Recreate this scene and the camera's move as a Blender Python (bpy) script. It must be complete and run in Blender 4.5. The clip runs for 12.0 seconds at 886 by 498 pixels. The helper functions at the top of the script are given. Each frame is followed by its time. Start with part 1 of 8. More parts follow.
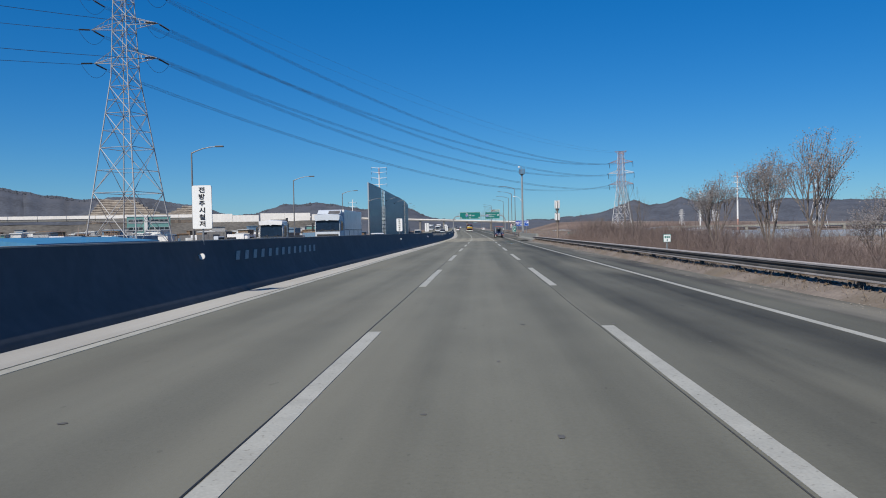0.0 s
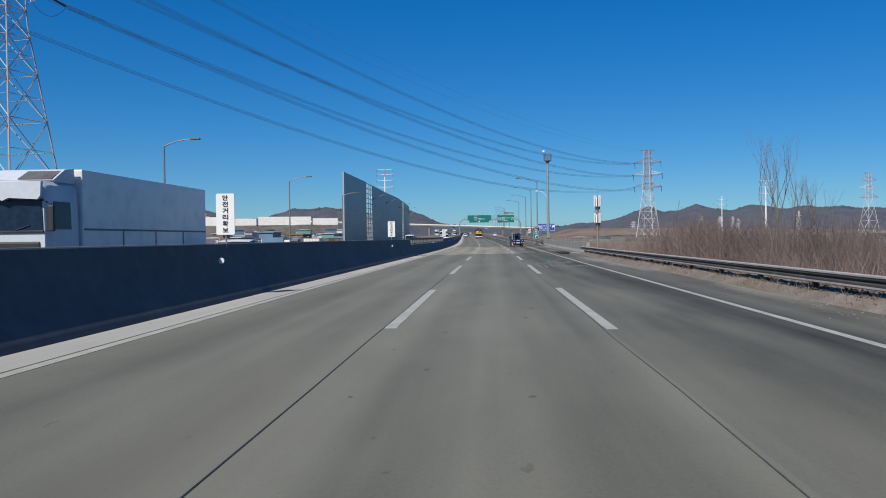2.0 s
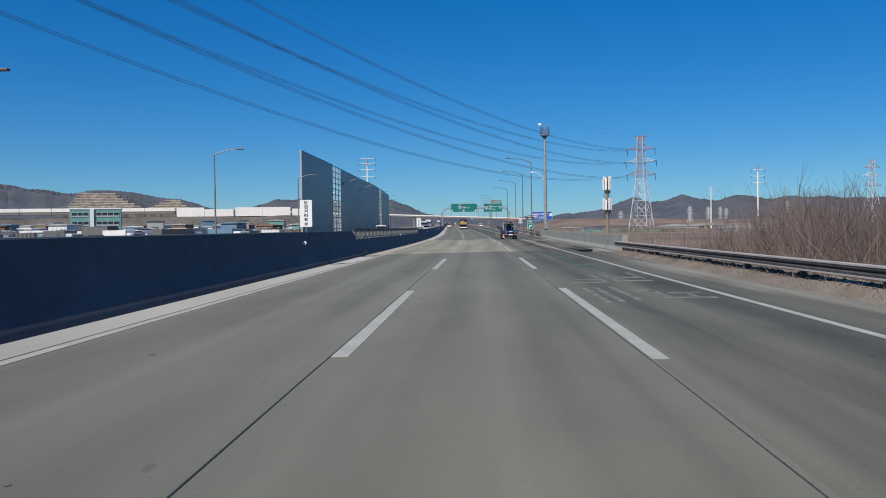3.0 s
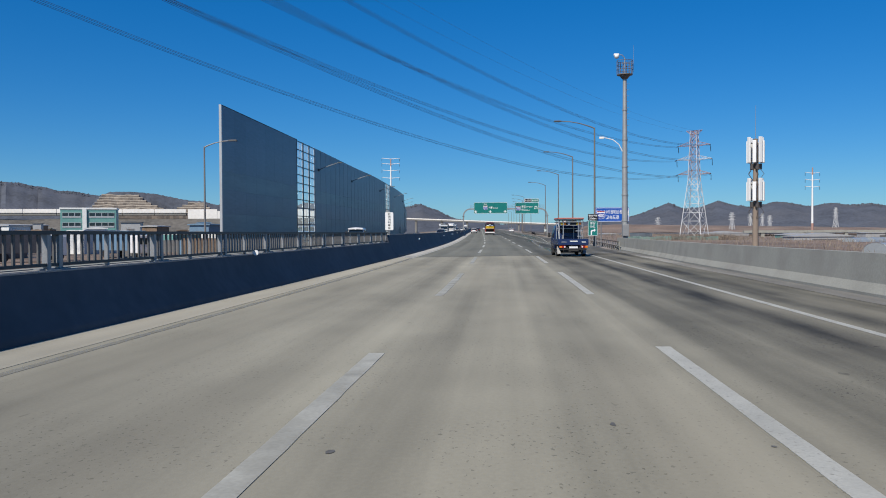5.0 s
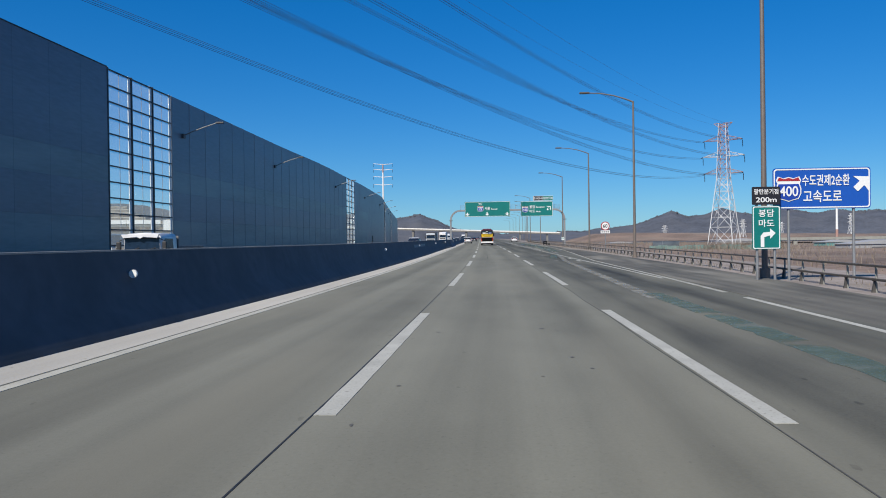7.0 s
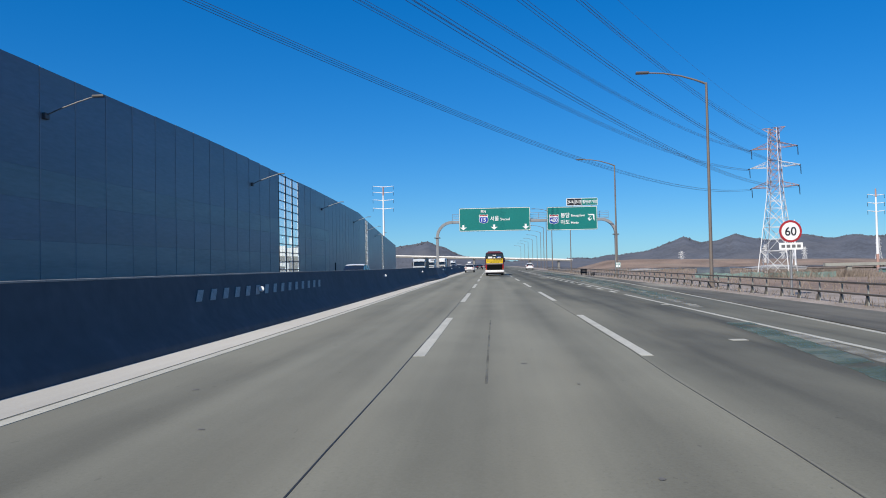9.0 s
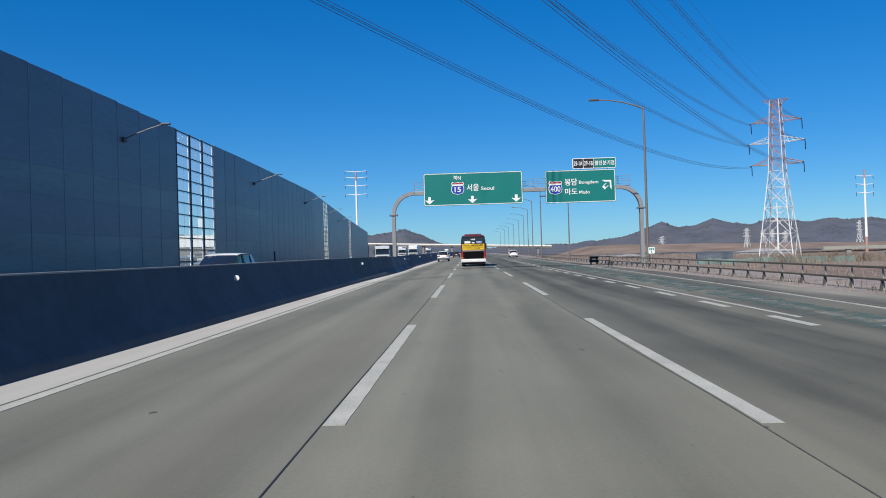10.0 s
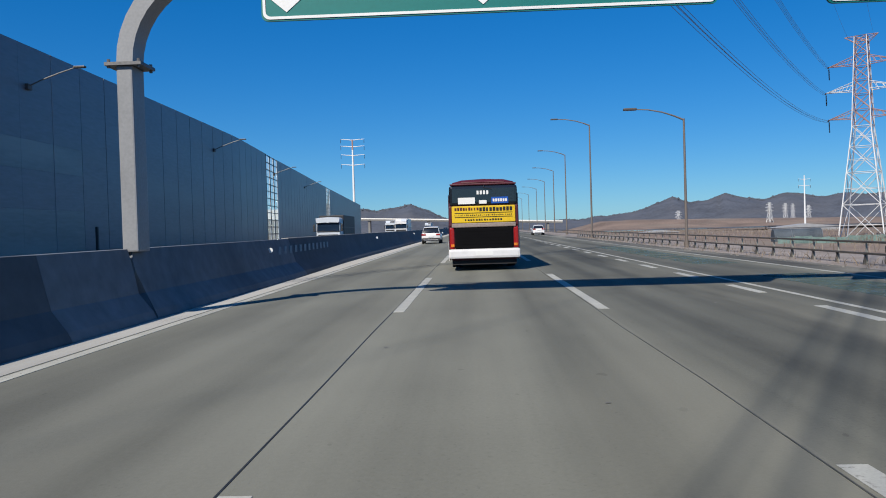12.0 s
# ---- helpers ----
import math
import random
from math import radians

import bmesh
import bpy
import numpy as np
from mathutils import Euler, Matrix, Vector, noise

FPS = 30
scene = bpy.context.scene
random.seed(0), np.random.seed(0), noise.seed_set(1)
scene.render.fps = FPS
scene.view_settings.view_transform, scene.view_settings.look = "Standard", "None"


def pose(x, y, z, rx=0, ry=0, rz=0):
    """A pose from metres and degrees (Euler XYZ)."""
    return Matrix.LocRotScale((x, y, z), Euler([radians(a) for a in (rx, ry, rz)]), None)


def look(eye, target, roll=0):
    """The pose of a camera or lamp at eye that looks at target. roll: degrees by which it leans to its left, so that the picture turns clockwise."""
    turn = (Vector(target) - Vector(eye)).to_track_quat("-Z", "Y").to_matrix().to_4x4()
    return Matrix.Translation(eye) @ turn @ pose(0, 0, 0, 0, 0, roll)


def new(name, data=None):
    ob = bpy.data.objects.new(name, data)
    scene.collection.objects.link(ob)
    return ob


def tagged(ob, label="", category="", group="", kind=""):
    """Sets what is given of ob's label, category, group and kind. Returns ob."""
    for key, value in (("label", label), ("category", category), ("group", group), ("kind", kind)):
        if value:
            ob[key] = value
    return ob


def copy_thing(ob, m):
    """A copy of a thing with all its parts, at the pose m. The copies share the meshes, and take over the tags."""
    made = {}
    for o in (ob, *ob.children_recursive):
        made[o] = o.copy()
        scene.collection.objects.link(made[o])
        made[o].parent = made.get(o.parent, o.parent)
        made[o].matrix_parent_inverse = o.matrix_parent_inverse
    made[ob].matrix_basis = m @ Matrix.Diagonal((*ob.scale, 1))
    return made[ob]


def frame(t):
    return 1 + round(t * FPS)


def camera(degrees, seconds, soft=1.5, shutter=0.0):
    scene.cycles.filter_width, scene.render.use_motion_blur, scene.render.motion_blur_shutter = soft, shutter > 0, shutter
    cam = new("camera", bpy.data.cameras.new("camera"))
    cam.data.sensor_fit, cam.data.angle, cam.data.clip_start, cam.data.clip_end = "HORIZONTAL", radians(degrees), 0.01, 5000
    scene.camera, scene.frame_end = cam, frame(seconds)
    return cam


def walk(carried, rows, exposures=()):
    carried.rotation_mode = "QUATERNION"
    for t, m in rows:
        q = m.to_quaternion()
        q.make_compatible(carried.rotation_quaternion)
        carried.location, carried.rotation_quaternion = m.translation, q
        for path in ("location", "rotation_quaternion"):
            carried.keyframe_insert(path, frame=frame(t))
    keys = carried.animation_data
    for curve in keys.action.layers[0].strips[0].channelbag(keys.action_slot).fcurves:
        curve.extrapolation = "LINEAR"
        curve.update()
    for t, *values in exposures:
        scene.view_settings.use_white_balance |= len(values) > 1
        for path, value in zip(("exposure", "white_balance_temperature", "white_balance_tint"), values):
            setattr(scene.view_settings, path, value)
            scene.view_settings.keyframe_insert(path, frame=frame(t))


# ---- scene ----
cam = camera(57.3, 12.0, soft=1.0)
PATH = [
    (0, (-0.139, 0.078, 1.511), (-0.233, 2.076, 1.469), -1.1),
    (0.5, (-0.17, 12.801, 1.489), (-0.267, 14.798, 1.436), -0.9),
    (1, (-0.13, 24.679, 1.501), (-0.22, 26.676, 1.44), -0.9),
    (1.5, (-0.121, 36.666, 1.495), (-0.228, 38.662, 1.452), -0.8),
    (2, (-0.102, 49.119, 1.492), (-0.223, 51.115, 1.465), -0.7),
    (2.5, (-0.125, 60.636, 1.497), (-0.207, 62.634, 1.46), -0.7),
    (3, (-0.188, 73.235, 1.466), (-0.274, 75.233, 1.416), -0.8),
    (3.2, (-0.219, 78.158, 1.493), (-0.317, 80.155, 1.441), -0.8),
    (4.8, (-0.11, 117.86, 1.484), (-0.258, 119.855, 1.459), -0.3),
    (5, (-0.139, 123.08, 1.482), (-0.298, 125.073, 1.445), -0.3),
    (5.5, (-0.183, 136.3, 1.432), (-0.328, 138.294, 1.402), -0.5),
    (6, (-0.495, 149.749, 1.523), (-0.627, 151.744, 1.524), -0.9),
    (6.5, (-0.702, 162.874, 1.546), (-0.854, 164.868, 1.534), -1.1),
    (6.7, (-0.58, 167.925, 1.539), (-0.736, 169.918, 1.527), -0.9),
    (8.3, (-1.39, 209.856, 1.726), (-1.564, 211.848, 1.724), -0.9),
    (8.5, (-1.532, 215.226, 1.708), (-1.705, 217.218, 1.753), -1.0),
    (9, (-1.821, 228.861, 1.831), (-2.002, 230.852, 1.888), -1.1),
    (9.5, (-2.215, 241.9, 1.97), (-2.357, 243.895, 2.01), -1.3),
    (10, (-2.614, 255.251, 2.038), (-2.742, 257.247, 2.063), -1.7),
    (10.5, (-2.981, 268.546, 2.181), (-3.134, 270.54, 2.191), -1.8),
    (11, (-3.335, 281.84, 2.275), (-3.498, 283.833, 2.273), -1.7),
    (11.5, (-3.717, 295.06, 2.394), (-3.864, 297.055, 2.371), -1.7),
    (12, (-4.123, 307.742, 2.492), (-4.27, 309.736, 2.457), -1.7),
]
walk(cam, [(t, look(eye, target, roll)) for t, eye, target, roll in PATH],
     exposures=((0, 0.08), (3, 0.08), (5, 0.14), (6.5, 0.2), (8.5, 0.42), (9, 0.42), (10, 0.33), (11, 0.28), (12, 0.24)))

# ---------------- light ----------------
SHADE = Vector((0.43, 0.90, -0.96)).normalized()      # the way the sunlight travels
sun = new("sun", bpy.data.lights.new("sun", "SUN"))
sun.data.energy, sun.data.angle, sun.data.color = 4.9, radians(0.53), (1.0, 0.925, 0.815)
sun.rotation_mode = "QUATERNION"
sun.rotation_quaternion = SHADE.to_track_quat("-Z", "Y")
sun.location = (-40, -60, 90)
world = bpy.data.worlds.new("sky")
scene.world = world
world.use_nodes = True
wn = world.node_tree
sky = wn.nodes.new("ShaderNodeTexSky")
sky.sky_type, sky.sun_disc = "NISHITA", False
sky.sun_elevation, sky.sun_rotation = radians(43.8), math.atan2(-SHADE.x, -SHADE.y)
sky.altitude, sky.air_density, sky.dust_density, sky.ozone_density = 1500, 1.0, 1.0, 6.0
wn.nodes["Background"].inputs["Strength"].default_value = 0.1
even = wn.nodes.new("ShaderNodeGamma")
even.inputs["Gamma"].default_value = 0.70
deep = wn.nodes.new("ShaderNodeHueSaturation")
deep.inputs["Saturation"].default_value = 1.6
cool = wn.nodes.new("ShaderNodeVectorMath")
cool.operation = "MULTIPLY"
cool.inputs[1].default_value = (0.80, 1.22, 1.50)
wn.links.new(sky.outputs["Color"], even.inputs["Color"])
wn.links.new(even.outputs["Color"], deep.inputs["Color"])
wn.links.new(deep.outputs["Color"], cool.inputs[0])
wn.links.new(cool.outputs["Vector"], wn.nodes["Background"].inputs["Color"])

# ---------------- the road's own coordinates ----------------
def _line():
    ss = np.arange(-300.0, 3200.0, 2.0)
    q = np.clip((ss - 110) / 170, 0, 1)
    q = q * q * (3 - 2 * q)
    ph, sl = radians(1.9) * q, math.tan(radians(0.5)) * q * np.clip(1.6 - ss / 1000, 0, 1)
    x = np.concatenate([[0], np.cumsum(-np.sin(ph))[:-1]]) * 2.0
    y = np.concatenate([[0], np.cumsum(np.cos(ph))[:-1]]) * 2.0 - 300
    z = np.concatenate([[0], np.cumsum(sl)[:-1]]) * 2.0
    return ss, x, y, z, ph


LINE = _line()


def at(col, s):
    return float(np.interp(s, LINE[0], LINE[col]))


def road(s, u, h=0.0):
    """A place s metres along the road, u metres to the right of the camera's lane, h metres above it."""
    p = at(4, s)
    return Vector((at(1, s) + u * math.cos(p), at(2, s) + u * math.sin(p), at(3, s) + h))


def stand(s, u, h=0.0, turn=0.0):
    """The pose of a thing that faces along the road."""
    return Matrix.Translation(road(s, u, h)) @ Matrix.Rotation(at(4, s) + radians(turn), 4, "Z")


# ---------------- materials ----------------
def material(name, colour, rough=0.7, metal=0.0, vary=0.15, scale=2.0, fine=25.0, bump=0.0, coords="Object", dirt=None, each=0.0, spec=0.5, stretch=None):
    """A node material: base colour varied at a coarse and a fine scale, with a fine relief."""
    m = bpy.data.materials.new(name)
    m.use_nodes = True
    nt = m.node_tree
    b = nt.nodes["Principled BSDF"]
    b.inputs["Roughness"].default_value, b.inputs["Metallic"].default_value = rough, metal
    b.inputs["Specular IOR Level"].default_value = spec
    tc = nt.nodes.new("ShaderNodeTexCoord")
    vec = tc.outputs[coords]
    if stretch:
        mp = nt.nodes.new("ShaderNodeMapping")
        mp.inputs["Scale"].default_value = stretch
        nt.links.new(vec, mp.inputs["Vector"])
        vec = mp.outputs["Vector"]
    n1, n2 = nt.nodes.new("ShaderNodeTexNoise"), nt.nodes.new("ShaderNodeTexNoise")
    n1.inputs["Scale"].default_value, n1.inputs["Detail"].default_value = scale, 5
    n2.inputs["Scale"].default_value, n2.inputs["Detail"].default_value = fine, 4
    for n in (n1, n2):
        nt.links.new(vec, n.inputs["Vector"])
    add = nt.nodes.new("ShaderNodeMath")
    add.operation = "ADD"
    nt.links.new(n1.outputs["Fac"], add.inputs[0])
    nt.links.new(n2.outputs["Fac"], add.inputs[1])
    val = add.outputs[0]
    rng = nt.nodes.new("ShaderNodeMapRange")
    rng.inputs["From Min"].default_value, rng.inputs["From Max"].default_value = 0.7, 1.3
    rng.inputs["To Min"].default_value, rng.inputs["To Max"].default_value = 1 - vary, 1 + vary
    nt.links.new(val, rng.inputs["Value"])
    fac = rng.outputs["Result"]
    if each:
        oi = nt.nodes.new("ShaderNodeObjectInfo")
        er = nt.nodes.new("ShaderNodeMapRange")
        er.inputs["To Min"].default_value, er.inputs["To Max"].default_value = 1 - each, 1 + each
        nt.links.new(oi.outputs["Random"], er.inputs["Value"])
        mu = nt.nodes.new("ShaderNodeMath")
        mu.operation = "MULTIPLY"
        nt.links.new(fac, mu.inputs[0])
        nt.links.new(er.outputs["Result"], mu.inputs[1])
        fac = mu.outputs[0]
    mix = nt.nodes.new("ShaderNodeVectorMath")
    mix.operation = "SCALE"
    mix.inputs[0].default_value = colour[:3]
    nt.links.new(fac, mix.inputs["Scale"])
    out = mix.outputs["Vector"]
    if dirt:
        dcol, amount, dscale = dirt
        n3 = nt.nodes.new("ShaderNodeTexNoise")
        n3.inputs["Scale"].default_value, n3.inputs["Detail"].default_value = dscale, 6
        nt.links.new(vec, n3.inputs["Vector"])
        r3 = nt.nodes.new("ShaderNodeMapRange")
        r3.inputs["From Min"].default_value, r3.inputs["From Max"].default_value = 0.48, 0.72
        r3.inputs["To Max"].default_value = amount
        nt.links.new(n3.outputs["Fac"], r3.inputs["Value"])
        mx = nt.nodes.new("ShaderNodeMix")
        mx.data_type = "RGBA"
        nt.links.new(r3.outputs["Result"], mx.inputs["Factor"])
        nt.links.new(out, mx.inputs["A"])
        mx.inputs["B"].default_value = (*dcol, 1)
        out = mx.outputs["Result"]
    nt.links.new(out, b.inputs["Base Color"])
    if bump:
        bp = nt.nodes.new("ShaderNodeBump")
        bp.inputs["Strength"].default_value, bp.inputs["Distance"].default_value = bump, 0.02
        nt.links.new(n2.outputs["Fac"], bp.inputs["Height"])
        nt.links.new(bp.outputs["Normal"], b.inputs["Normal"])
    return m


def road_material(name, colour, light, tracks, blotch, pits=0.0):
    """Pavement: worn wheel tracks along the lanes, stains stretched along the road, fine aggregate. UV is (u, s) in metres."""
    m = bpy.data.materials.new(name)
    m.use_nodes = True
    nt = m.node_tree
    N, L = nt.nodes.new, nt.links.new
    b = nt.nodes["Principled BSDF"]
    b.inputs["Roughness"].default_value, b.inputs["Specular IOR Level"].default_value = 0.8, 0.3
    b.inputs["Diffuse Roughness"].default_value = 1.0
    uv = N("ShaderNodeUVMap").outputs["UV"]
    sep = N("ShaderNodeSeparateXYZ")
    L(uv, sep.inputs[0])

    def noise_of(sx, sy, detail):
        mp = N("ShaderNodeMapping")
        mp.inputs["Scale"].default_value = (sx, sy, 1)
        L(uv, mp.inputs["Vector"])
        n = N("ShaderNodeTexNoise")
        n.inputs["Scale"].default_value, n.inputs["Detail"].default_value = 1.0, detail
        L(mp.outputs["Vector"], n.inputs["Vector"])
        return n.outputs["Fac"]

    def calc(op, a, c):
        n = N("ShaderNodeMath")
        n.operation = op
        for i, v in enumerate((a, c)):
            if isinstance(v, (int, float)):
                n.inputs[i].default_value = v
            else:
                L(v, n.inputs[i])
        return n.outputs[0]

    wob = calc("MULTIPLY", calc("SUBTRACT", noise_of(0.3, 0.03, 3), 0.5), 1.4)
    lane = calc("ADD", sep.outputs["X"], wob)
    wave = calc("COSINE", calc("MULTIPLY", lane, 2 * math.pi / 1.8), 0)
    band = calc("MULTIPLY", wave, tracks)
    streak = calc("MULTIPLY", calc("SUBTRACT", noise_of(2.2, 0.02, 5), 0.5), blotch)
    stain = calc("MULTIPLY", calc("SUBTRACT", noise_of(0.35, 0.1, 6), 0.5), blotch * 1.1)
    grit = calc("MULTIPLY", calc("SUBTRACT", noise_of(28, 20, 3), 0.5), 0.25)
    # the lanes on the right are a step darker
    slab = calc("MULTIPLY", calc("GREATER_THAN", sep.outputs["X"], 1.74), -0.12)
    # light weakening towards the right, put into the pavement's colour
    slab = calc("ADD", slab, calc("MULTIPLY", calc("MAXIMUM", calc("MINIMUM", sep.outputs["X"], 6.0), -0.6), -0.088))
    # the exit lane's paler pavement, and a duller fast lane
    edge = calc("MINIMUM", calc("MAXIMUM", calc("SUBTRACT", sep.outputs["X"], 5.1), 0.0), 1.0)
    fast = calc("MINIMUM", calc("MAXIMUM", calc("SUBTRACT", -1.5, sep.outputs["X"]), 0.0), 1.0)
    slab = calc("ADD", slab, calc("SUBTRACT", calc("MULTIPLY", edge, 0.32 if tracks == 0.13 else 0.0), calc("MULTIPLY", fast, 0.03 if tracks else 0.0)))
    # a darker strip of drips and rubber between the wheel tracks
    drip = calc("MULTIPLY", calc("POWER", calc("ABSOLUTE", calc("COSINE", calc("MULTIPLY", lane, math.pi / 3.6), 0), 0), 10.0), -0.5 * tracks)
    slab = calc("ADD", slab, drip)
    if pits:
        holes = calc("GREATER_THAN", noise_of(26, 19, 2), 0.655)
        slab = calc("SUBTRACT", slab, calc("MULTIPLY", calc("MULTIPLY", holes, calc("GREATER_THAN", noise_of(0.5, 0.35, 3), 0.47)), pits))
    spots = calc("MULTIPLY", calc("GREATER_THAN", noise_of(5.5, 2.4, 2), 0.735), -0.22)
    clouds = calc("MULTIPLY", calc("SUBTRACT", noise_of(1.1, 0.5, 7), 0.5), blotch * 0.55)
    total = calc("ADD", calc("ADD", band, streak), calc("ADD", stain, grit))
    total = calc("ADD", total, calc("ADD", slab, calc("ADD", spots, clouds)))
    scale = calc("ADD", total, 1.0)
    v = N("ShaderNodeVectorMath")
    v.operation = "SCALE"
    v.inputs[0].default_value = colour
    L(scale, v.inputs["Scale"])
    mx = N("ShaderNodeMix")
    mx.data_type = "RGBA"
    r = N("ShaderNodeMapRange")
    r.inputs["From Min"].default_value, r.inputs["From Max"].default_value = 0.5, 0.75
    r.inputs["To Max"].default_value = 0.8
    L(noise_of(0.5, 0.045, 5), r.inputs["Value"])
    L(r.outputs["Result"], mx.inputs["Factor"])
    L(v.outputs["Vector"], mx.inputs["A"])
    mx.inputs["B"].default_value = (*light, 1)
    L(mx.outputs["Result"], b.inputs["Base Color"])
    bp = N("ShaderNodeBump")
    bp.inputs["Strength"].default_value, bp.inputs["Distance"].default_value = 0.35, 0.006
    L(noise_of(60, 60, 2), bp.inputs["Height"])
    L(bp.outputs["Normal"], b.inputs["Normal"])
    return m


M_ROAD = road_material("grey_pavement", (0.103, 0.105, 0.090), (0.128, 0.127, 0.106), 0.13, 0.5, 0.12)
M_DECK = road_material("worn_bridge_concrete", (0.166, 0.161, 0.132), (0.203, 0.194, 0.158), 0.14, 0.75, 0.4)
M_SHOULDER = road_material("pale_shoulder_concrete", (0.168, 0.165, 0.147), (0.222, 0.215, 0.19), 0.0, 0.5)
M_GUTTER = road_material("pale_gutter_concrete", (0.265, 0.262, 0.248), (0.312, 0.308, 0.291), 0.0, 0.4)
M_GUTTER_BRIDGE = road_material("dusty_bridge_gutter_concrete", (0.2278, 0.2192, 0.1849), (0.2792, 0.2644, 0.2223), 0.0, 0.5)
M_PAINT = material("worn_white_road_paint", (0.37, 0.37, 0.33), 0.7, vary=0.14, scale=1.5, fine=40, dirt=((0.25, 0.25, 0.22), 0.45, 1.2))
M_PAINT_OLD = material("faded_white_road_paint", (0.365, 0.365, 0.321), 0.7, vary=0.15, scale=2.0, fine=30, dirt=((0.234, 0.228, 0.19), 0.6, 0.9))
M_WORN = material("scrubbed_white_road_paint", (0.27, 0.27, 0.24), 0.75, vary=0.2, scale=1.5, fine=30)
M_GREEN_PAINT = material("faded_green_road_paint", (0.092, 0.15, 0.127), 0.7, vary=0.25, scale=0.8, fine=20, dirt=((0.139, 0.14, 0.118), 0.95, 0.9))


def worn_away(m, scale, low, high, most):
    """Lets the surface beneath show through where the paint has worn off."""
    nt = m.node_tree
    tc, n, r = nt.nodes.new("ShaderNodeTexCoord"), nt.nodes.new("ShaderNodeTexNoise"), nt.nodes.new("ShaderNodeMapRange")
    n.inputs["Scale"].default_value, n.inputs["Detail"].default_value = scale, 6
    r.inputs["From Min"].default_value, r.inputs["From Max"].default_value, r.inputs["To Max"].default_value = low, high, most
    nt.links.new(tc.outputs["Object"], n.inputs["Vector"])
    nt.links.new(n.outputs["Fac"], r.inputs["Value"])
    nt.links.new(r.outputs["Result"], nt.nodes["Principled BSDF"].inputs["Alpha"])


worn_away(M_GREEN_PAINT, 0.9, 0.36, 0.64, 0.78)
worn_away(M_PAINT_OLD, 1.6, -0.5, 0.6, 0.92)
worn_away(M_PAINT, 22.0, 0.1, 0.40, 1.0)
M_OIL = material("thin_oil_stain", (0.108, 0.109, 0.097), 0.7, vary=0.2, scale=2, fine=20)
worn_away(M_WORN, 1.6, 0.25, 0.85, 1.0)
worn_away(M_OIL, 1.3, 0.35, 0.7, 0.6)
M_TAR = material("black_joint_sealant", (0.018, 0.018, 0.018), 0.6, vary=0.3, scale=3, fine=30)
M_JOINT = material("dark_expansion_joint", (0.0511, 0.0496, 0.0438), 0.7, vary=0.4, scale=2, fine=20)
M_PATCH = material("grey_asphalt_patch", (0.0949, 0.0934, 0.0876), 0.8, vary=0.3, scale=2, fine=20)
# shade of the road-facing side is put into this dark colour; coping stays plain
M_BARRIER = material("grimy_shade_dark_concrete", (0.060, 0.068, 0.080), 0.8, vary=0.22, scale=0.35, fine=3, bump=0.06, dirt=((0.045, 0.052, 0.06), 0.8, 0.5))
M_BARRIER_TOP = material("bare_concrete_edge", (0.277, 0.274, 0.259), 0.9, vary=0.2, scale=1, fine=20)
M_PARAPET = material("pale_parapet_concrete", (0.263, 0.266, 0.237), 0.85, vary=0.13, scale=0.5, fine=18, bump=0.2, dirt=((0.197, 0.19, 0.175), 0.7, 0.8))
M_STEEL = material("galvanised_steel", (0.277, 0.285, 0.292), 0.5, 0.6, vary=0.15, scale=3, fine=30)
M_STEEL_DULL = material("dull_grey_steel", (0.161, 0.161, 0.164), 0.6, 0.4, vary=0.25, scale=2, fine=25, dirt=((0.073, 0.0548, 0.0365), 0.6, 2.0))
M_RAIL = material("weathered_guardrail_steel", (0.0693, 0.0657, 0.0606), 0.75, 0.15, vary=0.3, scale=1.5, fine=25, dirt=((0.146, 0.131, 0.113), 0.6, 1.2))
M_RAIL_LIGHT = material("dusty_two_rail_steel", (0.085, 0.076, 0.066), 0.65, 0.2, vary=0.3, scale=1.5, fine=25, dirt=((0.0657, 0.0548, 0.0438), 0.7, 1.2))
M_RAIL_EDGE = material("sunlit_pale_rail_edge", (0.37, 0.345, 0.325), 0.7, 0.1, vary=0.2, scale=1.5, fine=20)
M_POST = material("rusty_steel_post", (0.073, 0.0621, 0.0511), 0.8, 0.2, vary=0.35, scale=4, fine=40)
M_LAMP_POLE = material("grey_painted_lamp_pole", (0.175, 0.168, 0.164), 0.5, 0.2, vary=0.12, scale=2, fine=20)
M_BROWN_POLE = material("brown_painted_lamp_pole", (0.164, 0.139, 0.12), 0.5, 0.2, vary=0.15, scale=2, fine=20)
M_LAMP_HEAD = material("dark_lamp_housing", (0.073, 0.0657, 0.0621), 0.5, vary=0.1)
M_GANTRY = material("grey_painted_gantry_steel", (0.235, 0.242, 0.25), 0.5, 0.15, vary=0.12, scale=1.5, fine=20)
M_SIGN_GREEN = material("green_retroreflective_sheet", (0, 0.15, 0.135), 0.45, vary=0.06, scale=0.8, fine=10)
M_SIGN_BLUE = material("blue_retroreflective_sheet", (0.00584, 0.073, 0.365), 0.45, vary=0.06, scale=0.8, fine=10)
M_SIGN_WHITE = material("white_sign_sheet", (0.704, 0.713, 0.704), 0.5, vary=0.04, scale=1, fine=15)
M_SIGN_BLACK = material("black_sign_sheet", (0.0109, 0.0109, 0.0146), 0.5, vary=0.1)
M_SIGN_RED = material("red_sign_sheet", (0.307, 0.0161, 0.0219), 0.5, vary=0.06)
M_SHIELD_BLUE = material("shield_blue_sheet", (0.00876, 0.0438, 0.307), 0.45, vary=0.06)
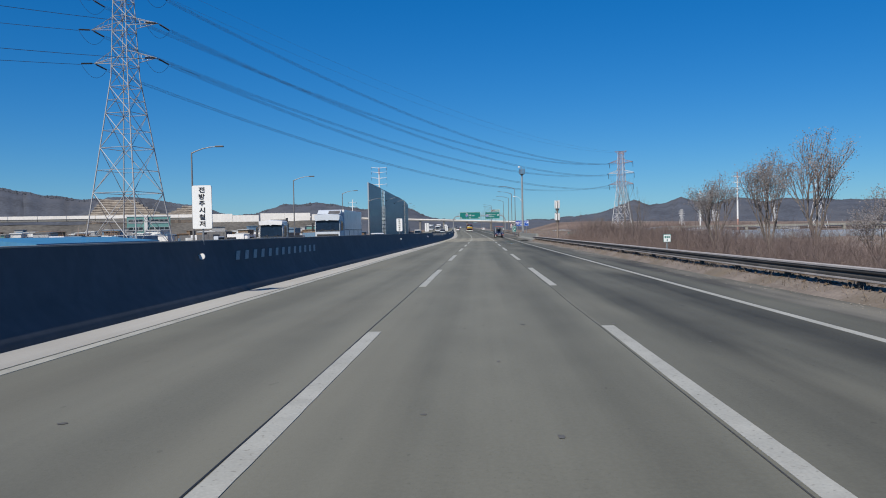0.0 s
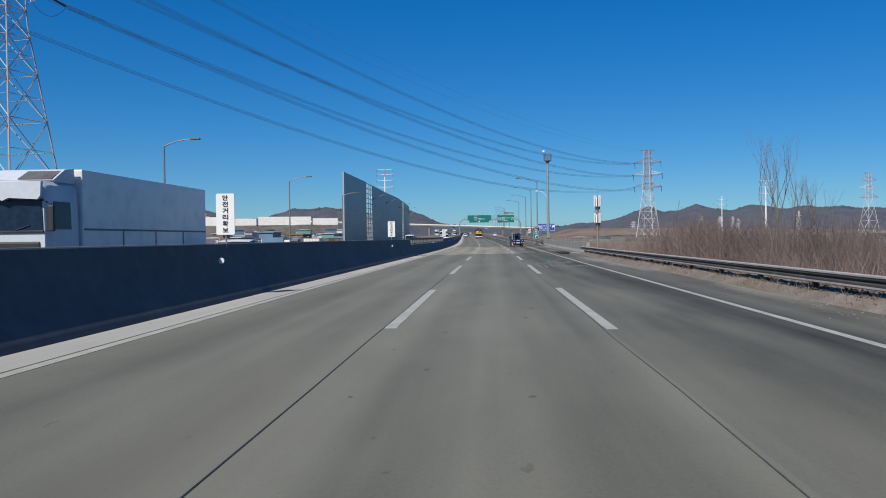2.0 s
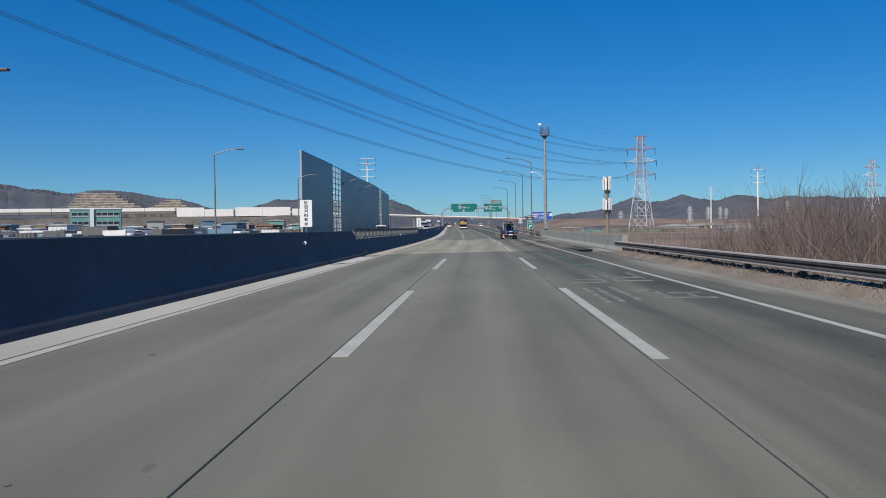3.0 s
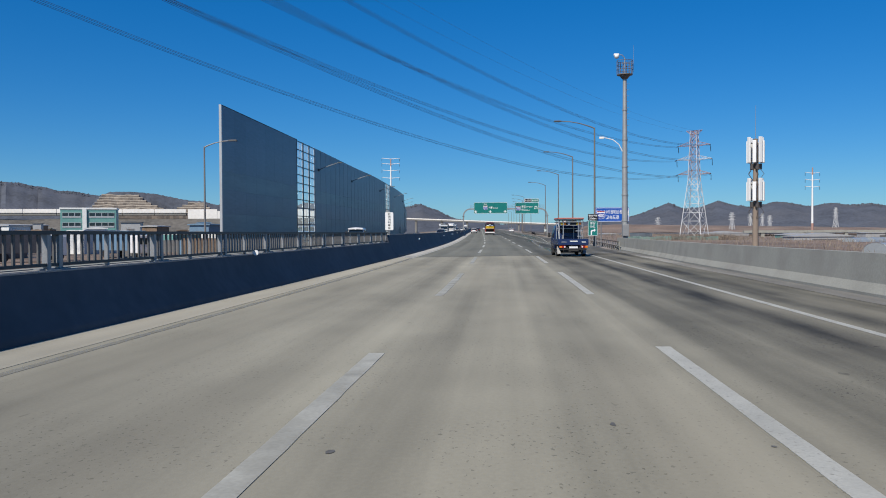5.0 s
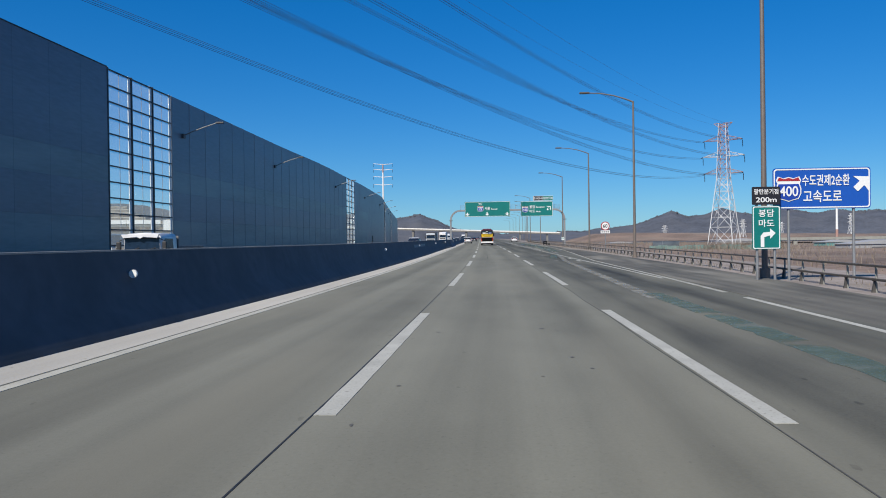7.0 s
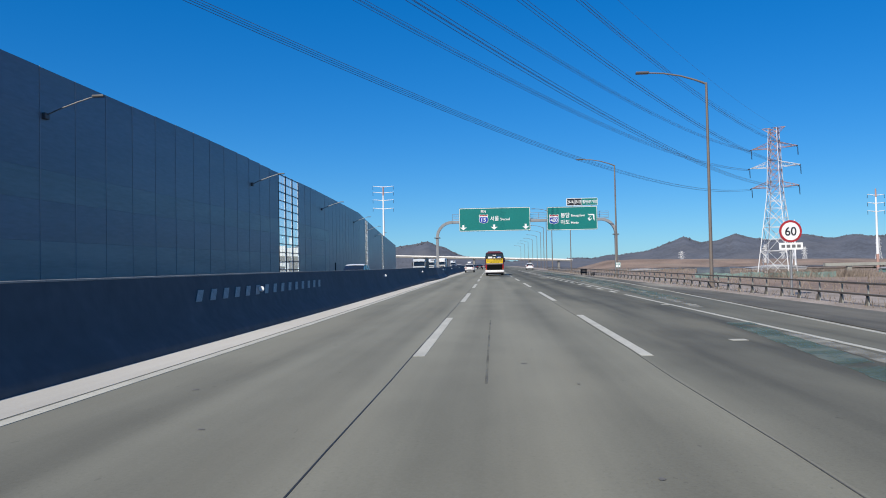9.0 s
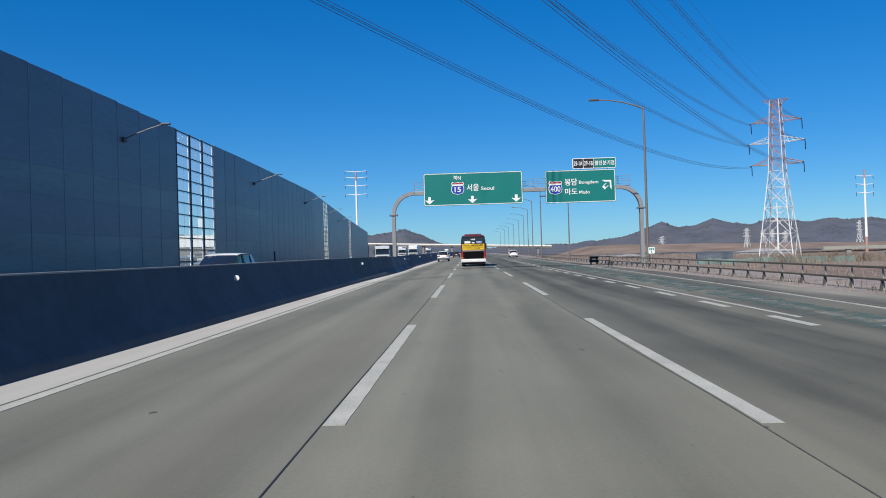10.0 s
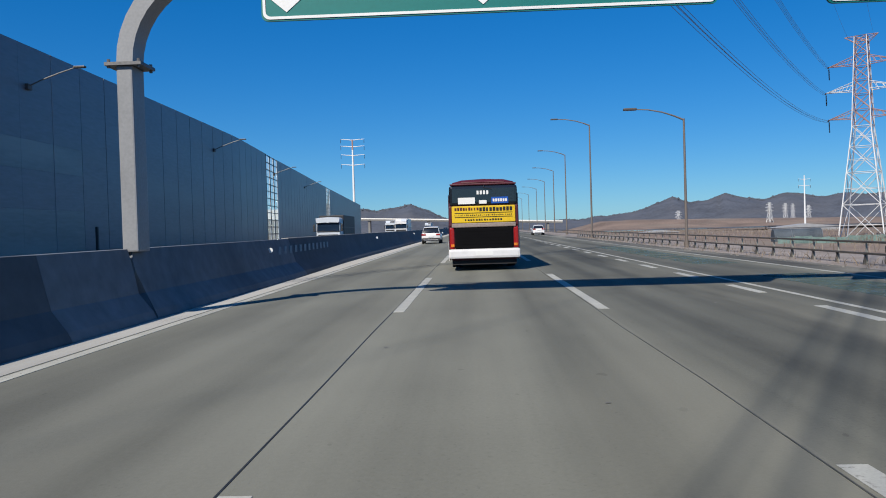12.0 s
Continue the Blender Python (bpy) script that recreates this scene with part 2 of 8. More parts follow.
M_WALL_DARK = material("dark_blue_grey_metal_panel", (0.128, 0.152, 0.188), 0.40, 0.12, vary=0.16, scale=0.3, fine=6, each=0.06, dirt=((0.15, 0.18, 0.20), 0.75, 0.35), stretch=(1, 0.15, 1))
M_WALL_PALER = material("paler_blue_green_metal_panel", (0.148, 0.190, 0.205), 0.42, 0.1, vary=0.16, scale=0.5, fine=6, each=0.03, dirt=((0.20, 0.245, 0.25), 0.8, 0.5), stretch=(1, 0.12, 1))
M_WALL_FRAME = material("pale_aluminium_frame", (0.402, 0.416, 0.423), 0.4, 0.3, vary=0.08)
M_WALL_BRIGHT = material("bright_aluminium_strip", (0.62, 0.64, 0.65), 0.4, 0.2, vary=0.08)
M_WALL_DARK_FRAME = material("dark_steel_frame", (0.0365, 0.0438, 0.0474), 0.5, 0.3, vary=0.1)
M_LATTICE_PALE = material("pale_lattice_steel", (0.616, 0.625, 0.625), 0.55, 0.15, vary=0.12, scale=0.5, fine=6)
M_LATTICE = material("galvanised_lattice_steel", (0.343, 0.35, 0.358), 0.55, 0.25, vary=0.12, scale=0.5, fine=6)
M_LATTICE_RED = material("faded_red_lattice_paint", (0.365, 0.219, 0.182), 0.6, 0.1, vary=0.15, scale=0.5, fine=6)
M_MAST = material("weathered_light_grey_mast_steel", (0.292, 0.303, 0.307), 0.5, 0.25, vary=0.18, scale=1.2, fine=20)
M_INSUL = material("dark_insulator_strings", (0.03, 0.028, 0.028), 0.4, vary=0.1)
M_CABLE = material("dull_conductor_cable", (0.095, 0.118, 0.148), 0.5, 0.3, vary=0.1)
M_FIELD = material("dry_winter_field", (0.172, 0.124, 0.094), 0.95, vary=0.5, scale=0.02, fine=0.6, bump=0.3, dirt=((0.205, 0.172, 0.135), 0.9, 0.012))
M_VERGE = material("dusty_gravel_verge", (0.178, 0.150, 0.128), 0.95, vary=0.35, scale=0.8, fine=14, bump=0.6, dirt=((0.124, 0.0985, 0.0621), 0.9, 0.5))
M_VERGE_PALE = material("pale_dusty_gravel", (0.235, 0.205, 0.185), 0.95, vary=0.3, scale=0.5, fine=9, bump=0.5, dirt=((0.15, 0.125, 0.10), 0.8, 0.35))
# the haze of distance is put into these blue-grey base colours
M_HILL = material("hazed_bare_wooded_hillside", (0.067, 0.076, 0.096), 1.0, vary=0.35, scale=0.012, fine=0.10, dirt=((0.083, 0.084, 0.092), 0.7, 0.006))
M_WOODS = material("hazed_bare_winter_woods", (0.076, 0.084, 0.103), 1.0, vary=0.35, scale=0.02, fine=0.15)
M_QUARRY = material("pale_quarry_rock", (0.263, 0.234, 0.193), 0.95, vary=0.25, scale=0.02, fine=0.2)
M_QUARRY_FACE = material("brown_quarry_face", (0.139, 0.117, 0.0985), 0.95, vary=0.3, scale=0.03, fine=0.2)
M_BANK = material("grey_brown_bank", (0.0912, 0.0854, 0.0766), 0.95, vary=0.45, scale=0.03, fine=0.3)
M_VIADUCT = material("pale_viaduct_concrete", (0.722, 0.704, 0.669), 0.9, vary=0.1, scale=0.05, fine=0.5)
M_DARKCONC = material("shaded_viaduct_concrete", (0.182, 0.179, 0.168), 0.9, vary=0.15, scale=0.1, fine=1)
M_BARK = material("grey_brown_bark", (0.15, 0.128, 0.113), 0.95, vary=0.3, scale=3, fine=30)
M_LEAF = material("pale_dry_leaves", (0.225, 0.21, 0.21), 0.9, vary=0.4, scale=1, fine=8)
M_SCRUB = material("dry_brown_scrub", (0.185, 0.14, 0.122), 0.95, vary=0.4, scale=0.3, fine=5)
M_STRAW = material("dry_straw_grass", (0.205, 0.168, 0.135), 0.95, vary=0.35, scale=0.6, fine=8)

m = bpy.data.materials.new("clear_sound_wall_glass")
m.use_nodes = True
g = m.node_tree.nodes["Principled BSDF"]
g.inputs["Base Color"].default_value, g.inputs["Roughness"].default_value = (0.84, 0.93, 0.95, 1), 0.02
g.inputs["Transmission Weight"].default_value, g.inputs["IOR"].default_value = 1.0, 1.01
haze = m.node_tree.nodes.new("ShaderNodeBsdfTranslucent")
haze.inputs["Color"].default_value = (0.75, 0.85, 0.86, 1)
both = m.node_tree.nodes.new("ShaderNodeMixShader")
both.inputs["Fac"].default_value = 0.09
m.node_tree.links.new(g.outputs["BSDF"], both.inputs[1])
m.node_tree.links.new(haze.outputs["BSDF"], both.inputs[2])
m.node_tree.links.new(both.outputs["Shader"], m.node_tree.nodes["Material Output"].inputs["Surface"])
M_CLEAR = m
M_CLOUDY = m.copy()
M_CLOUDY.name = "cloudy_sound_wall_glass"
M_CLOUDY.node_tree.nodes["Mix Shader"].inputs["Fac"].default_value = 0.5


# ---------------- mesh helpers ----------------
def bm_box(bm, lo, hi, matrix=None):
    x0, y0, z0 = lo
    x1, y1, z1 = hi
    pts = [(x0, y0, z0), (x1, y0, z0), (x1, y1, z0), (x0, y1, z0), (x0, y0, z1), (x1, y0, z1), (x1, y1, z1), (x0, y1, z1)]
    vs = [bm.verts.new(matrix @ Vector(p) if matrix else p) for p in pts]
    for f in ((3, 2, 1, 0), (4, 5, 6, 7), (0, 1, 5, 4), (1, 2, 6, 5), (2, 3, 7, 6), (3, 0, 4, 7)):
        bm.faces.new([vs[i] for i in f])
    return vs


def bm_bevel_box(bm, lo, hi, r=0.03, matrix=None):
    """A box with its twelve edges cut off at r."""
    vs = bm_box(bm, lo, hi, matrix)
    es = list({e for v in vs for e in v.link_edges})
    bmesh.ops.bevel(bm, geom=es, offset=r, segments=2, affect="EDGES", profile=0.6)


def bm_tube(bm, p0, p1, r0, r1=None, n=8, caps=True):
    p0, p1 = Vector(p0), Vector(p1)
    r1 = r0 if r1 is None else r1
    d = (p1 - p0).normalized()
    a = d.cross((0, 0, 1) if abs(d.z) < 0.95 else (1, 0, 0)).normalized()
    c = d.cross(a)
    rings = []
    for p, r in ((p0, r0), (p1, r1)):
        rings.append([bm.verts.new(p + r * (math.cos(2 * math.pi * i / n) * a + math.sin(2 * math.pi * i / n) * c)) for i in range(n)])
    for i in range(n):
        bm.faces.new((rings[0][i], rings[1][i], rings[1][(i + 1) % n], rings[0][(i + 1) % n]))
    if caps:
        bm.faces.new(rings[0])
        bm.faces.new(rings[1][::-1])


def bm_path(bm, pts, r, n=8):
    """A round pipe along points."""
    pts = [Vector(p) for p in pts]
    rings = []
    side = None
    for i, p in enumerate(pts):
        d = (pts[min(i + 1, len(pts) - 1)] - pts[max(i - 1, 0)]).normalized()
        if side is None:
            side = d.cross((0, 0, 1) if abs(d.z) < 0.9 else (0, 1, 0)).normalized()
        side = (side - d * side.dot(d)).normalized()
        up = d.cross(side)
        rr = r[i] if isinstance(r, (list, tuple)) else r
        rings.append([bm.verts.new(p + rr * (math.cos(2 * math.pi * k / n) * side + math.sin(2 * math.pi * k / n) * up)) for k in range(n)])
    for a, c in zip(rings, rings[1:]):
        for k in range(n):
            bm.faces.new((a[k], a[(k + 1) % n], c[(k + 1) % n], c[k]))
    bm.faces.new(rings[0][::-1])
    bm.faces.new(rings[-1])


def bm_extrude(bm, outline, axis, a, c, matrix=None):
    """A closed outline of 2D points pushed from a to c along an axis: 0 x, 1 y, 2 z."""
    def put(p, w):
        q = {0: (w, p[0], p[1]), 1: (p[0], w, p[1]), 2: (p[0], p[1], w)}[axis]
        return bm.verts.new(matrix @ Vector(q) if matrix else q)
    A, B = [put(p, a) for p in outline], [put(p, c) for p in outline]
    n = len(outline)
    for i in range(n):
        bm.faces.new((A[i], A[(i + 1) % n], B[(i + 1) % n], B[i]))
    bm.faces.new(A[::-1])
    bm.faces.new(B)


def bm_disc(bm, c, r, depth, n=24, axis=1):
    bm_extrude(bm, [(c[0] + r * math.cos(2 * math.pi * i / n), c[2] + r * math.sin(2 * math.pi * i / n)) for i in range(n)], 1, c[1], c[1] + depth)


def sweep(profile, s0, s1, ds=4.0, closed=True, shift=None, uv=True):
    """A profile of (u, h) carried along the road from s0 to s1, with (u, s) as UV."""
    bm = bmesh.new()
    layer = bm.loops.layers.uv.new("UVMap")
    n = max(1, round((s1 - s0) / ds))
    rows = []
    for i in range(n + 1):
        s = s0 + (s1 - s0) * i / n
        du = shift(s) if shift else 0.0
        rows.append([(bm.verts.new(road(s, u + du, h)), u + du, s) for u, h in profile])
    k = len(profile)
    for a, c in zip(rows, rows[1:]):
        for j in range(k if closed else k - 1):
            q = (a[j], a[(j + 1) % k], c[(j + 1) % k], c[j])
            f = bm.faces.new([v[0] for v in q])
            for loop, v in zip(f.loops, q):
                loop[layer].uv = (v[1], v[2])
    if closed:
        bm.faces.new([v[0] for v in rows[0]])
        bm.faces.new([v[0] for v in rows[-1]][::-1])
    bmesh.ops.recalc_face_normals(bm, faces=bm.faces)
    return bm


def mesh_of(name, bm, mat, smooth=False):
    me = bpy.data.meshes.new(name)
    bm.normal_update()
    bm.to_mesh(me)
    bm.free()
    for x in (mat if isinstance(mat, (list, tuple)) else [mat]):
        me.materials.append(x)
    if smooth:
        me.shade_smooth()
        me.set_sharp_from_angle(angle=radians(38))
    return me


def part(name, bm, mat, parent=None, label="", smooth=False):
    ob = new(name, mesh_of(name, bm, mat, smooth))
    if parent is not None:
        ob.parent = parent
    return tagged(ob, label)


def thing(name, m, label, category, group="", kind=""):
    ob = new(name)
    ob.matrix_basis = m
    ob.empty_display_size = 0.3
    return tagged(ob, label, category, group, kind)


def structure(name, bm, mat, label, category, smooth=False):
    return tagged(part(name, bm, mat, None, "", smooth), label, category, "", "structure")


def interp(table):
    xs, ys = [p[0] for p in table], [p[1] for p in table]
    return lambda s: float(np.interp(s, xs, ys))


# ---------------- ground, road and markings ----------------
RIGHT_EDGE = interp([(-300, 7.0), (110, 7.0), (120, 8.0), (190, 8.6), (215, 9.8), (250, 10.2), (300, 10.6), (420, 11.0), (3200, 11.0)])
RIGHT_LINE = interp([(-300, 5.15), (100, 5.0), (160, 5.35), (190, 5.6), (207, 6.0), (230, 6.3), (259, 7.8), (271, 8.35), (287, 8.9), (309, 9.23), (330, 9.3), (3200, 9.4)])


def ground_height(s, u):
    """Road formation on a low bank; fields some metres lower on the right, a yard a little lower on the left."""
    base = at(3, min(s, 900)) * max(0.0, 1 - max(0, abs(u) - 40) / (300 if u > 0 else 50))
    if u > 7:
        drop = -0.25 - 3.2 * min(1, max(0, (u - RIGHT_EDGE(s) - (5.5 if s > 200 else 1.5)) / 9)) if not 118 < s < 195 else -0.4 - 3.0 * min(1, max(0, (u - 10) / 4))
    elif u < -24:
        drop = -0.3 - 0.9 * min(1, (-u - 24) / 12)
    else:
        drop = -0.3
    return base + drop


bm = bmesh.new()
ss = [-300, -150] + list(range(-60, 440, 8)) + [480, 540, 620, 720, 900, 1200, 1600, 2200, 3100]
us = [-4200, -2500, -1400, -800, -450, -280, -180, -120, -80, -55, -40, -34, -29, -24, -8, -6, 0, 6, 7.2, 8.4, 9.6, 10.8, 12, 13.5, 15, 17, 20, 25, 32, 45, 65, 95, 140, 220, 350, 600, 1100, 2200, 4200]
grid = [[bm.verts.new((lambda p: (p.x, p.y, ground_height(s, u) + (0.25 * noise.noise((u * 0.05, s * 0.05, 0)) if abs(u) > 12 else 0)))(road(s, u))) for u in us] for s in ss]
for a, c in zip(grid, grid[1:]):
    for j in range(len(us) - 1):
        bm.faces.new((a[j], a[j + 1], c[j + 1], c[j]))
structure("ground", bm, M_FIELD, "dry brown winter fields round the road", "ground", True)


def pavement(name, s0, s1, u0, u1, h, mat, label, category="road", skew0=0.0, skew1=0.0):
    """A slab between two edges, which may depend on s; its ends may run askew."""
    bm = bmesh.new()
    layer = bm.loops.layers.uv.new("UVMap")
    n, k = max(2, round((s1 - s0) / 4)), 6
    lo = u0 if callable(u0) else (lambda s: u0)
    hi = u1 if callable(u1) else (lambda s: u1)
    rows = []
    for i in range(n + 1):
        row = []
        for j in range(k + 1):
            s = s0 + (s1 - s0) * i / n
            u = lo(s) + (hi(s) - lo(s)) * j / k
            s += u * (skew0 * (1 - i / n) + skew1 * i / n)
            row.append((bm.verts.new(road(s, u, h)), u, s))
        rows.append(row)
    for a, c in zip(rows, rows[1:]):
        for j in range(k):
            q = (a[j], a[j + 1], c[j + 1], c[j])
            f = bm.faces.new([v[0] for v in q])
            for loop, v in zip(f.loops, q):
                loop[layer].uv = (v[1], v[2])
    edge = [e for e in bm.edges if e.is_boundary]
    low = bmesh.ops.extrude_edge_only(bm, edges=edge)["geom"]
    for v in low:
        if isinstance(v, bmesh.types.BMVert):
            v.co.z -= 0.22
    bmesh.ops.recalc_face_normals(bm, faces=bm.faces)
    return structure(name, bm, mat, label, category)


SKEW = 0.46
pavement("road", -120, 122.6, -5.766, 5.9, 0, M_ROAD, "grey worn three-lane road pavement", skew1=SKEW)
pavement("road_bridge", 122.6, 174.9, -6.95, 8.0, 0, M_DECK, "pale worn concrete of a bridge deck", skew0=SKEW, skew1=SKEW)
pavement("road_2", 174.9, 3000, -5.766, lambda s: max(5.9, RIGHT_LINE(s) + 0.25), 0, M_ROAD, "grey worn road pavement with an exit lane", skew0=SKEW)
pavement("shoulder", -120, 119, 5.904, RIGHT_EDGE, -0.006, M_SHOULDER, "pale dusty concrete shoulder beside the road", "road shoulder", skew1=0.2)
pavement("shoulder_2", 179.5, 3000, lambda s: max(5.904, RIGHT_LINE(s) + 0.254), RIGHT_EDGE, -0.006, M_SHOULDER, "pale concrete shoulder beside the exit lane", "road shoulder")
pavement("gutter", -120, 120, -6.95, -5.77, 0.004, M_GUTTER, "pale concrete gutter strip under the median barrier", "gutter", skew1=SKEW)
pavement("gutter_2", 174.7, 3000, -6.95, -5.77, 0.004, M_GUTTER, "pale concrete gutter strip under the median barrier", "gutter", skew0=SKEW)
VERGE_H = lambda u: float(np.interp(u, (7.0, 7.35, 7.75, 8.8, 9.6), (-0.02, 0.13, 0.27, 0.27, 0.0)))
bm = bmesh.new()
vu = (7.0, 7.15, 7.35, 7.55, 7.75, 8.2, 8.8, 9.6)
rows = [[bm.verts.new(road(-60 + 0.8 * i, u, VERGE_H(u) + (0.07 * noise.noise((i * 0.35, u * 2.2, 6)) if u > 7.1 else 0))) for u in vu] for i in range(222)]
for a, c in zip(rows, rows[1:]):
    for k in range(len(vu) - 1):
        bm.faces.new((a[k], a[k + 1], c[k + 1], c[k]))
structure("verge", bm, M_VERGE, "low brown earth bank with litter under the guardrail", "verge", True)
pavement("verge_2", 196, 1500, RIGHT_EDGE, lambda s: RIGHT_EDGE(s) + 5.2, -0.05, M_VERGE_PALE, "gravel verge with dust and dry grass", "verge")
pavement("road_opposite", -120, 3000, -22.0, -7.5, -0.02, M_ROAD, "grey pavement of the opposite carriageway")


def mark(name, s0, s1, u, w, mat, label, group="", h=0.006, slant=0.0, ragged=0.0):
    """A painted bar on the pavement."""
    cu = u if callable(u) else (lambda s: u)
    bm = bmesh.new()
    n = max(1, round((s1 - s0) / (0.35 if ragged else 4)))
    rows = []
    for i in range(n + 1):
        s = s0 + (s1 - s0) * i / n
        rows.append([bm.verts.new(road(s + k * slant, cu(s) + k * (w / 2 + ragged * noise.noise((s * 2.3, k * 5.1, s0))), h)) for k in (-1, 1)])
    for a, c in zip(rows, rows[1:]):
        bm.faces.new((a[0], a[1], c[1], c[0]))
    low = bmesh.ops.extrude_face_region(bm, geom=list(bm.faces))["geom"]
    for v in low:
        if isinstance(v, bmesh.types.BMVert):
            v.co.z -= 0.005
    bmesh.ops.recalc_face_normals(bm, faces=bm.faces)
    return tagged(part(name, bm, mat), label, "road marking", group, "structure")


LEFT_LINE = interp([(0, -1.78), (70, -1.81), (145, -1.74), (165, -1.80), (175, -1.89), (252, -1.90), (300, -1.83), (330, -1.86)])
LANE_LINE = interp([(0, 1.81), (75, 1.80), (110, 1.84), (145, 1.89), (175, 1.91), (233, 1.81), (253, 1.87), (290, 1.88), (320, 1.81)])
for k in range(-3, 46):
    s = 2 + 20 * k
    old = 110 < s < 176
    late = 1.6 if old else 0.0
    mark("lane_line", s + (0.3 if old else 0.5), s + 10.4 + late * 0.4, LEFT_LINE, 0.2, M_PAINT_OLD if old else M_PAINT, "white dashed lane line on grey pavement", "lane lines", ragged=0.007)
    mark("lane_line", s + 0.2 + late * 0.4, s + 10.8 + late * 0.6, LANE_LINE, 0.19, M_PAINT, "white dashed lane line on grey pavement", "lane lines", ragged=0.007)
mark("edge_line", -120, 122, -5.62, 0.18, M_PAINT, "white edge line beside the median gutter")
pavement("gutter_bridge", 122, 174.6, -6.94, -5.75, 0.005, M_GUTTER_BRIDGE, "pale dusty gutter of the bridge deck", "gutter", skew0=SKEW, skew1=SKEW)
mark("edge_line", 124, 170.9, lambda s: -5.52 - 0.1 * max(0, (s - 160) / 11), 0.14, M_WORN, "worn edge line on the bridge deck", ragged=0.05)
mark("edge_line", 171, 1500, -5.62, 0.18, M_PAINT, "white edge line beside the median gutter")
mark("edge_line", -120, 196, lambda s: RIGHT_LINE(s), 0.15, M_PAINT, "white edge line beside the shoulder")
mark("edge_line", 198, 1200, lambda s: RIGHT_LINE(s), 0.16, M_PAINT_OLD, "faded white edge line of the exit lane", ragged=0.02)
# the exit lane: a thin line, an older broad one under it, short dashes and what is left of other lines
mark("divide_line", 206, 267.2, interp([(206, 5.75), (229, 5.64), (267, 5.54)]), 0.13, M_PAINT, "thin white line before the exit", ragged=0.015)
mark("divide_line", 196, 246, interp([(196, 3.55), (212, 3.95), (226, 4.32), (231, 4.5), (238, 4.95), (246, 5.42)]), 0.34, M_WORN, "broad worn white line before the exit", ragged=0.06)
mark("divide_line", 271.8, 420, interp([(272, 5.97), (296, 5.93), (420, 5.75)]), 0.12, M_PAINT, "thin white line beside the exit lane", ragged=0.015)
mark("divide_line", 256, 296, interp([(256, 6.1), (264, 6.45), (285, 7.46), (296, 7.8)]), 0.3, M_WORN, "faded remains of an old exit line", ragged=0.06)
for s in (229.3, 234.8):
    mark("exit_dash", s, s + 2.2, 5.34, 0.17, M_PAINT, "short white dash along the exit lane", "exit lane dashes", ragged=0.02)
for k in range(24):
    mark("exit_dash", 270.1 + 4.95 * k, 272.3 + 4.95 * k, 5.56 - 0.02 * min(k, 8), 0.2, M_PAINT, "short white dash along the exit lane", "exit lane dashes", ragged=0.02)
for s0, s1 in ((100, 122), (184, 198)):
    mark("guide_stripe", s0, s1, 3.8, 0.5, M_GREEN_PAINT, "faded green guide stripe on the exit lane", ragged=0.08)
for s0, s1, w in ((262, 281, 1.1), (281.5, 301, 1.5), (304, 330, 1.5), (336, 360, 1.5)):
    mark("guide_stripe", s0, s1, lambda s: RIGHT_LINE(s) - 1.45, w, M_GREEN_PAINT, "broad faded green guide stripe on the exit lane", ragged=0.12)
mark("guide_stripe", 237, 249, lambda s: 4.2 + 0.09 * (s - 237), 0.6, M_GREEN_PAINT, "faded green guide stripe before the exit", ragged=0.08)
for s0, s1, u, w in ((88.9, 92.6, 2.32, 0.13), (89.1, 92.8, 2.62, 0.13), (89.3, 93.0, 3.0, 0.13), (91.4, 92.0, 3.55, 0.5), (90.0, 92.2, 3.72, 0.12), (89.7, 90.0, 4.1, 1.1), (90.9, 91.2, 4.3, 0.7), (90.0, 91.0, 4.3, 0.1),
                     (94.4, 94.7, 2.7, 0.8), (95.6, 95.9, 2.8, 0.7), (94.6, 98.0, 3.2, 0.12), (94.8, 98.2, 3.55, 0.12), (95.0, 95.4, 4.1, 0.8), (96.4, 96.8, 4.0, 0.9), (96.0, 99.0, 4.45, 0.12)):
    mark("lettering_bar", s0, s1, u, w, M_WORN, "faded white road lettering worn to bars", "road lettering")
for s, u, w in ((231.4, 3.98, 0.25), (237.9, 4.16, 0.36), (244.5, 4.0, 0.3), (257.4, 6.25, 0.3), (257.6, 5.42, 0.33), (270.5, 7.0, 0.34), (276.5, 7.1, 0.4), (289.5, 6.98, 0.33), (296, 7.0, 0.4), (306, 7.2, 0.4), (322, 7.1, 0.4)):
    mark("lettering_bar", s, s + 0.3, u, w, M_PAINT_OLD, "faded white bar painted on the exit lane", "road lettering")
# sealed joints along the lanes
for s0, s1 in ((-120, 121.5), (175.5, 900)):
    mark("joint_seam", s0, s1, lambda s: LEFT_LINE(s) - 0.116 + 0.006 * math.sin(s * 0.9), 0.016, M_TAR, "black sealed joint along the pavement", h=0.004)
    mark("joint_seam", s0, s1, lambda s: LANE_LINE(s) - 0.13 + 0.02 * math.sin(s * 0.7), 0.012, M_JOINT, "thin dark joint along the pavement", h=0.004)
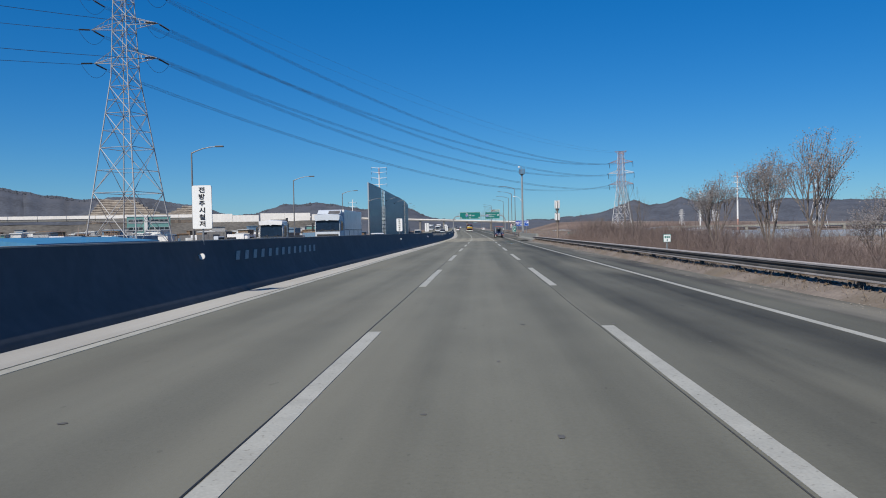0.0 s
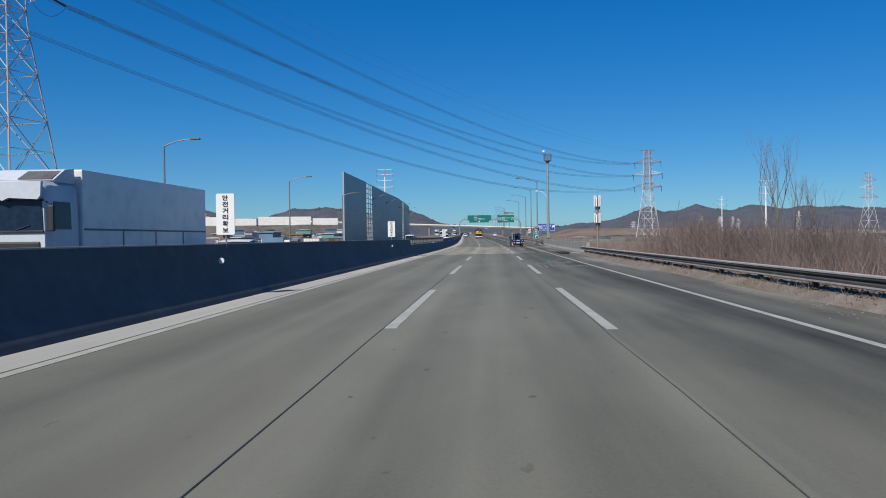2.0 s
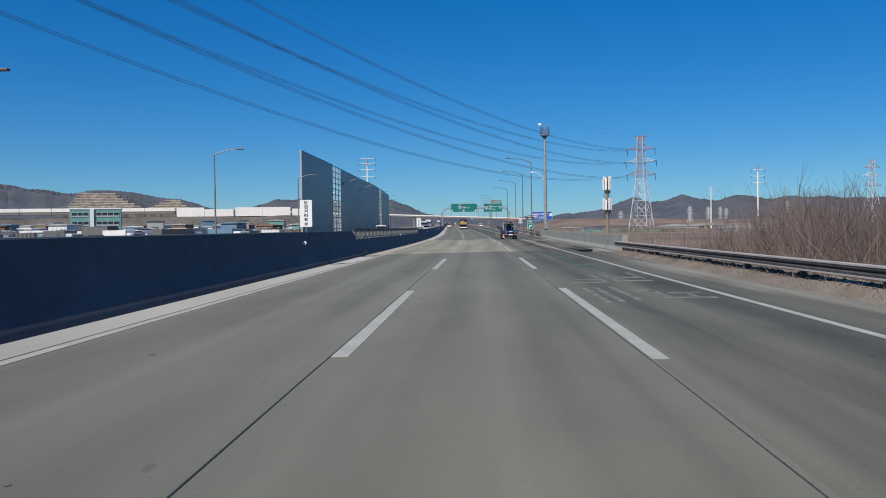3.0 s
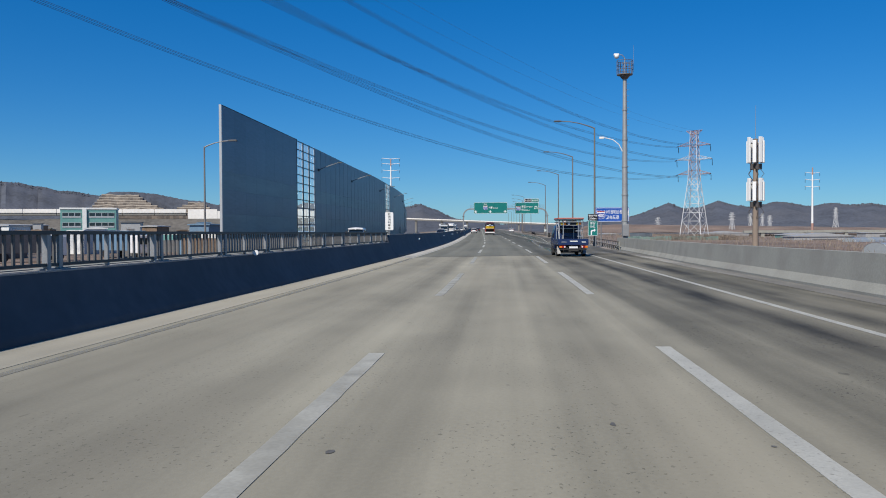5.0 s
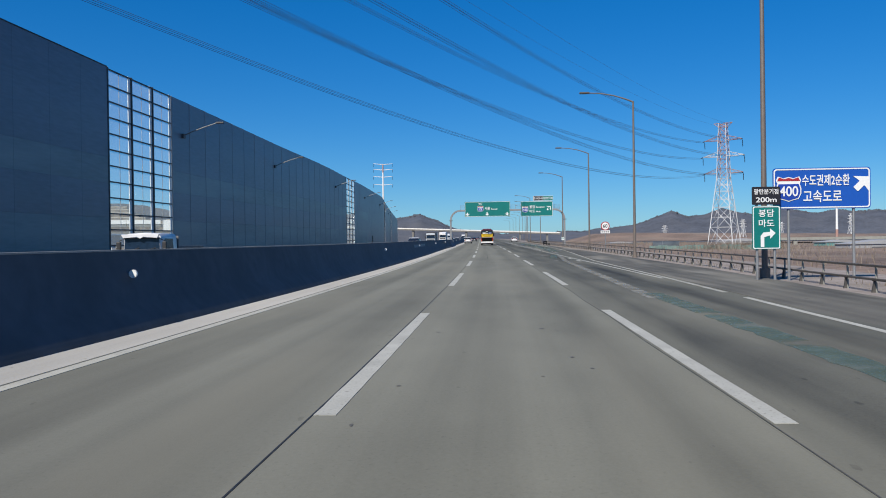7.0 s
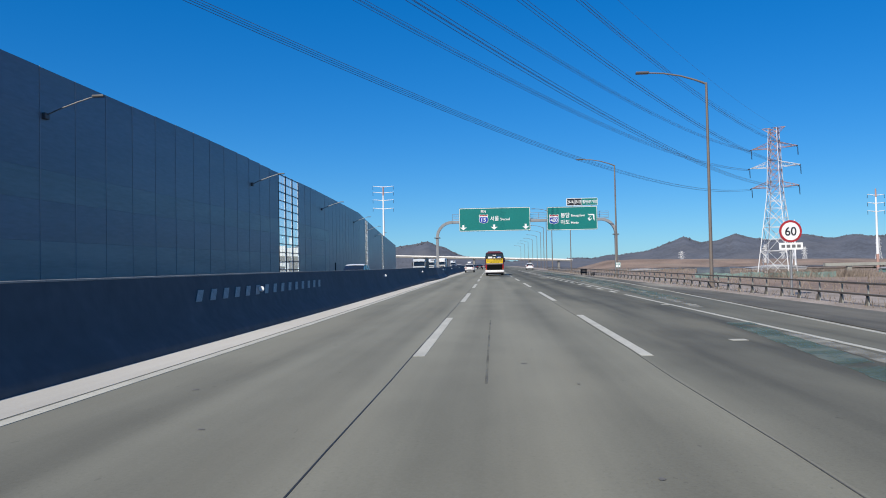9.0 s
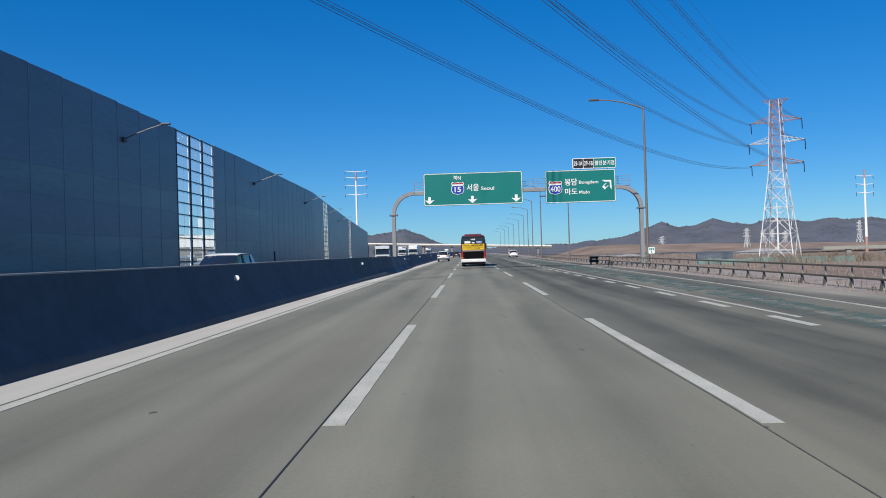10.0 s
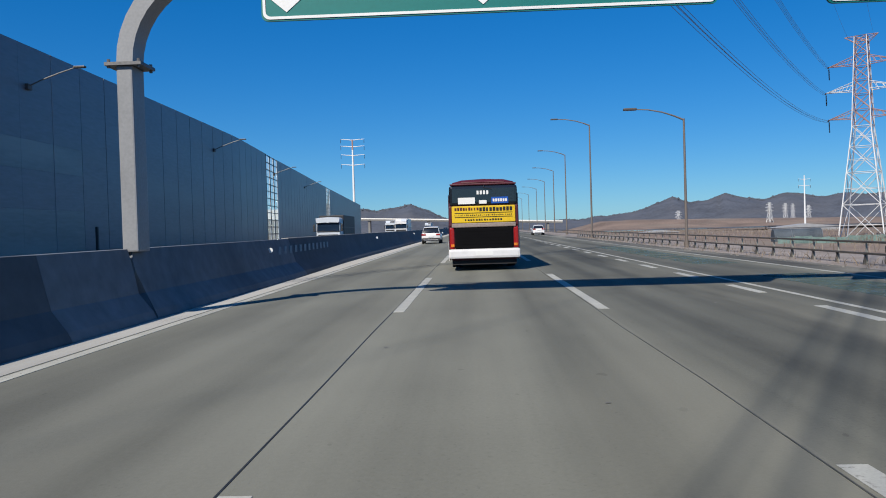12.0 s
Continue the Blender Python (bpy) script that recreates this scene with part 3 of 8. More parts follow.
# a dark oil trail along the lane, and small dark chips and stains on the pavement
mark("oil_trail", 239.3, 251, lambda s: -0.69 - 0.05 * math.sin(s * 0.11), 0.035, M_OIL, "thin dark oil trail along the lane", h=0.004)
chips = random.Random(41)
bm = bmesh.new()
for i in range(260):
    s, u = chips.uniform(-10, 420), chips.choice((-3.6, -0.7, -0.1, 0.4, 3.2, 1.3, -1.4)) + chips.gauss(0, 0.5)
    a, b = chips.uniform(0.015, 0.05), chips.uniform(0.02, 0.07)
    ring = [bm.verts.new(road(s + b * math.sin(k * 1.047) * chips.uniform(0.6, 1.2), u + a * math.cos(k * 1.047) * chips.uniform(0.6, 1.2), 0.0045)) for k in range(6)]
    bm.faces.new(ring).normal_update()
for f in bm.faces:
    if f.normal.z < 0:
        f.normal_flip()
tagged(part("road_chips", bm, M_PATCH), "small dark stains and chips on the pavement", "road stains", kind="stuff")
# expansion joints across the bridge's ends
for s0 in (122.6, 174.9):
    bm = bmesh.new()
    for o, w in ((0.0, 0.13), (0.26, 0.04)):
        n = 24
        rows = []
        for i in range(n + 1):
            u = -6.9 + 14.7 * i / n
            j = 0.05 * noise.noise((u * 1.3, s0 + o, 0))
            rows.append([bm.verts.new(road(s0 + SKEW * u + o + j + e * w, u, 0.007)) for e in (-0.5, 0.5)])
        for a, c in zip(rows, rows[1:]):
            bm.faces.new((a[0], c[0], c[1], a[1]))
    structure("expansion_joint", bm, M_JOINT, "thin dark expansion joint across the road", "expansion joint")
def patch(s, u0, u1, wide, seed):
    """A ragged strip of newer asphalt beside a joint."""
    bm = bmesh.new()
    n = 20
    rows = []
    for i in range(n + 1):
        u = u0 + (u1 - u0) * i / n
        end = min(1.0, 6 * i / n, 6 * (n - i) / n) ** 0.5
        lo, hi = (k * wide * 0.5 * end + 0.07 * noise.noise((u * 2.1, k, seed)) for k in (-1, 1))
        rows.append([bm.verts.new(road(s + SKEW * u + d, u, h)) for d, h in ((lo, 0.001), (lo, 0.009), (hi, 0.009), (hi, 0.001))])
    for a, c in zip(rows, rows[1:]):
        for k in range(3):
            bm.faces.new((a[k], c[k], c[k + 1], a[k + 1]))
    bmesh.ops.recalc_face_normals(bm, faces=bm.faces)
    tagged(part("asphalt_patch", bm, M_PATCH), "dark ragged asphalt patch at the bridge joint", "asphalt patch", "", "structure")


patch(175.25, 1.0, 3.2, 0.42, 1)
patch(175.3, -2.6, 0.0, 0.32, 2)
patch(122.2, -2.4, 1.4, 0.45, 3)

# ---------------- median barrier ----------------
# the toe is widened to stand in for the barrier's shadow on the gutter
HIGH = [(-6.29, -0.25), (-6.29, 0.03), (-6.36, 0.16), (-6.68, 0.48), (-6.93, 1.39), (-7.17, 1.39), (-7.30, 0.30), (-7.48, 0.06), (-7.48, -0.25)]
LOW = [(-6.36, -0.25), (-6.36, 0.03), (-6.42, 0.14), (-6.66, 0.42), (-6.84, 0.92), (-7.26, 0.92), (-7.38, 0.30), (-7.48, 0.06), (-7.48, -0.25)]
BACK = interp([(0, -0.28), (300, -0.28), (312, 0.0), (334, 0.0), (346, -0.28)])
DROP = interp([(255, 0.0), (275, 0.05), (300, 0.065), (319, 0.10), (420, 0.10), (1500, 0.10)])


def settled(bm):
    """The barrier's top comes down a little further along."""
    for v in bm.verts:
        s = v.co.y
        if v.co.z - at(3, s) > 1.1:
            v.co.z -= DROP(s)
    return bm


M_BARRIER_PALE = material("paler_grimy_concrete", (0.13, 0.145, 0.162), 0.8, vary=0.25, scale=0.4, fine=3, bump=0.06, dirt=((0.062, 0.07, 0.08), 0.8, 0.4))
barrier = thing("median_barrier", Matrix.Identity(4), "grimy concrete median barrier along the road, shade in its dark colour", "barrier", kind="structure")
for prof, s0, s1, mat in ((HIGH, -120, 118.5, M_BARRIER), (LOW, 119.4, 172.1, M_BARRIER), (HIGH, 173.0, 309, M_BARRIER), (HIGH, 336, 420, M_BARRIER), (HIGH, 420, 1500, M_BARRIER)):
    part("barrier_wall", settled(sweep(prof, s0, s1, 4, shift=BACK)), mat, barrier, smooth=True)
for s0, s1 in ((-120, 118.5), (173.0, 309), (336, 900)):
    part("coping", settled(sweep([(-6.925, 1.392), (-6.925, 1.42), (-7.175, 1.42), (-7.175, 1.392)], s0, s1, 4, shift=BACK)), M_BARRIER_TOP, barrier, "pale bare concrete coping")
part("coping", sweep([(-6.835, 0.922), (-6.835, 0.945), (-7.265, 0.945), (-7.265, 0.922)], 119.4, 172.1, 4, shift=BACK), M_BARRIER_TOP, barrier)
# at the bridge's ends the high barrier runs down to the low one
for s0, way in ((118.5, 1), (173.0, -1)):
    bm = bmesh.new()
    rows = []
    for i in range(7):
        q = i / 6
        s = s0 + way * 0.9 * q
        k = q * q * (3 - 2 * q)
        rows.append([bm.verts.new(road(s, u0 + (u1 - u0) * k + BACK(s), h0 + (h1 - h0) * k)) for (u0, h0), (u1, h1) in zip(HIGH, LOW)])
    for a, c in zip(rows, rows[1:]):
        for k in range(len(HIGH)):
            bm.faces.new((a[k], c[k], c[(k + 1) % len(HIGH)], a[(k + 1) % len(HIGH)]))
    bmesh.ops.recalc_face_normals(bm, faces=bm.faces)
    part("barrier_end", bm, M_BARRIER, barrier, smooth=True)
# the thicker bay round the gantry's foot, cracked open under the post
BAY = [(-6.29, -0.25), (-6.29, 0.03), (-6.34, 0.16), (-6.40, 0.30), (-6.46, 0.48), (-6.485, 0.65), (-6.52, 0.88), (-6.55, 1.10), (-6.575, 1.30), (-7.17, 1.30), (-7.30, 0.30), (-7.48, 0.06), (-7.48, -0.25)]
TORN = (0.05, 0.05, 0.06, 0.15, 0.24, 0.17, 0.05, 0.06, 0.15, 0.15, 0.05, 0.05, 0.05)
face = sorted((h, u) for u, h in HIGH[1:5])
PLAIN = [(float(np.interp(h * 1.29 / 1.30, [q[0] * (1.29 / 1.39 if q[0] > 1 else 1) for q in face], [q[1] for q in face])), h * 1.29 / 1.30) if 0 < k < 9 else (u, h - (0.01 if h > 1 else 0)) for k, (u, h) in enumerate(BAY)]
SWELL = interp([(309, 0.0), (319.3, 0.42), (325, 0.42), (336, 0.0)])


def bay_piece(s0, s1, mat, torn0=0.0, torn1=0.0, label=""):
    """A stretch of the barrier that swells towards the bay; its ends may be torn."""
    bm = bmesh.new()
    n = 8
    rows = []
    for i in range(n + 1):
        s = s0 + (s1 - s0) * i / n
        w = torn0 if i == 0 else torn1 if i == n else 0.0
        k = SWELL(s)
        lift = 0.10 - DROP(s)
        rows.append([bm.verts.new(road(s + w * t, u0 + (u1 - u0) * k + BACK(s), h0 + (h1 - h0) * k + (lift if h0 > 1.1 else 0))) for (u0, h0), (u1, h1), t in zip(PLAIN, BAY, TORN)])
    for a, c in zip(rows, rows[1:]):
        for k in range(len(BAY)):
            j = (k + 1) % len(BAY)
            bm.faces.new((a[k], c[k], c[j], a[j]))
    for end in (rows[0], rows[-1]):
        bm.faces.new(end).normal_update()
    bmesh.ops.recalc_face_normals(bm, faces=bm.faces)
    part("barrier_bay", bm, mat, barrier, label)


bay_piece(309, 319.29, M_BARRIER)
bay_piece(319.3, 322.42, M_BARRIER_PALE, torn1=-0.2, label="paler concrete bay, cracked under the gantry post")
bay_piece(322.44, 336, M_BARRIER_PALE, torn0=1.0, label="paler concrete bay, cracked under the gantry post")
M_STEEL_DARK = material("grimy_dark_railing_steel", (0.10, 0.10, 0.10), 0.6, 0.3, vary=0.3, scale=3, fine=20)
# steel railing on the bridge's part of the median
rail = thing("median_railing", Matrix.Identity(4), "dark steel railing with pale posts on the bridge median", "railing")
part("top_rail", sweep([(-7.0, 1.50), (-7.0, 1.56), (-7.12, 1.56), (-7.12, 1.50)], 119.6, 172.8, 4), M_WALL_DARK_FRAME, rail)
part("bottom_rail", sweep([(-7.02, 1.0), (-7.02, 1.05), (-7.1, 1.05), (-7.1, 1.0)], 119.6, 172.8, 4), M_WALL_DARK_FRAME, rail)
bm = bmesh.new()
bm_bevel_box(bm, (-0.05, -0.055, 0.945), (0.05, 0.055, 1.56), 0.012)
bm_box(bm, (-0.12, -0.16, 0.945), (0.12, 0.16, 0.965))
wide = mesh_of("post", bm, M_STEEL)
bm = bmesh.new()
bm_box(bm, (-0.014, -0.03, 1.05), (0.014, 0.03, 1.5))
thin = mesh_of("baluster", bm, M_STEEL_DARK)
bm = bmesh.new()
bm_bevel_box(bm, (-0.035, -0.035, 0.945), (0.035, 0.035, 1.5), 0.01)
middle = mesh_of("post", bm, M_STEEL)
rail.location.x = -0.28
s, k = 119.8, 0
while s < 172.7:
    ob = new("post" if k % 9 == 0 else "baluster", (wide if k % 18 == 0 else middle) if k % 9 == 0 else thin)
    ob.parent = rail
    ob.matrix_basis = stand(s, -7.06)
    if k % 18 == 0:
        o2 = new("post", wide)
        o2.parent = rail
        o2.matrix_basis = stand(s + 0.34, -7.06)
    s, k = s + 0.215, k + 1

# the low concrete barrier of the opposite bridge deck
bm = sweep([(-7.86, -0.3), (-7.90, 0.3), (-7.98, 0.93), (-8.2, 0.93), (-8.34, 0.25), (-8.4, -0.3)], 119.6, 172.8, 4)
tagged(part("opposite_barrier", bm, M_PARAPET), "low pale concrete barrier of the opposite bridge deck", "barrier", "", "structure")

# reflectors on the barrier
bm = bmesh.new()
bm_disc(bm, (0, -0.04, 0), 0.075, 0.05, 16)
bm_box(bm, (-0.1, -0.005, -0.03), (-0.05, 0.02, 0.03))
refl = tagged(part("reflector", bm, M_SIGN_WHITE), "round white reflector on the median barrier", "reflector", "barrier reflectors")
refl.matrix_basis = stand(19.8, -6.74 + BACK(19.8), 1.02)
for s in (69.5, 105, 145, 190, 225.3, 251, 277.4, 303.2, 332.6, 362, 395):
    copy_thing(refl, stand(s, -6.74 + BACK(s), 0.98))
# pale slanted plates on the barrier
def bm_of_plate():
    bm = bmesh.new()
    bm_extrude(bm, [(-0.34, -0.125), (0.02, -0.125), (0.34, 0.125), (-0.02, 0.125)], 0, 0.0, 0.012)
    for v in bm.verts:
        v.co.x -= 0.275 * v.co.z
    return bm


M_PLATE = material("dusty_pale_reflective_sheet", (0.197, 0.208, 0.212), 0.5, vary=0.25, scale=4, fine=30)
plate = tagged(part("slanted_plate", bm_of_plate(), M_PLATE), "dusty pale slanted reflective plate on the barrier", "reflective plate", "slanted barrier plates")
plate.matrix_basis = stand(22.93, -6.806 + BACK(23), 0.96)
for s0, n in ((22.93, 13), (246.4, 15)):
    for i in range(n):
        if s0 + i > 23:
            copy_thing(plate, stand(s0 + i * 0.885, -6.806 + BACK(s0 + i * 0.885), 0.96))
grimy = tagged(part("slanted_plate", bm_of_plate(), material("grimy_reflective_sheet", (0.12, 0.13, 0.14), 0.5, vary=0.25, scale=4, fine=30)), "grimy grey slanted reflective plate on the barrier", "reflective plate", "slanted barrier plates")
grimy.matrix_basis = stand(334, -6.806 + BACK(334), 0.93)
for i in range(1, 12):
    copy_thing(grimy, stand(334 + i * 0.885, -6.806 + BACK(334 + i * 0.885), 0.93))

# ---------------- guardrails ----------------
def w_beam(u, h):
    """The face of a corrugated beam."""
    face = [(u, 0.12), (u - 0.05, 0.085), (u - 0.05, 0.045), (u, 0), (u - 0.05, -0.045), (u - 0.05, -0.085), (u, -0.12)]
    return [(x, h + y) for x, y in face] + [(x + 0.013, h + y) for x, y in reversed(face)]


guard = thing("guardrail", Matrix.Identity(4), "weathered corrugated steel guardrail beside the shoulder", "guardrail")
part("beam", sweep(w_beam(7.5, 0.50), -60, 119, 4), M_RAIL, guard)
# sunlit edges of the corrugation, painted as two pale strips
for h in (0.615, 0.385):
    part("beam_edge", sweep([(7.495, h - 0.042), (7.44, h - 0.02), (7.445, h + 0.015), (7.495, h + 0.032), (7.53, h + 0.032), (7.53, h - 0.042)], -60, 119, 4), M_RAIL_EDGE, guard, "bright edge of the beam, sunlight put into its colour")
bm = bmesh.new()
bm_box(bm, (-0.07, -0.06, -0.4), (0.05, 0.06, 0.56))
bm_box(bm, (-0.02, -0.05, 0.36), (-0.1, 0.05, 0.6))
gp = mesh_of("post", bm, M_POST)
for i in range(45):
    ob = new("post", gp)
    ob.parent = guard
    ob.matrix_basis = stand(-59 + 4 * i, 7.62)

RAIL_U = interp([(186, 8.9), (196, 9.6), (215, 10.6), (250, 11.4), (290, 11.8), (340, 11.9), (3200, 11.9)])
guard2 = thing("guardrail", Matrix.Identity(4), "two-rail weathered steel guardrail beside the exit lane", "guardrail")
for h in (0.305, 0.67):
    part("rail", sweep([(0, h - 0.036), (-0.045, h - 0.022), (-0.045, h + 0.022), (0, h + 0.036), (0.03, h + 0.02), (0.03, h - 0.02)], 188, 700, 4, shift=RAIL_U), M_RAIL_LIGHT, guard2)
bm = bmesh.new()
bm_bevel_box(bm, (0.035, -0.025, -0.4), (0.085, 0.025, 0.69), 0.008)
bm_box(bm, (-0.01, -0.025, 0.63), (0.04, 0.025, 0.70))
gp2 = mesh_of("post", bm, M_PARAPET)
bm = bmesh.new()
bm_extrude(bm, [(-0.07, -0.08), (0.032, -0.08), (0.032, 0.26), (0.0, 0.26)], 1, -0.035, 0.035)
bm_box(bm, (-0.03, -0.04, 0.262), (0.034, 0.04, 0.34))
gp3 = mesh_of("bracket", bm, M_RAIL)
for i in range(110):
    s = 188 + 2.0 * i
    for name, me in (("post", gp2), ("bracket", gp3)):
        ob = new(name, me)
        ob.parent = guard2
        ob.matrix_basis = stand(s, RAIL_U(s))

# ---------------- bridge parapet on the right ----------------
parapet = thing("bridge_parapet", Matrix.Identity(4), "pale concrete parapet along the bridge and its approach", "parapet", kind="structure")
PU = interp([(112, 7.6), (125, 7.9), (160, 8.3), (192, 9.3)])
part("parapet_wall", sweep([(0, -0.3), (0, 0.08), (0.16, 0.3), (0.24, 0.98), (0.52, 0.98), (0.52, -0.3)], 119.5, 192, 4, shift=PU), M_PARAPET, parapet)
part("parapet_foot", sweep([(-0.7, -0.3), (-0.7, 0.014), (-0.002, 0.014), (-0.002, -0.3)], 119.5, 192, 4, shift=PU), M_GUTTER, parapet, "pale gutter strip")

# ---------------- sound wall ----------------
WALL_U = interp([(195, -27.2), (327, -26.6), (350, -27.1), (381, -28.3), (406, -29.4), (435, -32.2), (530, -40.8), (655, -51.5), (900, -72)])
WALL_H = interp([(200, 13.9), (240, 13.85), (280, 13.6), (300, 13.68), (315, 13.55), (327, 13.32), (420, 13.4), (900, 13.4)])
GLASS = ((230.7, 242.1), (327.2, 338.7), (428.5, 439.9), (524.5, 535.9))
M_WALL_COLUMN = material("grey_blue_steel_column", (0.248, 0.27, 0.292), 0.5, 0.2, vary=0.1)
wall = thing("sound_wall", Matrix.Identity(4), "tall dark blue-grey metal sound wall with clear glass bays", "sound wall", kind="structure")


def wall_piece(name, s0, s1, h0, h1, mat, t0=-0.07, t1=0.07):
    bm = bmesh.new()
    pts = []
    for t in (t0, t1):
        for s, h in ((s0, h0), (s1, h0), (s1, h1), (s0, h1)):
            pts.append(bm.verts.new(road(s, WALL_U(s) + t, h)))
    for f in ((3, 2, 1, 0), (4, 5, 6, 7), (0, 1, 5, 4), (1, 2, 6, 5), (2, 3, 7, 6), (3, 0, 4, 7)):
        bm.faces.new([pts[i] for i in f])
    bmesh.ops.recalc_face_normals(bm, faces=bm.faces)
    return part(name, bm, mat, wall)


s = 200.4
edges = [200.4]
while s < 690:
    nxt = min([g0 for g0, g1 in GLASS if g0 > s + 0.1] + [690])
    inside = [g1 for g0, g1 in GLASS if abs(g0 - s) < 0.05]
    if inside:
        s = inside[0]
    else:
        n = max(1, round((nxt - s) / 4.0))
        for i in range(n):
            a, c = s + (nxt - s) * i / n, s + (nxt - s) * (i + 1) / n
            top = min(WALL_H(a), WALL_H(c))
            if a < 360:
                # paler, greener rows between the dark ones
                for h0, h1, mat in ((-0.8, 3.4, M_WALL_PALER), (3.408, 5.8, M_WALL_DARK), (5.808, 7.6, M_WALL_PALER), (7.608, top, M_WALL_DARK)):
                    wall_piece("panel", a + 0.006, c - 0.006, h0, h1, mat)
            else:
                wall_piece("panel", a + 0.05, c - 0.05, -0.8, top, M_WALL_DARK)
            edges.append(c)
        s = nxt
    edges.append(s)
bm = bmesh.new()
for e in sorted(set(round(x, 2) for x in edges)):
    if 201 < e < 230 or (e > 345 and round(e / 4) % 3):
        continue
    p0, p1 = road(e, WALL_U(e) + 0.09, -0.8), road(e, WALL_U(e) + 0.09, WALL_H(e) + 0.02)
    bm_box(bm, (-0.03, -0.028, 0), (0.0, 0.028, p1.z - p0.z), Matrix.Translation(p0))
tagged(part("column", bm, M_WALL_COLUMN, wall), "thin steel columns between the panels", kind="stuff")
bm = bmesh.new()
bm_box(bm, (-0.12, -0.1, 0), (0.12, 0.1, WALL_H(200) + 0.85), Matrix.Translation(road(200.25, WALL_U(200), -0.8)))
part("end_post", bm, M_WALL_FRAME, wall, "pale steel end post")
part("cap", sweep([(-0.1, 0.0), (-0.1, 0.06), (0.1, 0.06), (0.1, 0.0)], 200.4, 230.6, 4, shift=lambda s: WALL_U(s)), M_WALL_DARK_FRAME, wall)
for o in wall.children:
    if o.name.startswith("cap"):
        for v in o.data.vertices:
            v.co.z += WALL_H(min(max(v.co.y, 200), 240)) + 0.004
for g0, g1 in GLASS:
    n, rows = 3, 13
    for i in range(n):
        a, c = g0 + (g1 - g0) * i / n, g0 + (g1 - g0) * (i + 1) / n
        top = WALL_H(a) - 0.1
        for j in range(rows):
            h0, h1 = -0.8 + (top + 0.8) * j / rows, -0.8 + (top + 0.8) * (j + 1) / rows
            mid = (a + c) / 2 - 0.1
            for e0, e1, mat in ((a + 0.12, mid - 0.004, M_CLEAR), (mid + 0.004, c - 0.12, M_CLOUDY if (g0, i, j) == (GLASS[1][0], 1, 5) else M_CLEAR)):
                p = wall_piece("pane", e0, e1, h0 + 0.05, h1 - 0.05, mat, -0.012, 0.012)
                p.visible_shadow = False
            wall_piece("bar", a + 0.1, c - 0.1, h1 - 0.045, h1 + 0.045, M_WALL_DARK_FRAME, -0.05, 0.06)
        wall_piece("mullion", a - 0.08, a + 0.08, -0.8, top + 0.1, M_WALL_DARK_FRAME, -0.1, 0.1)
        wall_piece("mullion", c - 0.5, c - 0.10, -0.8, top + 0.1, M_WALL_BRIGHT, -0.03, 0.03)
        wall_piece("joint_strip", (a + c) / 2 - 0.13, (a + c) / 2 - 0.07, -0.8, top, M_WALL_FRAME, 0.014, 0.03)

bm = bmesh.new()
bm_bevel_box(bm, (-0.09, -0.09, -0.3), (0.09, 0.09, 2.3), 0.03)
tagged(part("wall_post", bm, M_WALL_DARK_FRAME), "short black post standing before the sound wall", "post").matrix_basis = stand(362.6, -26.4)

# ---------------- street lamps ----------------
def lamp_mesh(height, reach, rise, side, pole_mat, r=0.1):
    """A tapered pole with a long arm and a flat head; side is +1 when the arm points to the right."""
    t = thing("street_lamp", Matrix.Identity(4), "tall slim steel street lamp with a long arm", "street lamp", "street lamps")
    bm = bmesh.new()
    bm_tube(bm, (0, 0, -0.5), (0, 0, height), r, r * 0.62, 10)
    bm_tube(bm, (0, 0, -0.5), (0, 0, 0.35), r * 1.7, r * 1.7, 10)
    part("pole", bm, pole_mat, t, smooth=True)
    bm = bmesh.new()
    pts = [(side * reach * q, 0, height - 0.08 + rise * (1 - (1 - q) ** 2)) for q in (0, 0.08, 0.2, 0.45, 0.75, 1.0)]
    bm_path(bm, pts, [r * 0.6, r * 0.58, r * 0.52, r * 0.45, r * 0.4, r * 0.36], 8)
    part("arm", bm, pole_mat, t, smooth=True)
    bm = bmesh.new()
    x = side * reach
    bm_bevel_box(bm, (min(x, x + side * 0.75), -0.16, height + rise - 0.13), (max(x, x + side * 0.75), 0.16, height + rise - 0.0), 0.04)
    part("head", bm, M_LAMP_HEAD, t, "dark lamp housing")
    return t


left = lamp_mesh(9.15, 2.2, 0.55, 1, M_LAMP_POLE)
left.matrix_basis = stand(72.6, -26.2)
for s in (33, 112.6, 153.2, 193):
    copy_thing(left, stand(s, -26.2))
right = lamp_mesh(11.9, 3.3, 0.75, -1, M_BROWN_POLE, 0.11)
right.matrix_basis = stand(205.5, 9.25 + 0.05)
for s, u in ((238.2, 10.5), (276.8, 12.1), (316.4, 12.8), (394, 11.9), (430, 13.3), (466, 15.0), (504, 16.5), (543, 17.5), (585, 18), (625, 18), (665, 18), (720, 18)):
    copy_thing(right, stand(s, u))
short = lamp_mesh(7.4, 2.7, 0.7, -1, M_BROWN_POLE, 0.09)
tagged(short, "short brown steel street lamp with a long arm")
short.matrix_basis = stand(355.3, 11.8)
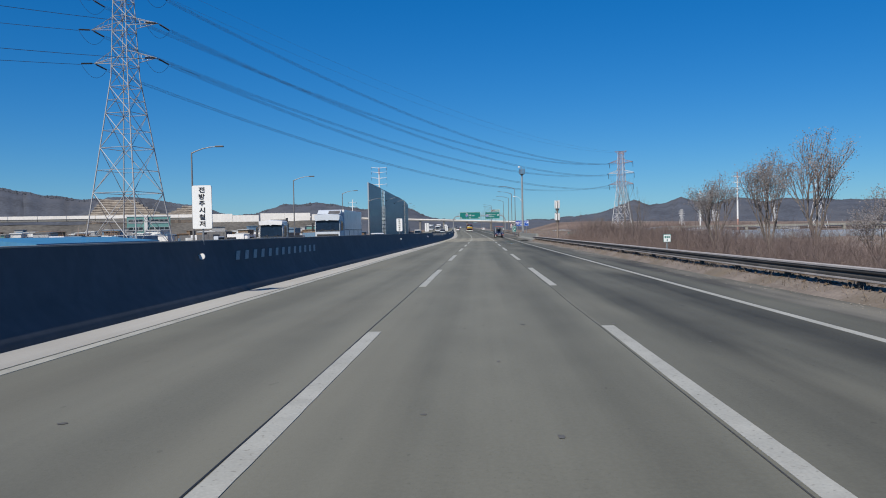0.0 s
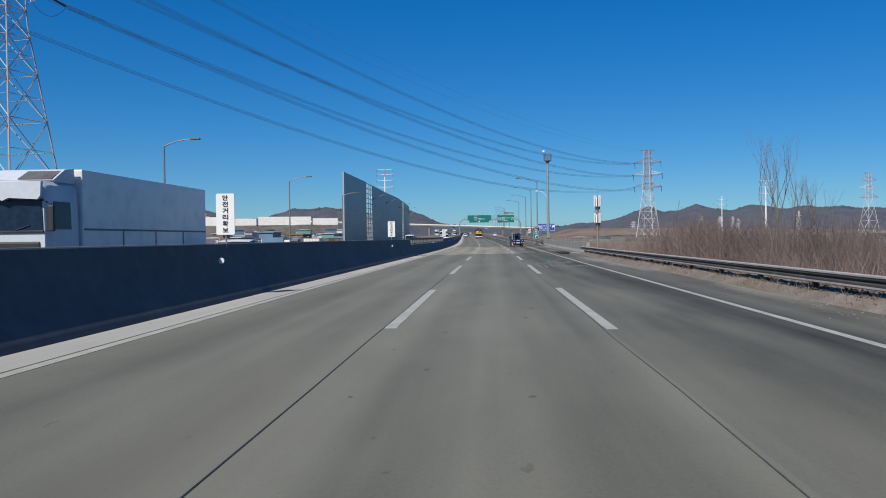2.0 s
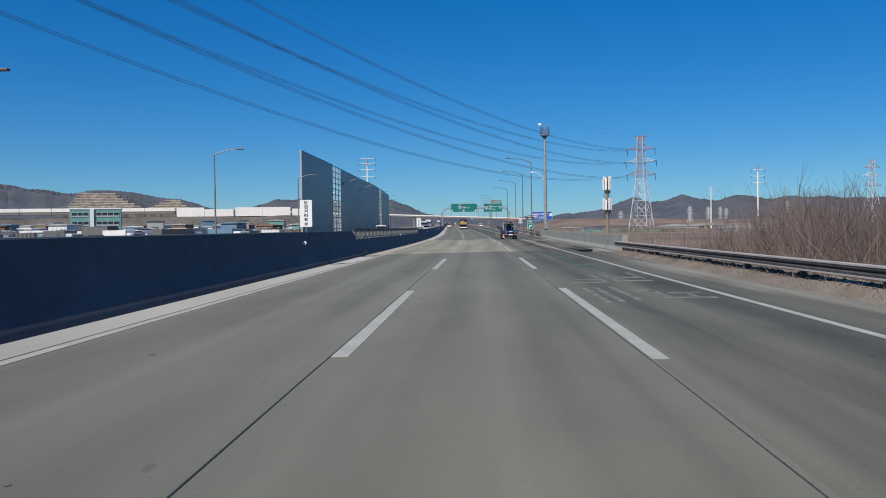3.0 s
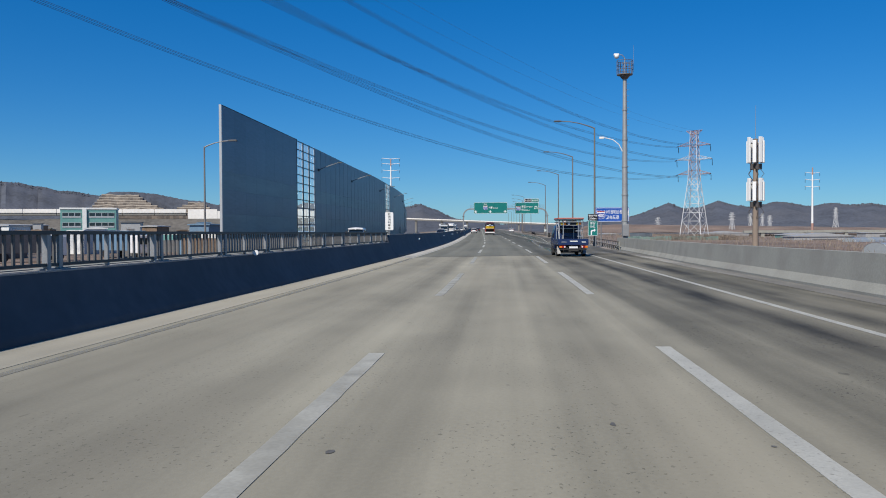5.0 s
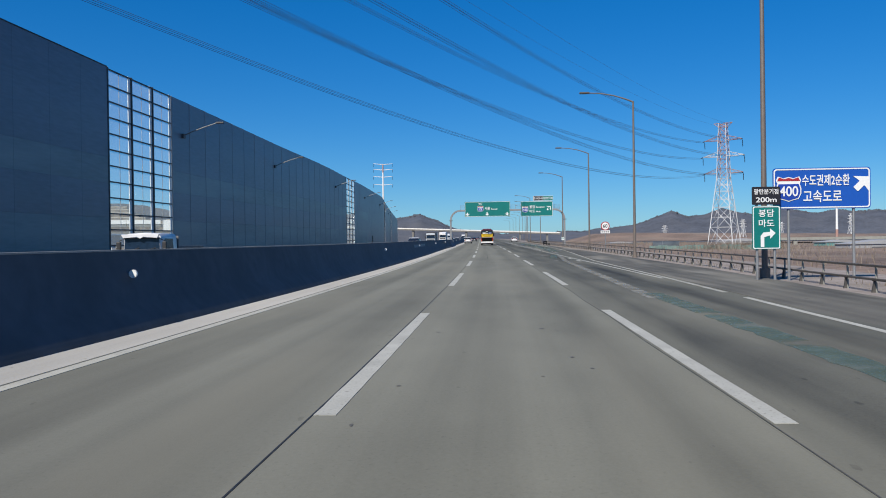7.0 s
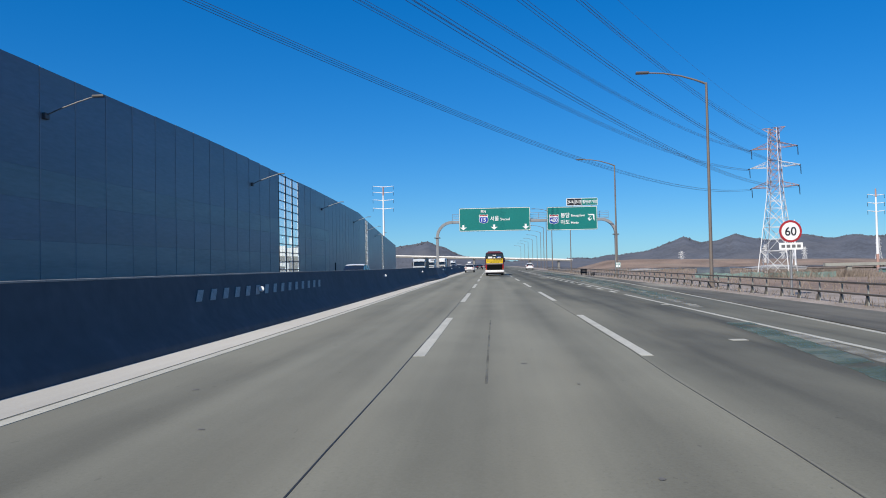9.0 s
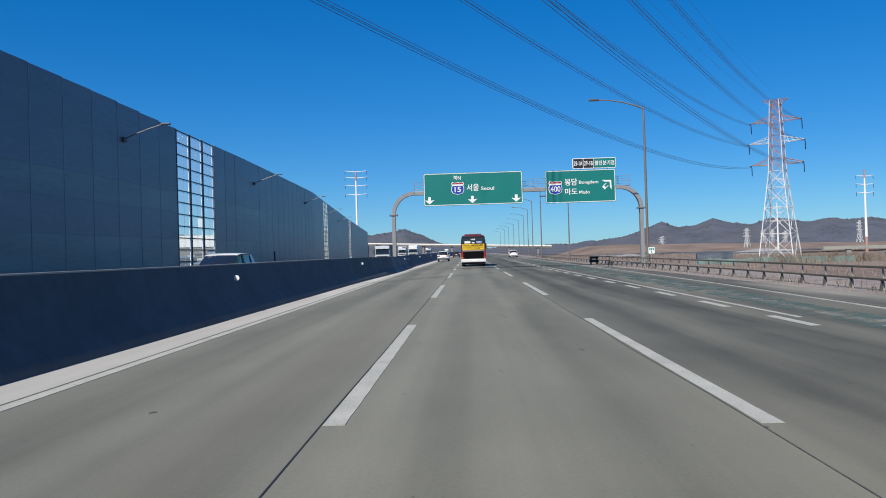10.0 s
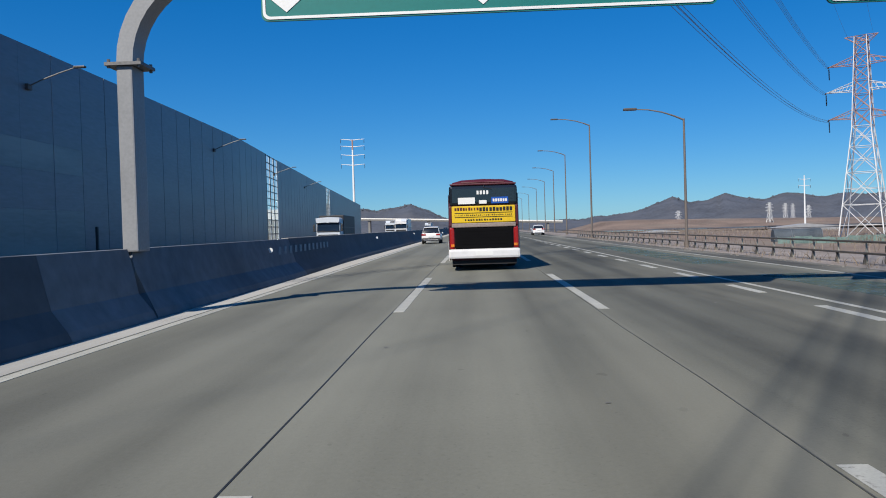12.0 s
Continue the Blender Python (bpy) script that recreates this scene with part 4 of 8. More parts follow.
# lamps carried by the sound wall
bm = bmesh.new()
bm_path(bm, [(0, 0, 0), (0.8, 0, 0.34), (2.0, 0, 0.75), (3.0, 0, 1.05)], [0.05, 0.045, 0.04, 0.035], 8)
arm = thing("wall_lamp", stand(275, -26.72, 10.8), "slim lamp arm fixed to the sound wall", "street lamp", "wall lamps")
part("arm", bm, M_LAMP_POLE, arm, smooth=True)
bm = bmesh.new()
bm_bevel_box(bm, (2.9, -0.15, 1.0), (3.6, 0.15, 1.12), 0.03)
part("head", bm, M_LAMP_HEAD, arm, "dark lamp housing")
bm = bmesh.new()
bm_bevel_box(bm, (-0.12, -0.25, -0.2), (0.16, 0.25, 0.16), 0.04)
part("bracket", bm, M_LAMP_HEAD, arm)
for s in (244.5, 316, 356, 396, 436, 476):
    copy_thing(arm, stand(s, WALL_U(s) + 0.12, 10.8))

# ---------------- writing and sign helpers ----------------
def write(text, size, width=None):
    """Mesh of flat letters lying in the x-z plane, facing -y, centred on the origin."""
    cu = bpy.data.curves.new("lettering", "FONT")
    cu.body, cu.size, cu.align_x, cu.align_y = text, size, "CENTER", "CENTER"
    cu.extrude, cu.offset = 0.004, size * 0.012
    ob = bpy.data.objects.new("lettering", cu)
    scene.collection.objects.link(ob)
    me = bpy.data.meshes.new_from_object(ob)
    bpy.data.objects.remove(ob)
    bpy.data.curves.remove(cu)
    xs = [v.co.x for v in me.vertices]
    zs = [v.co.y for v in me.vertices]
    cx, cz = (max(xs) + min(xs)) / 2, (max(zs) + min(zs)) / 2
    k = width / (max(xs) - min(xs)) if width else 1.0
    for v in me.vertices:
        v.co = ((v.co.x - cx) * k, -v.co.z, v.co.y - cz)
    return me


def lettering(text, size, x, y, z, mat, parent, width=None):
    me = write(text, size, width)
    me.materials.clear()
    me.materials.append(mat)
    ob = new("lettering", me)
    ob.parent, ob.location = parent, (x, y, z)
    return ob


def rounded(w, h, r, n=4):
    pts = []
    for cx, cz, a0 in ((w / 2 - r, h / 2 - r, 0), (-w / 2 + r, h / 2 - r, 90), (-w / 2 + r, -h / 2 + r, 180), (w / 2 - r, -h / 2 + r, 270)):
        pts += [(cx + r * math.cos(radians(a0 + 90 * i / n)), cz + r * math.sin(radians(a0 + 90 * i / n))) for i in range(n + 1)]
    return pts


def sheet(name, outline, y, depth, mat, parent, x=0.0, z=0.0, label=""):
    bm = bmesh.new()
    bm_extrude(bm, [(px + x, pz + z) for px, pz in outline], 1, y - depth, y)
    bmesh.ops.recalc_face_normals(bm, faces=bm.faces)
    return part(name, bm, mat, parent, label)


def border(parent, w, h, r, t, y, mat, inset=0.05):
    bm = bmesh.new()
    a = rounded(w - 2 * inset, h - 2 * inset, r)
    c = rounded(w - 2 * inset - 2 * t, h - 2 * inset - 2 * t, r * 0.8)
    A, C = [bm.verts.new((p[0], y, p[1])) for p in a], [bm.verts.new((p[0], y, p[1])) for p in c]
    for i in range(len(A)):
        j = (i + 1) % len(A)
        bm.faces.new((A[i], A[j], C[j], C[i]))
    g = bmesh.ops.extrude_face_region(bm, geom=list(bm.faces))["geom"]
    for v in g:
        if isinstance(v, bmesh.types.BMVert):
            v.co.y += 0.008
    bmesh.ops.recalc_face_normals(bm, faces=bm.faces)
    return part("border", bm, mat, parent)


SHIELD = [(-0.42, 0.5), (-0.2, 0.42), (0, 0.48), (0.2, 0.42), (0.42, 0.5), (0.5, 0.34), (0.44, 0.2), (0.5, 0.0), (0.5, -0.2), (0.4, -0.42), (0.16, -0.48), (0, -0.54), (-0.16, -0.48), (-0.4, -0.42), (-0.5, -0.2), (-0.5, 0.0), (-0.44, 0.2), (-0.5, 0.34)]


def route_shield(number, size, x, y, z, parent):
    sh = sheet("shield", [(p[0] * size * 1.1, p[1] * size * 1.08) for p in SHIELD], y, 0.012, M_SIGN_WHITE, parent, x, z, "route shield")
    sheet("shield_field", [(p[0] * size, p[1] * size) for p in SHIELD if p[1] < 0.21], y - 0.014, 0.008, M_SHIELD_BLUE, parent, x, z)
    sheet("shield_band", [(p[0] * size, p[1] * size) for p in SHIELD if p[1] > 0.22], y - 0.014, 0.008, M_SIGN_RED, parent, x, z)
    lettering(number, size * 0.62, x, y - 0.03, z - 0.12 * size, M_SIGN_WHITE, parent, size * 0.27 * len(number))
    return sh


DOWN = [(0, -0.5), (0.62, 0.08), (0.3, 0.02), (0.17, 0.02), (0.17, 0.5), (-0.17, 0.5), (-0.17, 0.02), (-0.3, 0.02), (-0.62, 0.08)]

# ---------------- gantry with its signs ----------------
GS = 322.75
gantry = thing("sign_gantry", stand(GS, 0, -0.06), "grey steel sign gantry with curved corners over the road", "sign gantry")
BEAM = 6.53


def gantry_leg(x, side, foot):
    bm = bmesh.new()
    r, pts = 1.75, []
    n = 10
    for i in range(n + 1):
        a = math.pi / 2 * i / n
        pts.append((x - side * (r - r * math.cos(a)), 0, BEAM - r + r * math.sin(a)))
    w = 0.19
    rings = []
    for i, p in enumerate(pts):
        a = math.pi / 2 * i / n
        out = Vector((side * math.cos(a), 0, math.sin(a)))
        rings.append([bm.verts.new(Vector(p) + out * o * w * 0.8 + Vector((0, d * w * 1.3, 0))) for o, d in ((-1, -1), (1, -1), (1, 1), (-1, 1))])
    for a, c in zip(rings, rings[1:]):
        for k in range(4):
            bm.faces.new((a[k], a[(k + 1) % 4], c[(k + 1) % 4], c[k]))
    bm.faces.new(rings[0])
    bm.faces.new(rings[-1])
    bmesh.ops.recalc_face_normals(bm, faces=bm.faces)
    part("elbow", bm, M_GANTRY, gantry, smooth=True)
    bm = bmesh.new()
    bm_bevel_box(bm, (x - 0.15, -0.27, foot), (x + 0.15, 0.27, BEAM - r - 0.06), 0.03)
    post = part("post", bm, M_GANTRY, gantry)
    bm = bmesh.new()
    bm_box(bm, (x - 0.34, -0.34, BEAM - r - 0.06), (x + 0.34, 0.34, BEAM - r))
    for i in (-1, 1):
        for j in (-1, 1):
            bm_tube(bm, (x + i * 0.28, j * 0.28, BEAM - r - 0.1), (x + i * 0.28, j * 0.28, BEAM - r + 0.06), 0.03, n=6)
    part("flange", bm, M_STEEL_DULL, gantry, "bolted steel flange")


gantry_leg(-6.76, -1, 1.3)
gantry_leg(13.75, 1, -0.3)
bm = bmesh.new()
bm_bevel_box(bm, (-5.06, -0.19, BEAM - 0.16), (12.01, 0.19, BEAM + 0.16), 0.03)
part("beam", bm, M_GANTRY, gantry)
bm = bmesh.new()
for z in (0.35, 0.55, 0.75, 0.95):
    bm_tube(bm, (-5.0, 0.45, BEAM + z), (13.0, 0.45, BEAM + z - 0.0), 0.018, n=5)
for i in range(19):
    bm_tube(bm, (-5.0 + i, 0.45, BEAM + 0.15), (-5.0 + i, 0.45, BEAM + 0.97), 0.022, n=5)
bm_box(bm, (-5.0, 0.2, BEAM + 0.14), (13.0, 0.6, BEAM + 0.18))
part("catwalk", bm, M_STEEL, gantry, "thin galvanised catwalk railing")


def sign_board(name, x0, x1, z0, z1, mat, label, r=0.12):
    b = thing(name, stand(GS, (x0 + x1) / 2, (z0 + z1) / 2 - (0.17 if x0 > 3 else 0.09)), label, "road sign")
    w, h = x1 - x0, z1 - z0
    sheet("panel", rounded(w, h, r), -0.24, 0.05, mat, b)
    border(b, w, h, r, 0.05, -0.305, M_SIGN_WHITE, 0.03)
    bm = bmesh.new()
    for k in (-0.35, 0.0, 0.35):
        bm_box(bm, (k * w - 0.04, -0.238, -h / 2 + 0.1), (k * w + 0.04, -0.195, h / 2 - 0.1))
    part("bracket", bm, M_STEEL_DULL, b)
    return b


b1 = sign_board("direction_sign", -4.18, 4.01, 5.44, 8.14, M_SIGN_GREEN, "large green overhead direction sign with white lettering")
for x in (-3.63, -0.07, 3.55):
    sheet("arrow", [(p[0] * 0.66, p[1] * 0.6) for p in DOWN], -0.292, 0.01, M_SIGN_WHITE, b1, x, -0.9)
lettering("북N", 0.42, -1.3, -0.31, 0.93, M_SIGN_WHITE, b1, 0.62)
route_shield("15", 0.96, -1.27, -0.292, 0.08, b1)
lettering("서울", 0.62, -0.02, -0.31, 0.10, M_SIGN_WHITE, b1, 1.0)
lettering("Seoul", 0.40, 1.20, -0.31, 0.0, M_SIGN_WHITE, b1, 1.08)
b2 = sign_board("direction_sign", 5.9, 11.66, 5.44, 8.14, M_SIGN_GREEN, "green overhead exit sign with white lettering and arrow")
route_shield("400", 1.02, -2.07, -0.292, -0.06, b2)
lettering("봉담", 0.62, -0.78, -0.31, 0.36, M_SIGN_WHITE, b2, 1.02)
lettering("마도", 0.56, -0.78, -0.31, -0.42, M_SIGN_WHITE, b2, 1.02)
lettering("Bongdam", 0.36, 0.67, -0.31, 0.28, M_SIGN_WHITE, b2, 1.58)
lettering("Mado", 0.36, 0.31, -0.31, -0.5, M_SIGN_WHITE, b2, 0.86)
# hollow arrow to the upper right
turned = lambda k: [((p[0] * math.cos(radians(135)) - p[1] * math.sin(radians(135))) * k, (p[0] * math.sin(radians(135)) + p[1] * math.cos(radians(135))) * k) for p in DOWN]
sheet("arrow", turned(0.92), -0.292, 0.01, M_SIGN_WHITE, b2, 2.2, 0.1)
sheet("arrow_field", turned(0.55), -0.304, 0.006, M_SIGN_GREEN, b2, 2.2, 0.1)
b3 = thing("junction_plate", stand(GS, 9.95, 8.49), "narrow black and green junction plate above the exit sign", "road sign")
sheet("panel", rounded(3.56, 0.86, 0.08), -0.24, 0.04, M_SIGN_WHITE, b3)
sheet("number_field", rounded(0.80, 0.76, 0.04), -0.284, 0.006, M_SIGN_BLACK, b3, -1.31, 0)
sheet("number_field", rounded(0.80, 0.76, 0.04), -0.284, 0.006, M_SIGN_BLACK, b3, -0.47, 0)
sheet("name_field", rounded(1.78, 0.76, 0.04), -0.284, 0.006, M_SIGN_GREEN, b3, 0.85, 0)
lettering("29-1A", 0.5, -1.31, -0.3, 0, M_SIGN_WHITE, b3, 0.7)
lettering("29-1B", 0.5, -0.47, -0.3, 0, M_SIGN_WHITE, b3, 0.7)
lettering("팔탄분기점", 0.42, 0.85, -0.3, 0, M_SIGN_WHITE, b3, 1.6)
bm = bmesh.new()
for x in (-1.1, 0.0, 1.1):
    bm_box(bm, (x - 0.04, -0.238, -1.2), (x + 0.04, -0.2, 0.2))
part("bracket", bm, M_STEEL_DULL, b3)

# ---------------- signs beside the road ----------------
def post_sign(name, s, u, label, posts, top, category="road sign"):
    t = thing(name, stand(s, u), label, category)
    for x in posts:
        bm = bmesh.new()
        bm_tube(bm, (x, 0, -0.6), (x, 0, top), 0.05, n=8)
        part("post", bm, M_STEEL, t)
    return t


t = post_sign("direction_sign", 204.5, 10.9, "blue roadside direction sign with white lettering", (-1.1, 1.1), 3.7)
sheet("panel", rounded(3.3, 1.42, 0.1), -0.055, 0.03, M_SIGN_BLUE, t, 0, 3.14)
bd = border(t, 3.3, 1.42, 0.1, 0.04, -0.095, M_SIGN_WHITE, 0.03)
bd.location.z = 3.14
route_shield("400", 0.78, -1.12, -0.09, 3.14, t)
lettering("수도권제2순환", 0.42, 0.14, -0.1, 3.42, M_SIGN_WHITE, t, 1.6)
lettering("고속도로", 0.46, 0.02, -0.1, 2.86, M_SIGN_WHITE, t, 1.3)
sheet("arrow", [(p[0] * 0.62 * math.cos(radians(135)) - p[1] * 0.62 * math.sin(radians(135)), p[0] * 0.62 * math.sin(radians(135)) + p[1] * 0.62 * math.cos(radians(135))) for p in DOWN], -0.09, 0.01, M_SIGN_WHITE, t, 1.36, 3.3)
t = post_sign("exit_sign", 204.3, 8.95, "green roadside exit sign under a black distance plate", (-0.3, 0.3), 3.1)
sheet("panel", rounded(0.95, 1.5, 0.05), -0.055, 0.03, M_SIGN_GREEN, t, 0, 1.8)
bd = border(t, 0.95, 1.5, 0.05, 0.03, -0.095, M_SIGN_WHITE, 0.02)
bd.location.z = 1.8
sheet("distance_plate", rounded(0.95, 0.62, 0.04), -0.055, 0.03, M_SIGN_BLACK, t, 0, 2.9, "black plate with white lettering")
lettering("팔탄분기점", 0.2, 0, -0.1, 3.04, M_SIGN_WHITE, t, 0.82)
lettering("200m", 0.24, 0, -0.1, 2.76, M_SIGN_WHITE, t, 0.7)
lettering("봉담", 0.28, 0, -0.1, 2.3, M_SIGN_WHITE, t, 0.52)
lettering("마도", 0.28, 0, -0.1, 1.95, M_SIGN_WHITE, t, 0.52)
sheet("arrow", [(-0.2, -0.32), (-0.08, -0.32), (-0.08, 0.02), (0.12, 0.08), (0.12, -0.04), (0.3, 0.16), (0.12, 0.32), (0.12, 0.2), (-0.1, 0.18), (-0.2, 0.06)], -0.09, 0.01, M_SIGN_WHITE, t, 0, 1.45)
t = post_sign("speed_limit_sign", 264.6, 12.2, "round white speed limit sign with a red rim", (0,), 2.9)
circle = lambda r: [(r * math.cos(2 * math.pi * i / 32), r * math.sin(2 * math.pi * i / 32)) for i in range(32)]
sheet("rim", circle(0.48), -0.055, 0.02, M_SIGN_RED, t, 0, 2.7)
sheet("face", circle(0.385), -0.077, 0.006, M_SIGN_WHITE, t, 0, 2.7)
lettering("60", 0.52, 0, -0.09, 2.7, M_SIGN_BLACK, t, 0.48)
sheet("plate", rounded(1.0, 0.3, 0.03), -0.055, 0.02, M_SIGN_WHITE, t, 0, 2.06, "white plate with grey bars")
for x in (-0.33, -0.11, 0.11, 0.33):
    sheet("bar", rounded(0.15, 0.13, 0.01), -0.077, 0.005, M_STEEL_DULL, t, x, 2.06)

BOX = ("전방주시철저", "안전거리확보", "안전거리확보", "안전거리확보")
for (s, h0), words in zip(((20.4, 1.71), (70.4, 1.65), (106.2, 1.62), (172.85, 1.68)), BOX):
    t = thing("safety_banner", stand(s, -7.2), "upright white safety banner with dark lettering on the median barrier", "safety banner", "median banners")
    sheet("panel", rounded(0.50, 1.1, 0.04), 0.02, 0.04, M_SIGN_WHITE, t, 0, h0 + 0.55)
    for i, ch in enumerate(words):
        lettering(ch, 0.15, 0, -0.03, h0 + 0.99 - 0.172 * i, M_SIGN_BLACK, t, 0.15)
    bm = bmesh.new()
    bm_tube(bm, (0, 0.03, 1.3), (0, 0.03, h0 + 0.8), 0.025, n=8)
    part("post", bm, M_STEEL, t)

for s, u, h, w in ((44, 9.8, 0.95, 0.4), (314.4, 12.6, 1.2, 0.5)):
    t = post_sign("marker_post", s, u, "small white marker plate with a green border on a steel post", (0,), h + 0.2, "marker post")
    sheet("border", rounded(w, w * 1.05, 0.03), -0.055, 0.015, M_SIGN_GREEN, t, 0, h)
    sheet("plate", rounded(w * 0.9, w * 0.94, 0.02), -0.064, 0.008, M_SIGN_WHITE, t, 0, h)
    for x in (-0.25, 0, 0.25):
        sheet("bar", rounded(w * 0.17, w * 0.32, 0.01), -0.074, 0.004, M_SIGN_GREEN, t, x * w, h + 0.16 * w)
    sheet("bar", rounded(w * 0.12, w * 0.3, 0.01), -0.074, 0.004, M_SIGN_GREEN, t, 0, h - 0.24 * w)

# dark impact attenuators at the end of a guardrail
bm = bmesh.new()
bm_bevel_box(bm, (-0.36, -0.3, 0.2), (0.36, 0.3, 0.42), 0.03)
bm_bevel_box(bm, (-0.36, -0.3, 0.5), (0.36, 0.3, 0.7), 0.03)
M_RUBBER = material("black_rubber", (0.02, 0.02, 0.02), 0.75, vary=0.2, scale=4, fine=30)
cush = thing("crash_cushion", stand(329.4, 10.75), "black box-shaped crash cushion before the guardrail", "crash cushion")
part("pad", bm, M_RUBBER, cush)
for x in (-0.27, 0.27):
    bm = bmesh.new()
    bm_box(bm, (x - 0.06, -0.1, -0.02), (x + 0.06, 0.1, 0.72))
    part("post", bm, M_RUBBER, cush)
copy_thing(cush, stand(321.0, 10.75) @ Matrix.Scale(0.5, 4))

# ---------------- camera mast ----------------
mast = thing("camera_mast", stand(193, 10.3), "tall grey steel mast with a railed platform and cameras", "camera mast")
bm = bmesh.new()
bm_tube(bm, (0, 0, -0.5), (0, 0, 7.0), 0.27, 0.22, 14)
bm_tube(bm, (0, 0, 7.0), (0, 0, 14.6), 0.22, 0.16, 14)
for z in (2.4, 4.6, 7.0, 9.3, 11.8):
    bm_tube(bm, (0, 0, z - 0.06), (0, 0, z + 0.06), 0.31 - z * 0.008, n=14)
part("pole", bm, M_MAST, mast, smooth=True)
bm = bmesh.new()
bm_tube(bm, (0.15, 0, 0), (0.36, 0, 0), 0.015, n=5)
bolt = mesh_of("step_bolt", bm, M_STEEL)
for i in range(24):
    ob = new("step_bolt", bolt)
    ob.parent = mast
    ob.location = (0, 0, 2.5 + 0.5 * i)
bm = bmesh.new()
bm_tube(bm, (0, 0, 14.4), (0, 0, 14.75), 0.2, 0.5, 16)
bm_tube(bm, (0, 0, 14.75), (0, 0, 14.82), 0.66, n=16)
for z in (15.2, 15.6, 15.95):
    for i in range(16):
        a, c = 2 * math.pi * i / 16, 2 * math.pi * (i + 1) / 16
        bm_tube(bm, (0.66 * math.cos(a), 0.66 * math.sin(a), z), (0.66 * math.cos(c), 0.66 * math.sin(c), z), 0.022, n=5)
for i in range(16):
    a = 2 * math.pi * i / 16
    bm_tube(bm, (0.66 * math.cos(a), 0.66 * math.sin(a), 14.8), (0.66 * math.cos(a), 0.66 * math.sin(a), 15.97), 0.022, n=5)
part("platform", bm, M_STEEL_DULL, mast, "round railed platform")
bm = bmesh.new()
bm_path(bm, [(0.0, 0, 14.8), (0.0, 0, 16.2), (-0.2, 0, 16.45), (-0.55, 0, 16.5)], 0.04, 8)
part("camera_arm", bm, M_GANTRY, mast)
bm = bmesh.new()
bmesh.ops.create_uvsphere(bm, u_segments=12, v_segments=8, radius=0.21, matrix=Matrix.Translation((-0.68, 0, 16.36)))
bm_bevel_box(bm, (-0.92, -0.14, 16.38), (-0.5, 0.14, 16.58), 0.04)
part("dome_camera", bm, M_SIGN_WHITE, mast, "white camera housing", True)
bm = bmesh.new()
bm_tube(bm, (0.75, 0, 15.0), (0.75, 0, 17.3), 0.02, 0.008, 6)
part("whip_aerial", bm, M_STEEL, mast)
bm = bmesh.new()
bm_path(bm, [(-0.2, 0, 8.3), (-0.5, 0, 8.9), (-1.0, 0, 9.3), (-1.8, 0, 9.5)], 0.04, 8)
bm_bevel_box(bm, (-2.15, -0.1, 9.38), (-1.75, 0.1, 9.56), 0.03)
part("side_arm", bm, M_SIGN_WHITE, mast, "white side arm with a camera", True)
bm = bmesh.new()
bm_bevel_box(bm, (-0.25, -0.62, 1.1), (0.25, -0.27, 2.1), 0.03)
part("control_box", bm, M_GANTRY, mast)

# ---------------- mobile phone antenna ----------------
ant = thing("antenna_pole", stand(180, 17.1, -2.2), "concrete pole with two tiers of white phone antennas", "antenna pole")
bm = bmesh.new()
bm_tube(bm, (0, 0, -0.5), (0, 0, 10.0), 0.24, 0.15, 12)
part("pole", bm, material("brown_concrete_pole", (0.219, 0.175, 0.139), 0.8, vary=0.15), ant, smooth=True)
bm = bmesh.new()
bm_tube(bm, (0, 0, 10), (0, 0, 12.3), 0.02, 0.008, 6)
part("lightning_rod", bm, M_STEEL, ant)
for z0, z1 in ((8.35, 10.1), (5.75, 7.3)):
    for k, a in enumerate((-160, -115, -70, -25, 20, 65, 110, 155)):
        p = Vector((0.52 * math.sin(radians(a)), -0.52 * math.cos(radians(a)), 0))
        bm = bmesh.new()
        bm_bevel_box(bm, (-0.12, -0.07, z0), (0.12, 0.07, z1 - 0.25 * (k % 2)), 0.03, Matrix.Translation(p) @ Matrix.Rotation(radians(a), 4, "Z"))
        part("antenna_panel", bm, M_SIGN_WHITE, ant, "white antenna panel")
    bm = bmesh.new()
    for z in (z0 + 0.2, z1 - 0.4):
        for k in range(6):
            a = radians(60 * k)
            bm_tube(bm, (0, 0, z), (0.45 * math.sin(a), -0.45 * math.cos(a), z), 0.03, n=5)
    for k in range(5):
        a = radians(72 * k)
        bm_bevel_box(bm, (0.3 * math.sin(a) - 0.1, -0.3 * math.cos(a) - 0.08, z0 - 0.45), (0.3 * math.sin(a) + 0.1, -0.3 * math.cos(a) + 0.08, z0 - 0.05), 0.02)
        bm_path(bm, [(0.3 * math.sin(a), -0.3 * math.cos(a), z0 - 0.4), (0.55 * math.sin(a), -0.55 * math.cos(a), z0 - 0.75), (0.2 * math.sin(a), -0.2 * math.cos(a), z0 - 1.2)], 0.02, 5)
    part("mount", bm, M_LAMP_HEAD, ant, "dark brackets, boxes and cables")

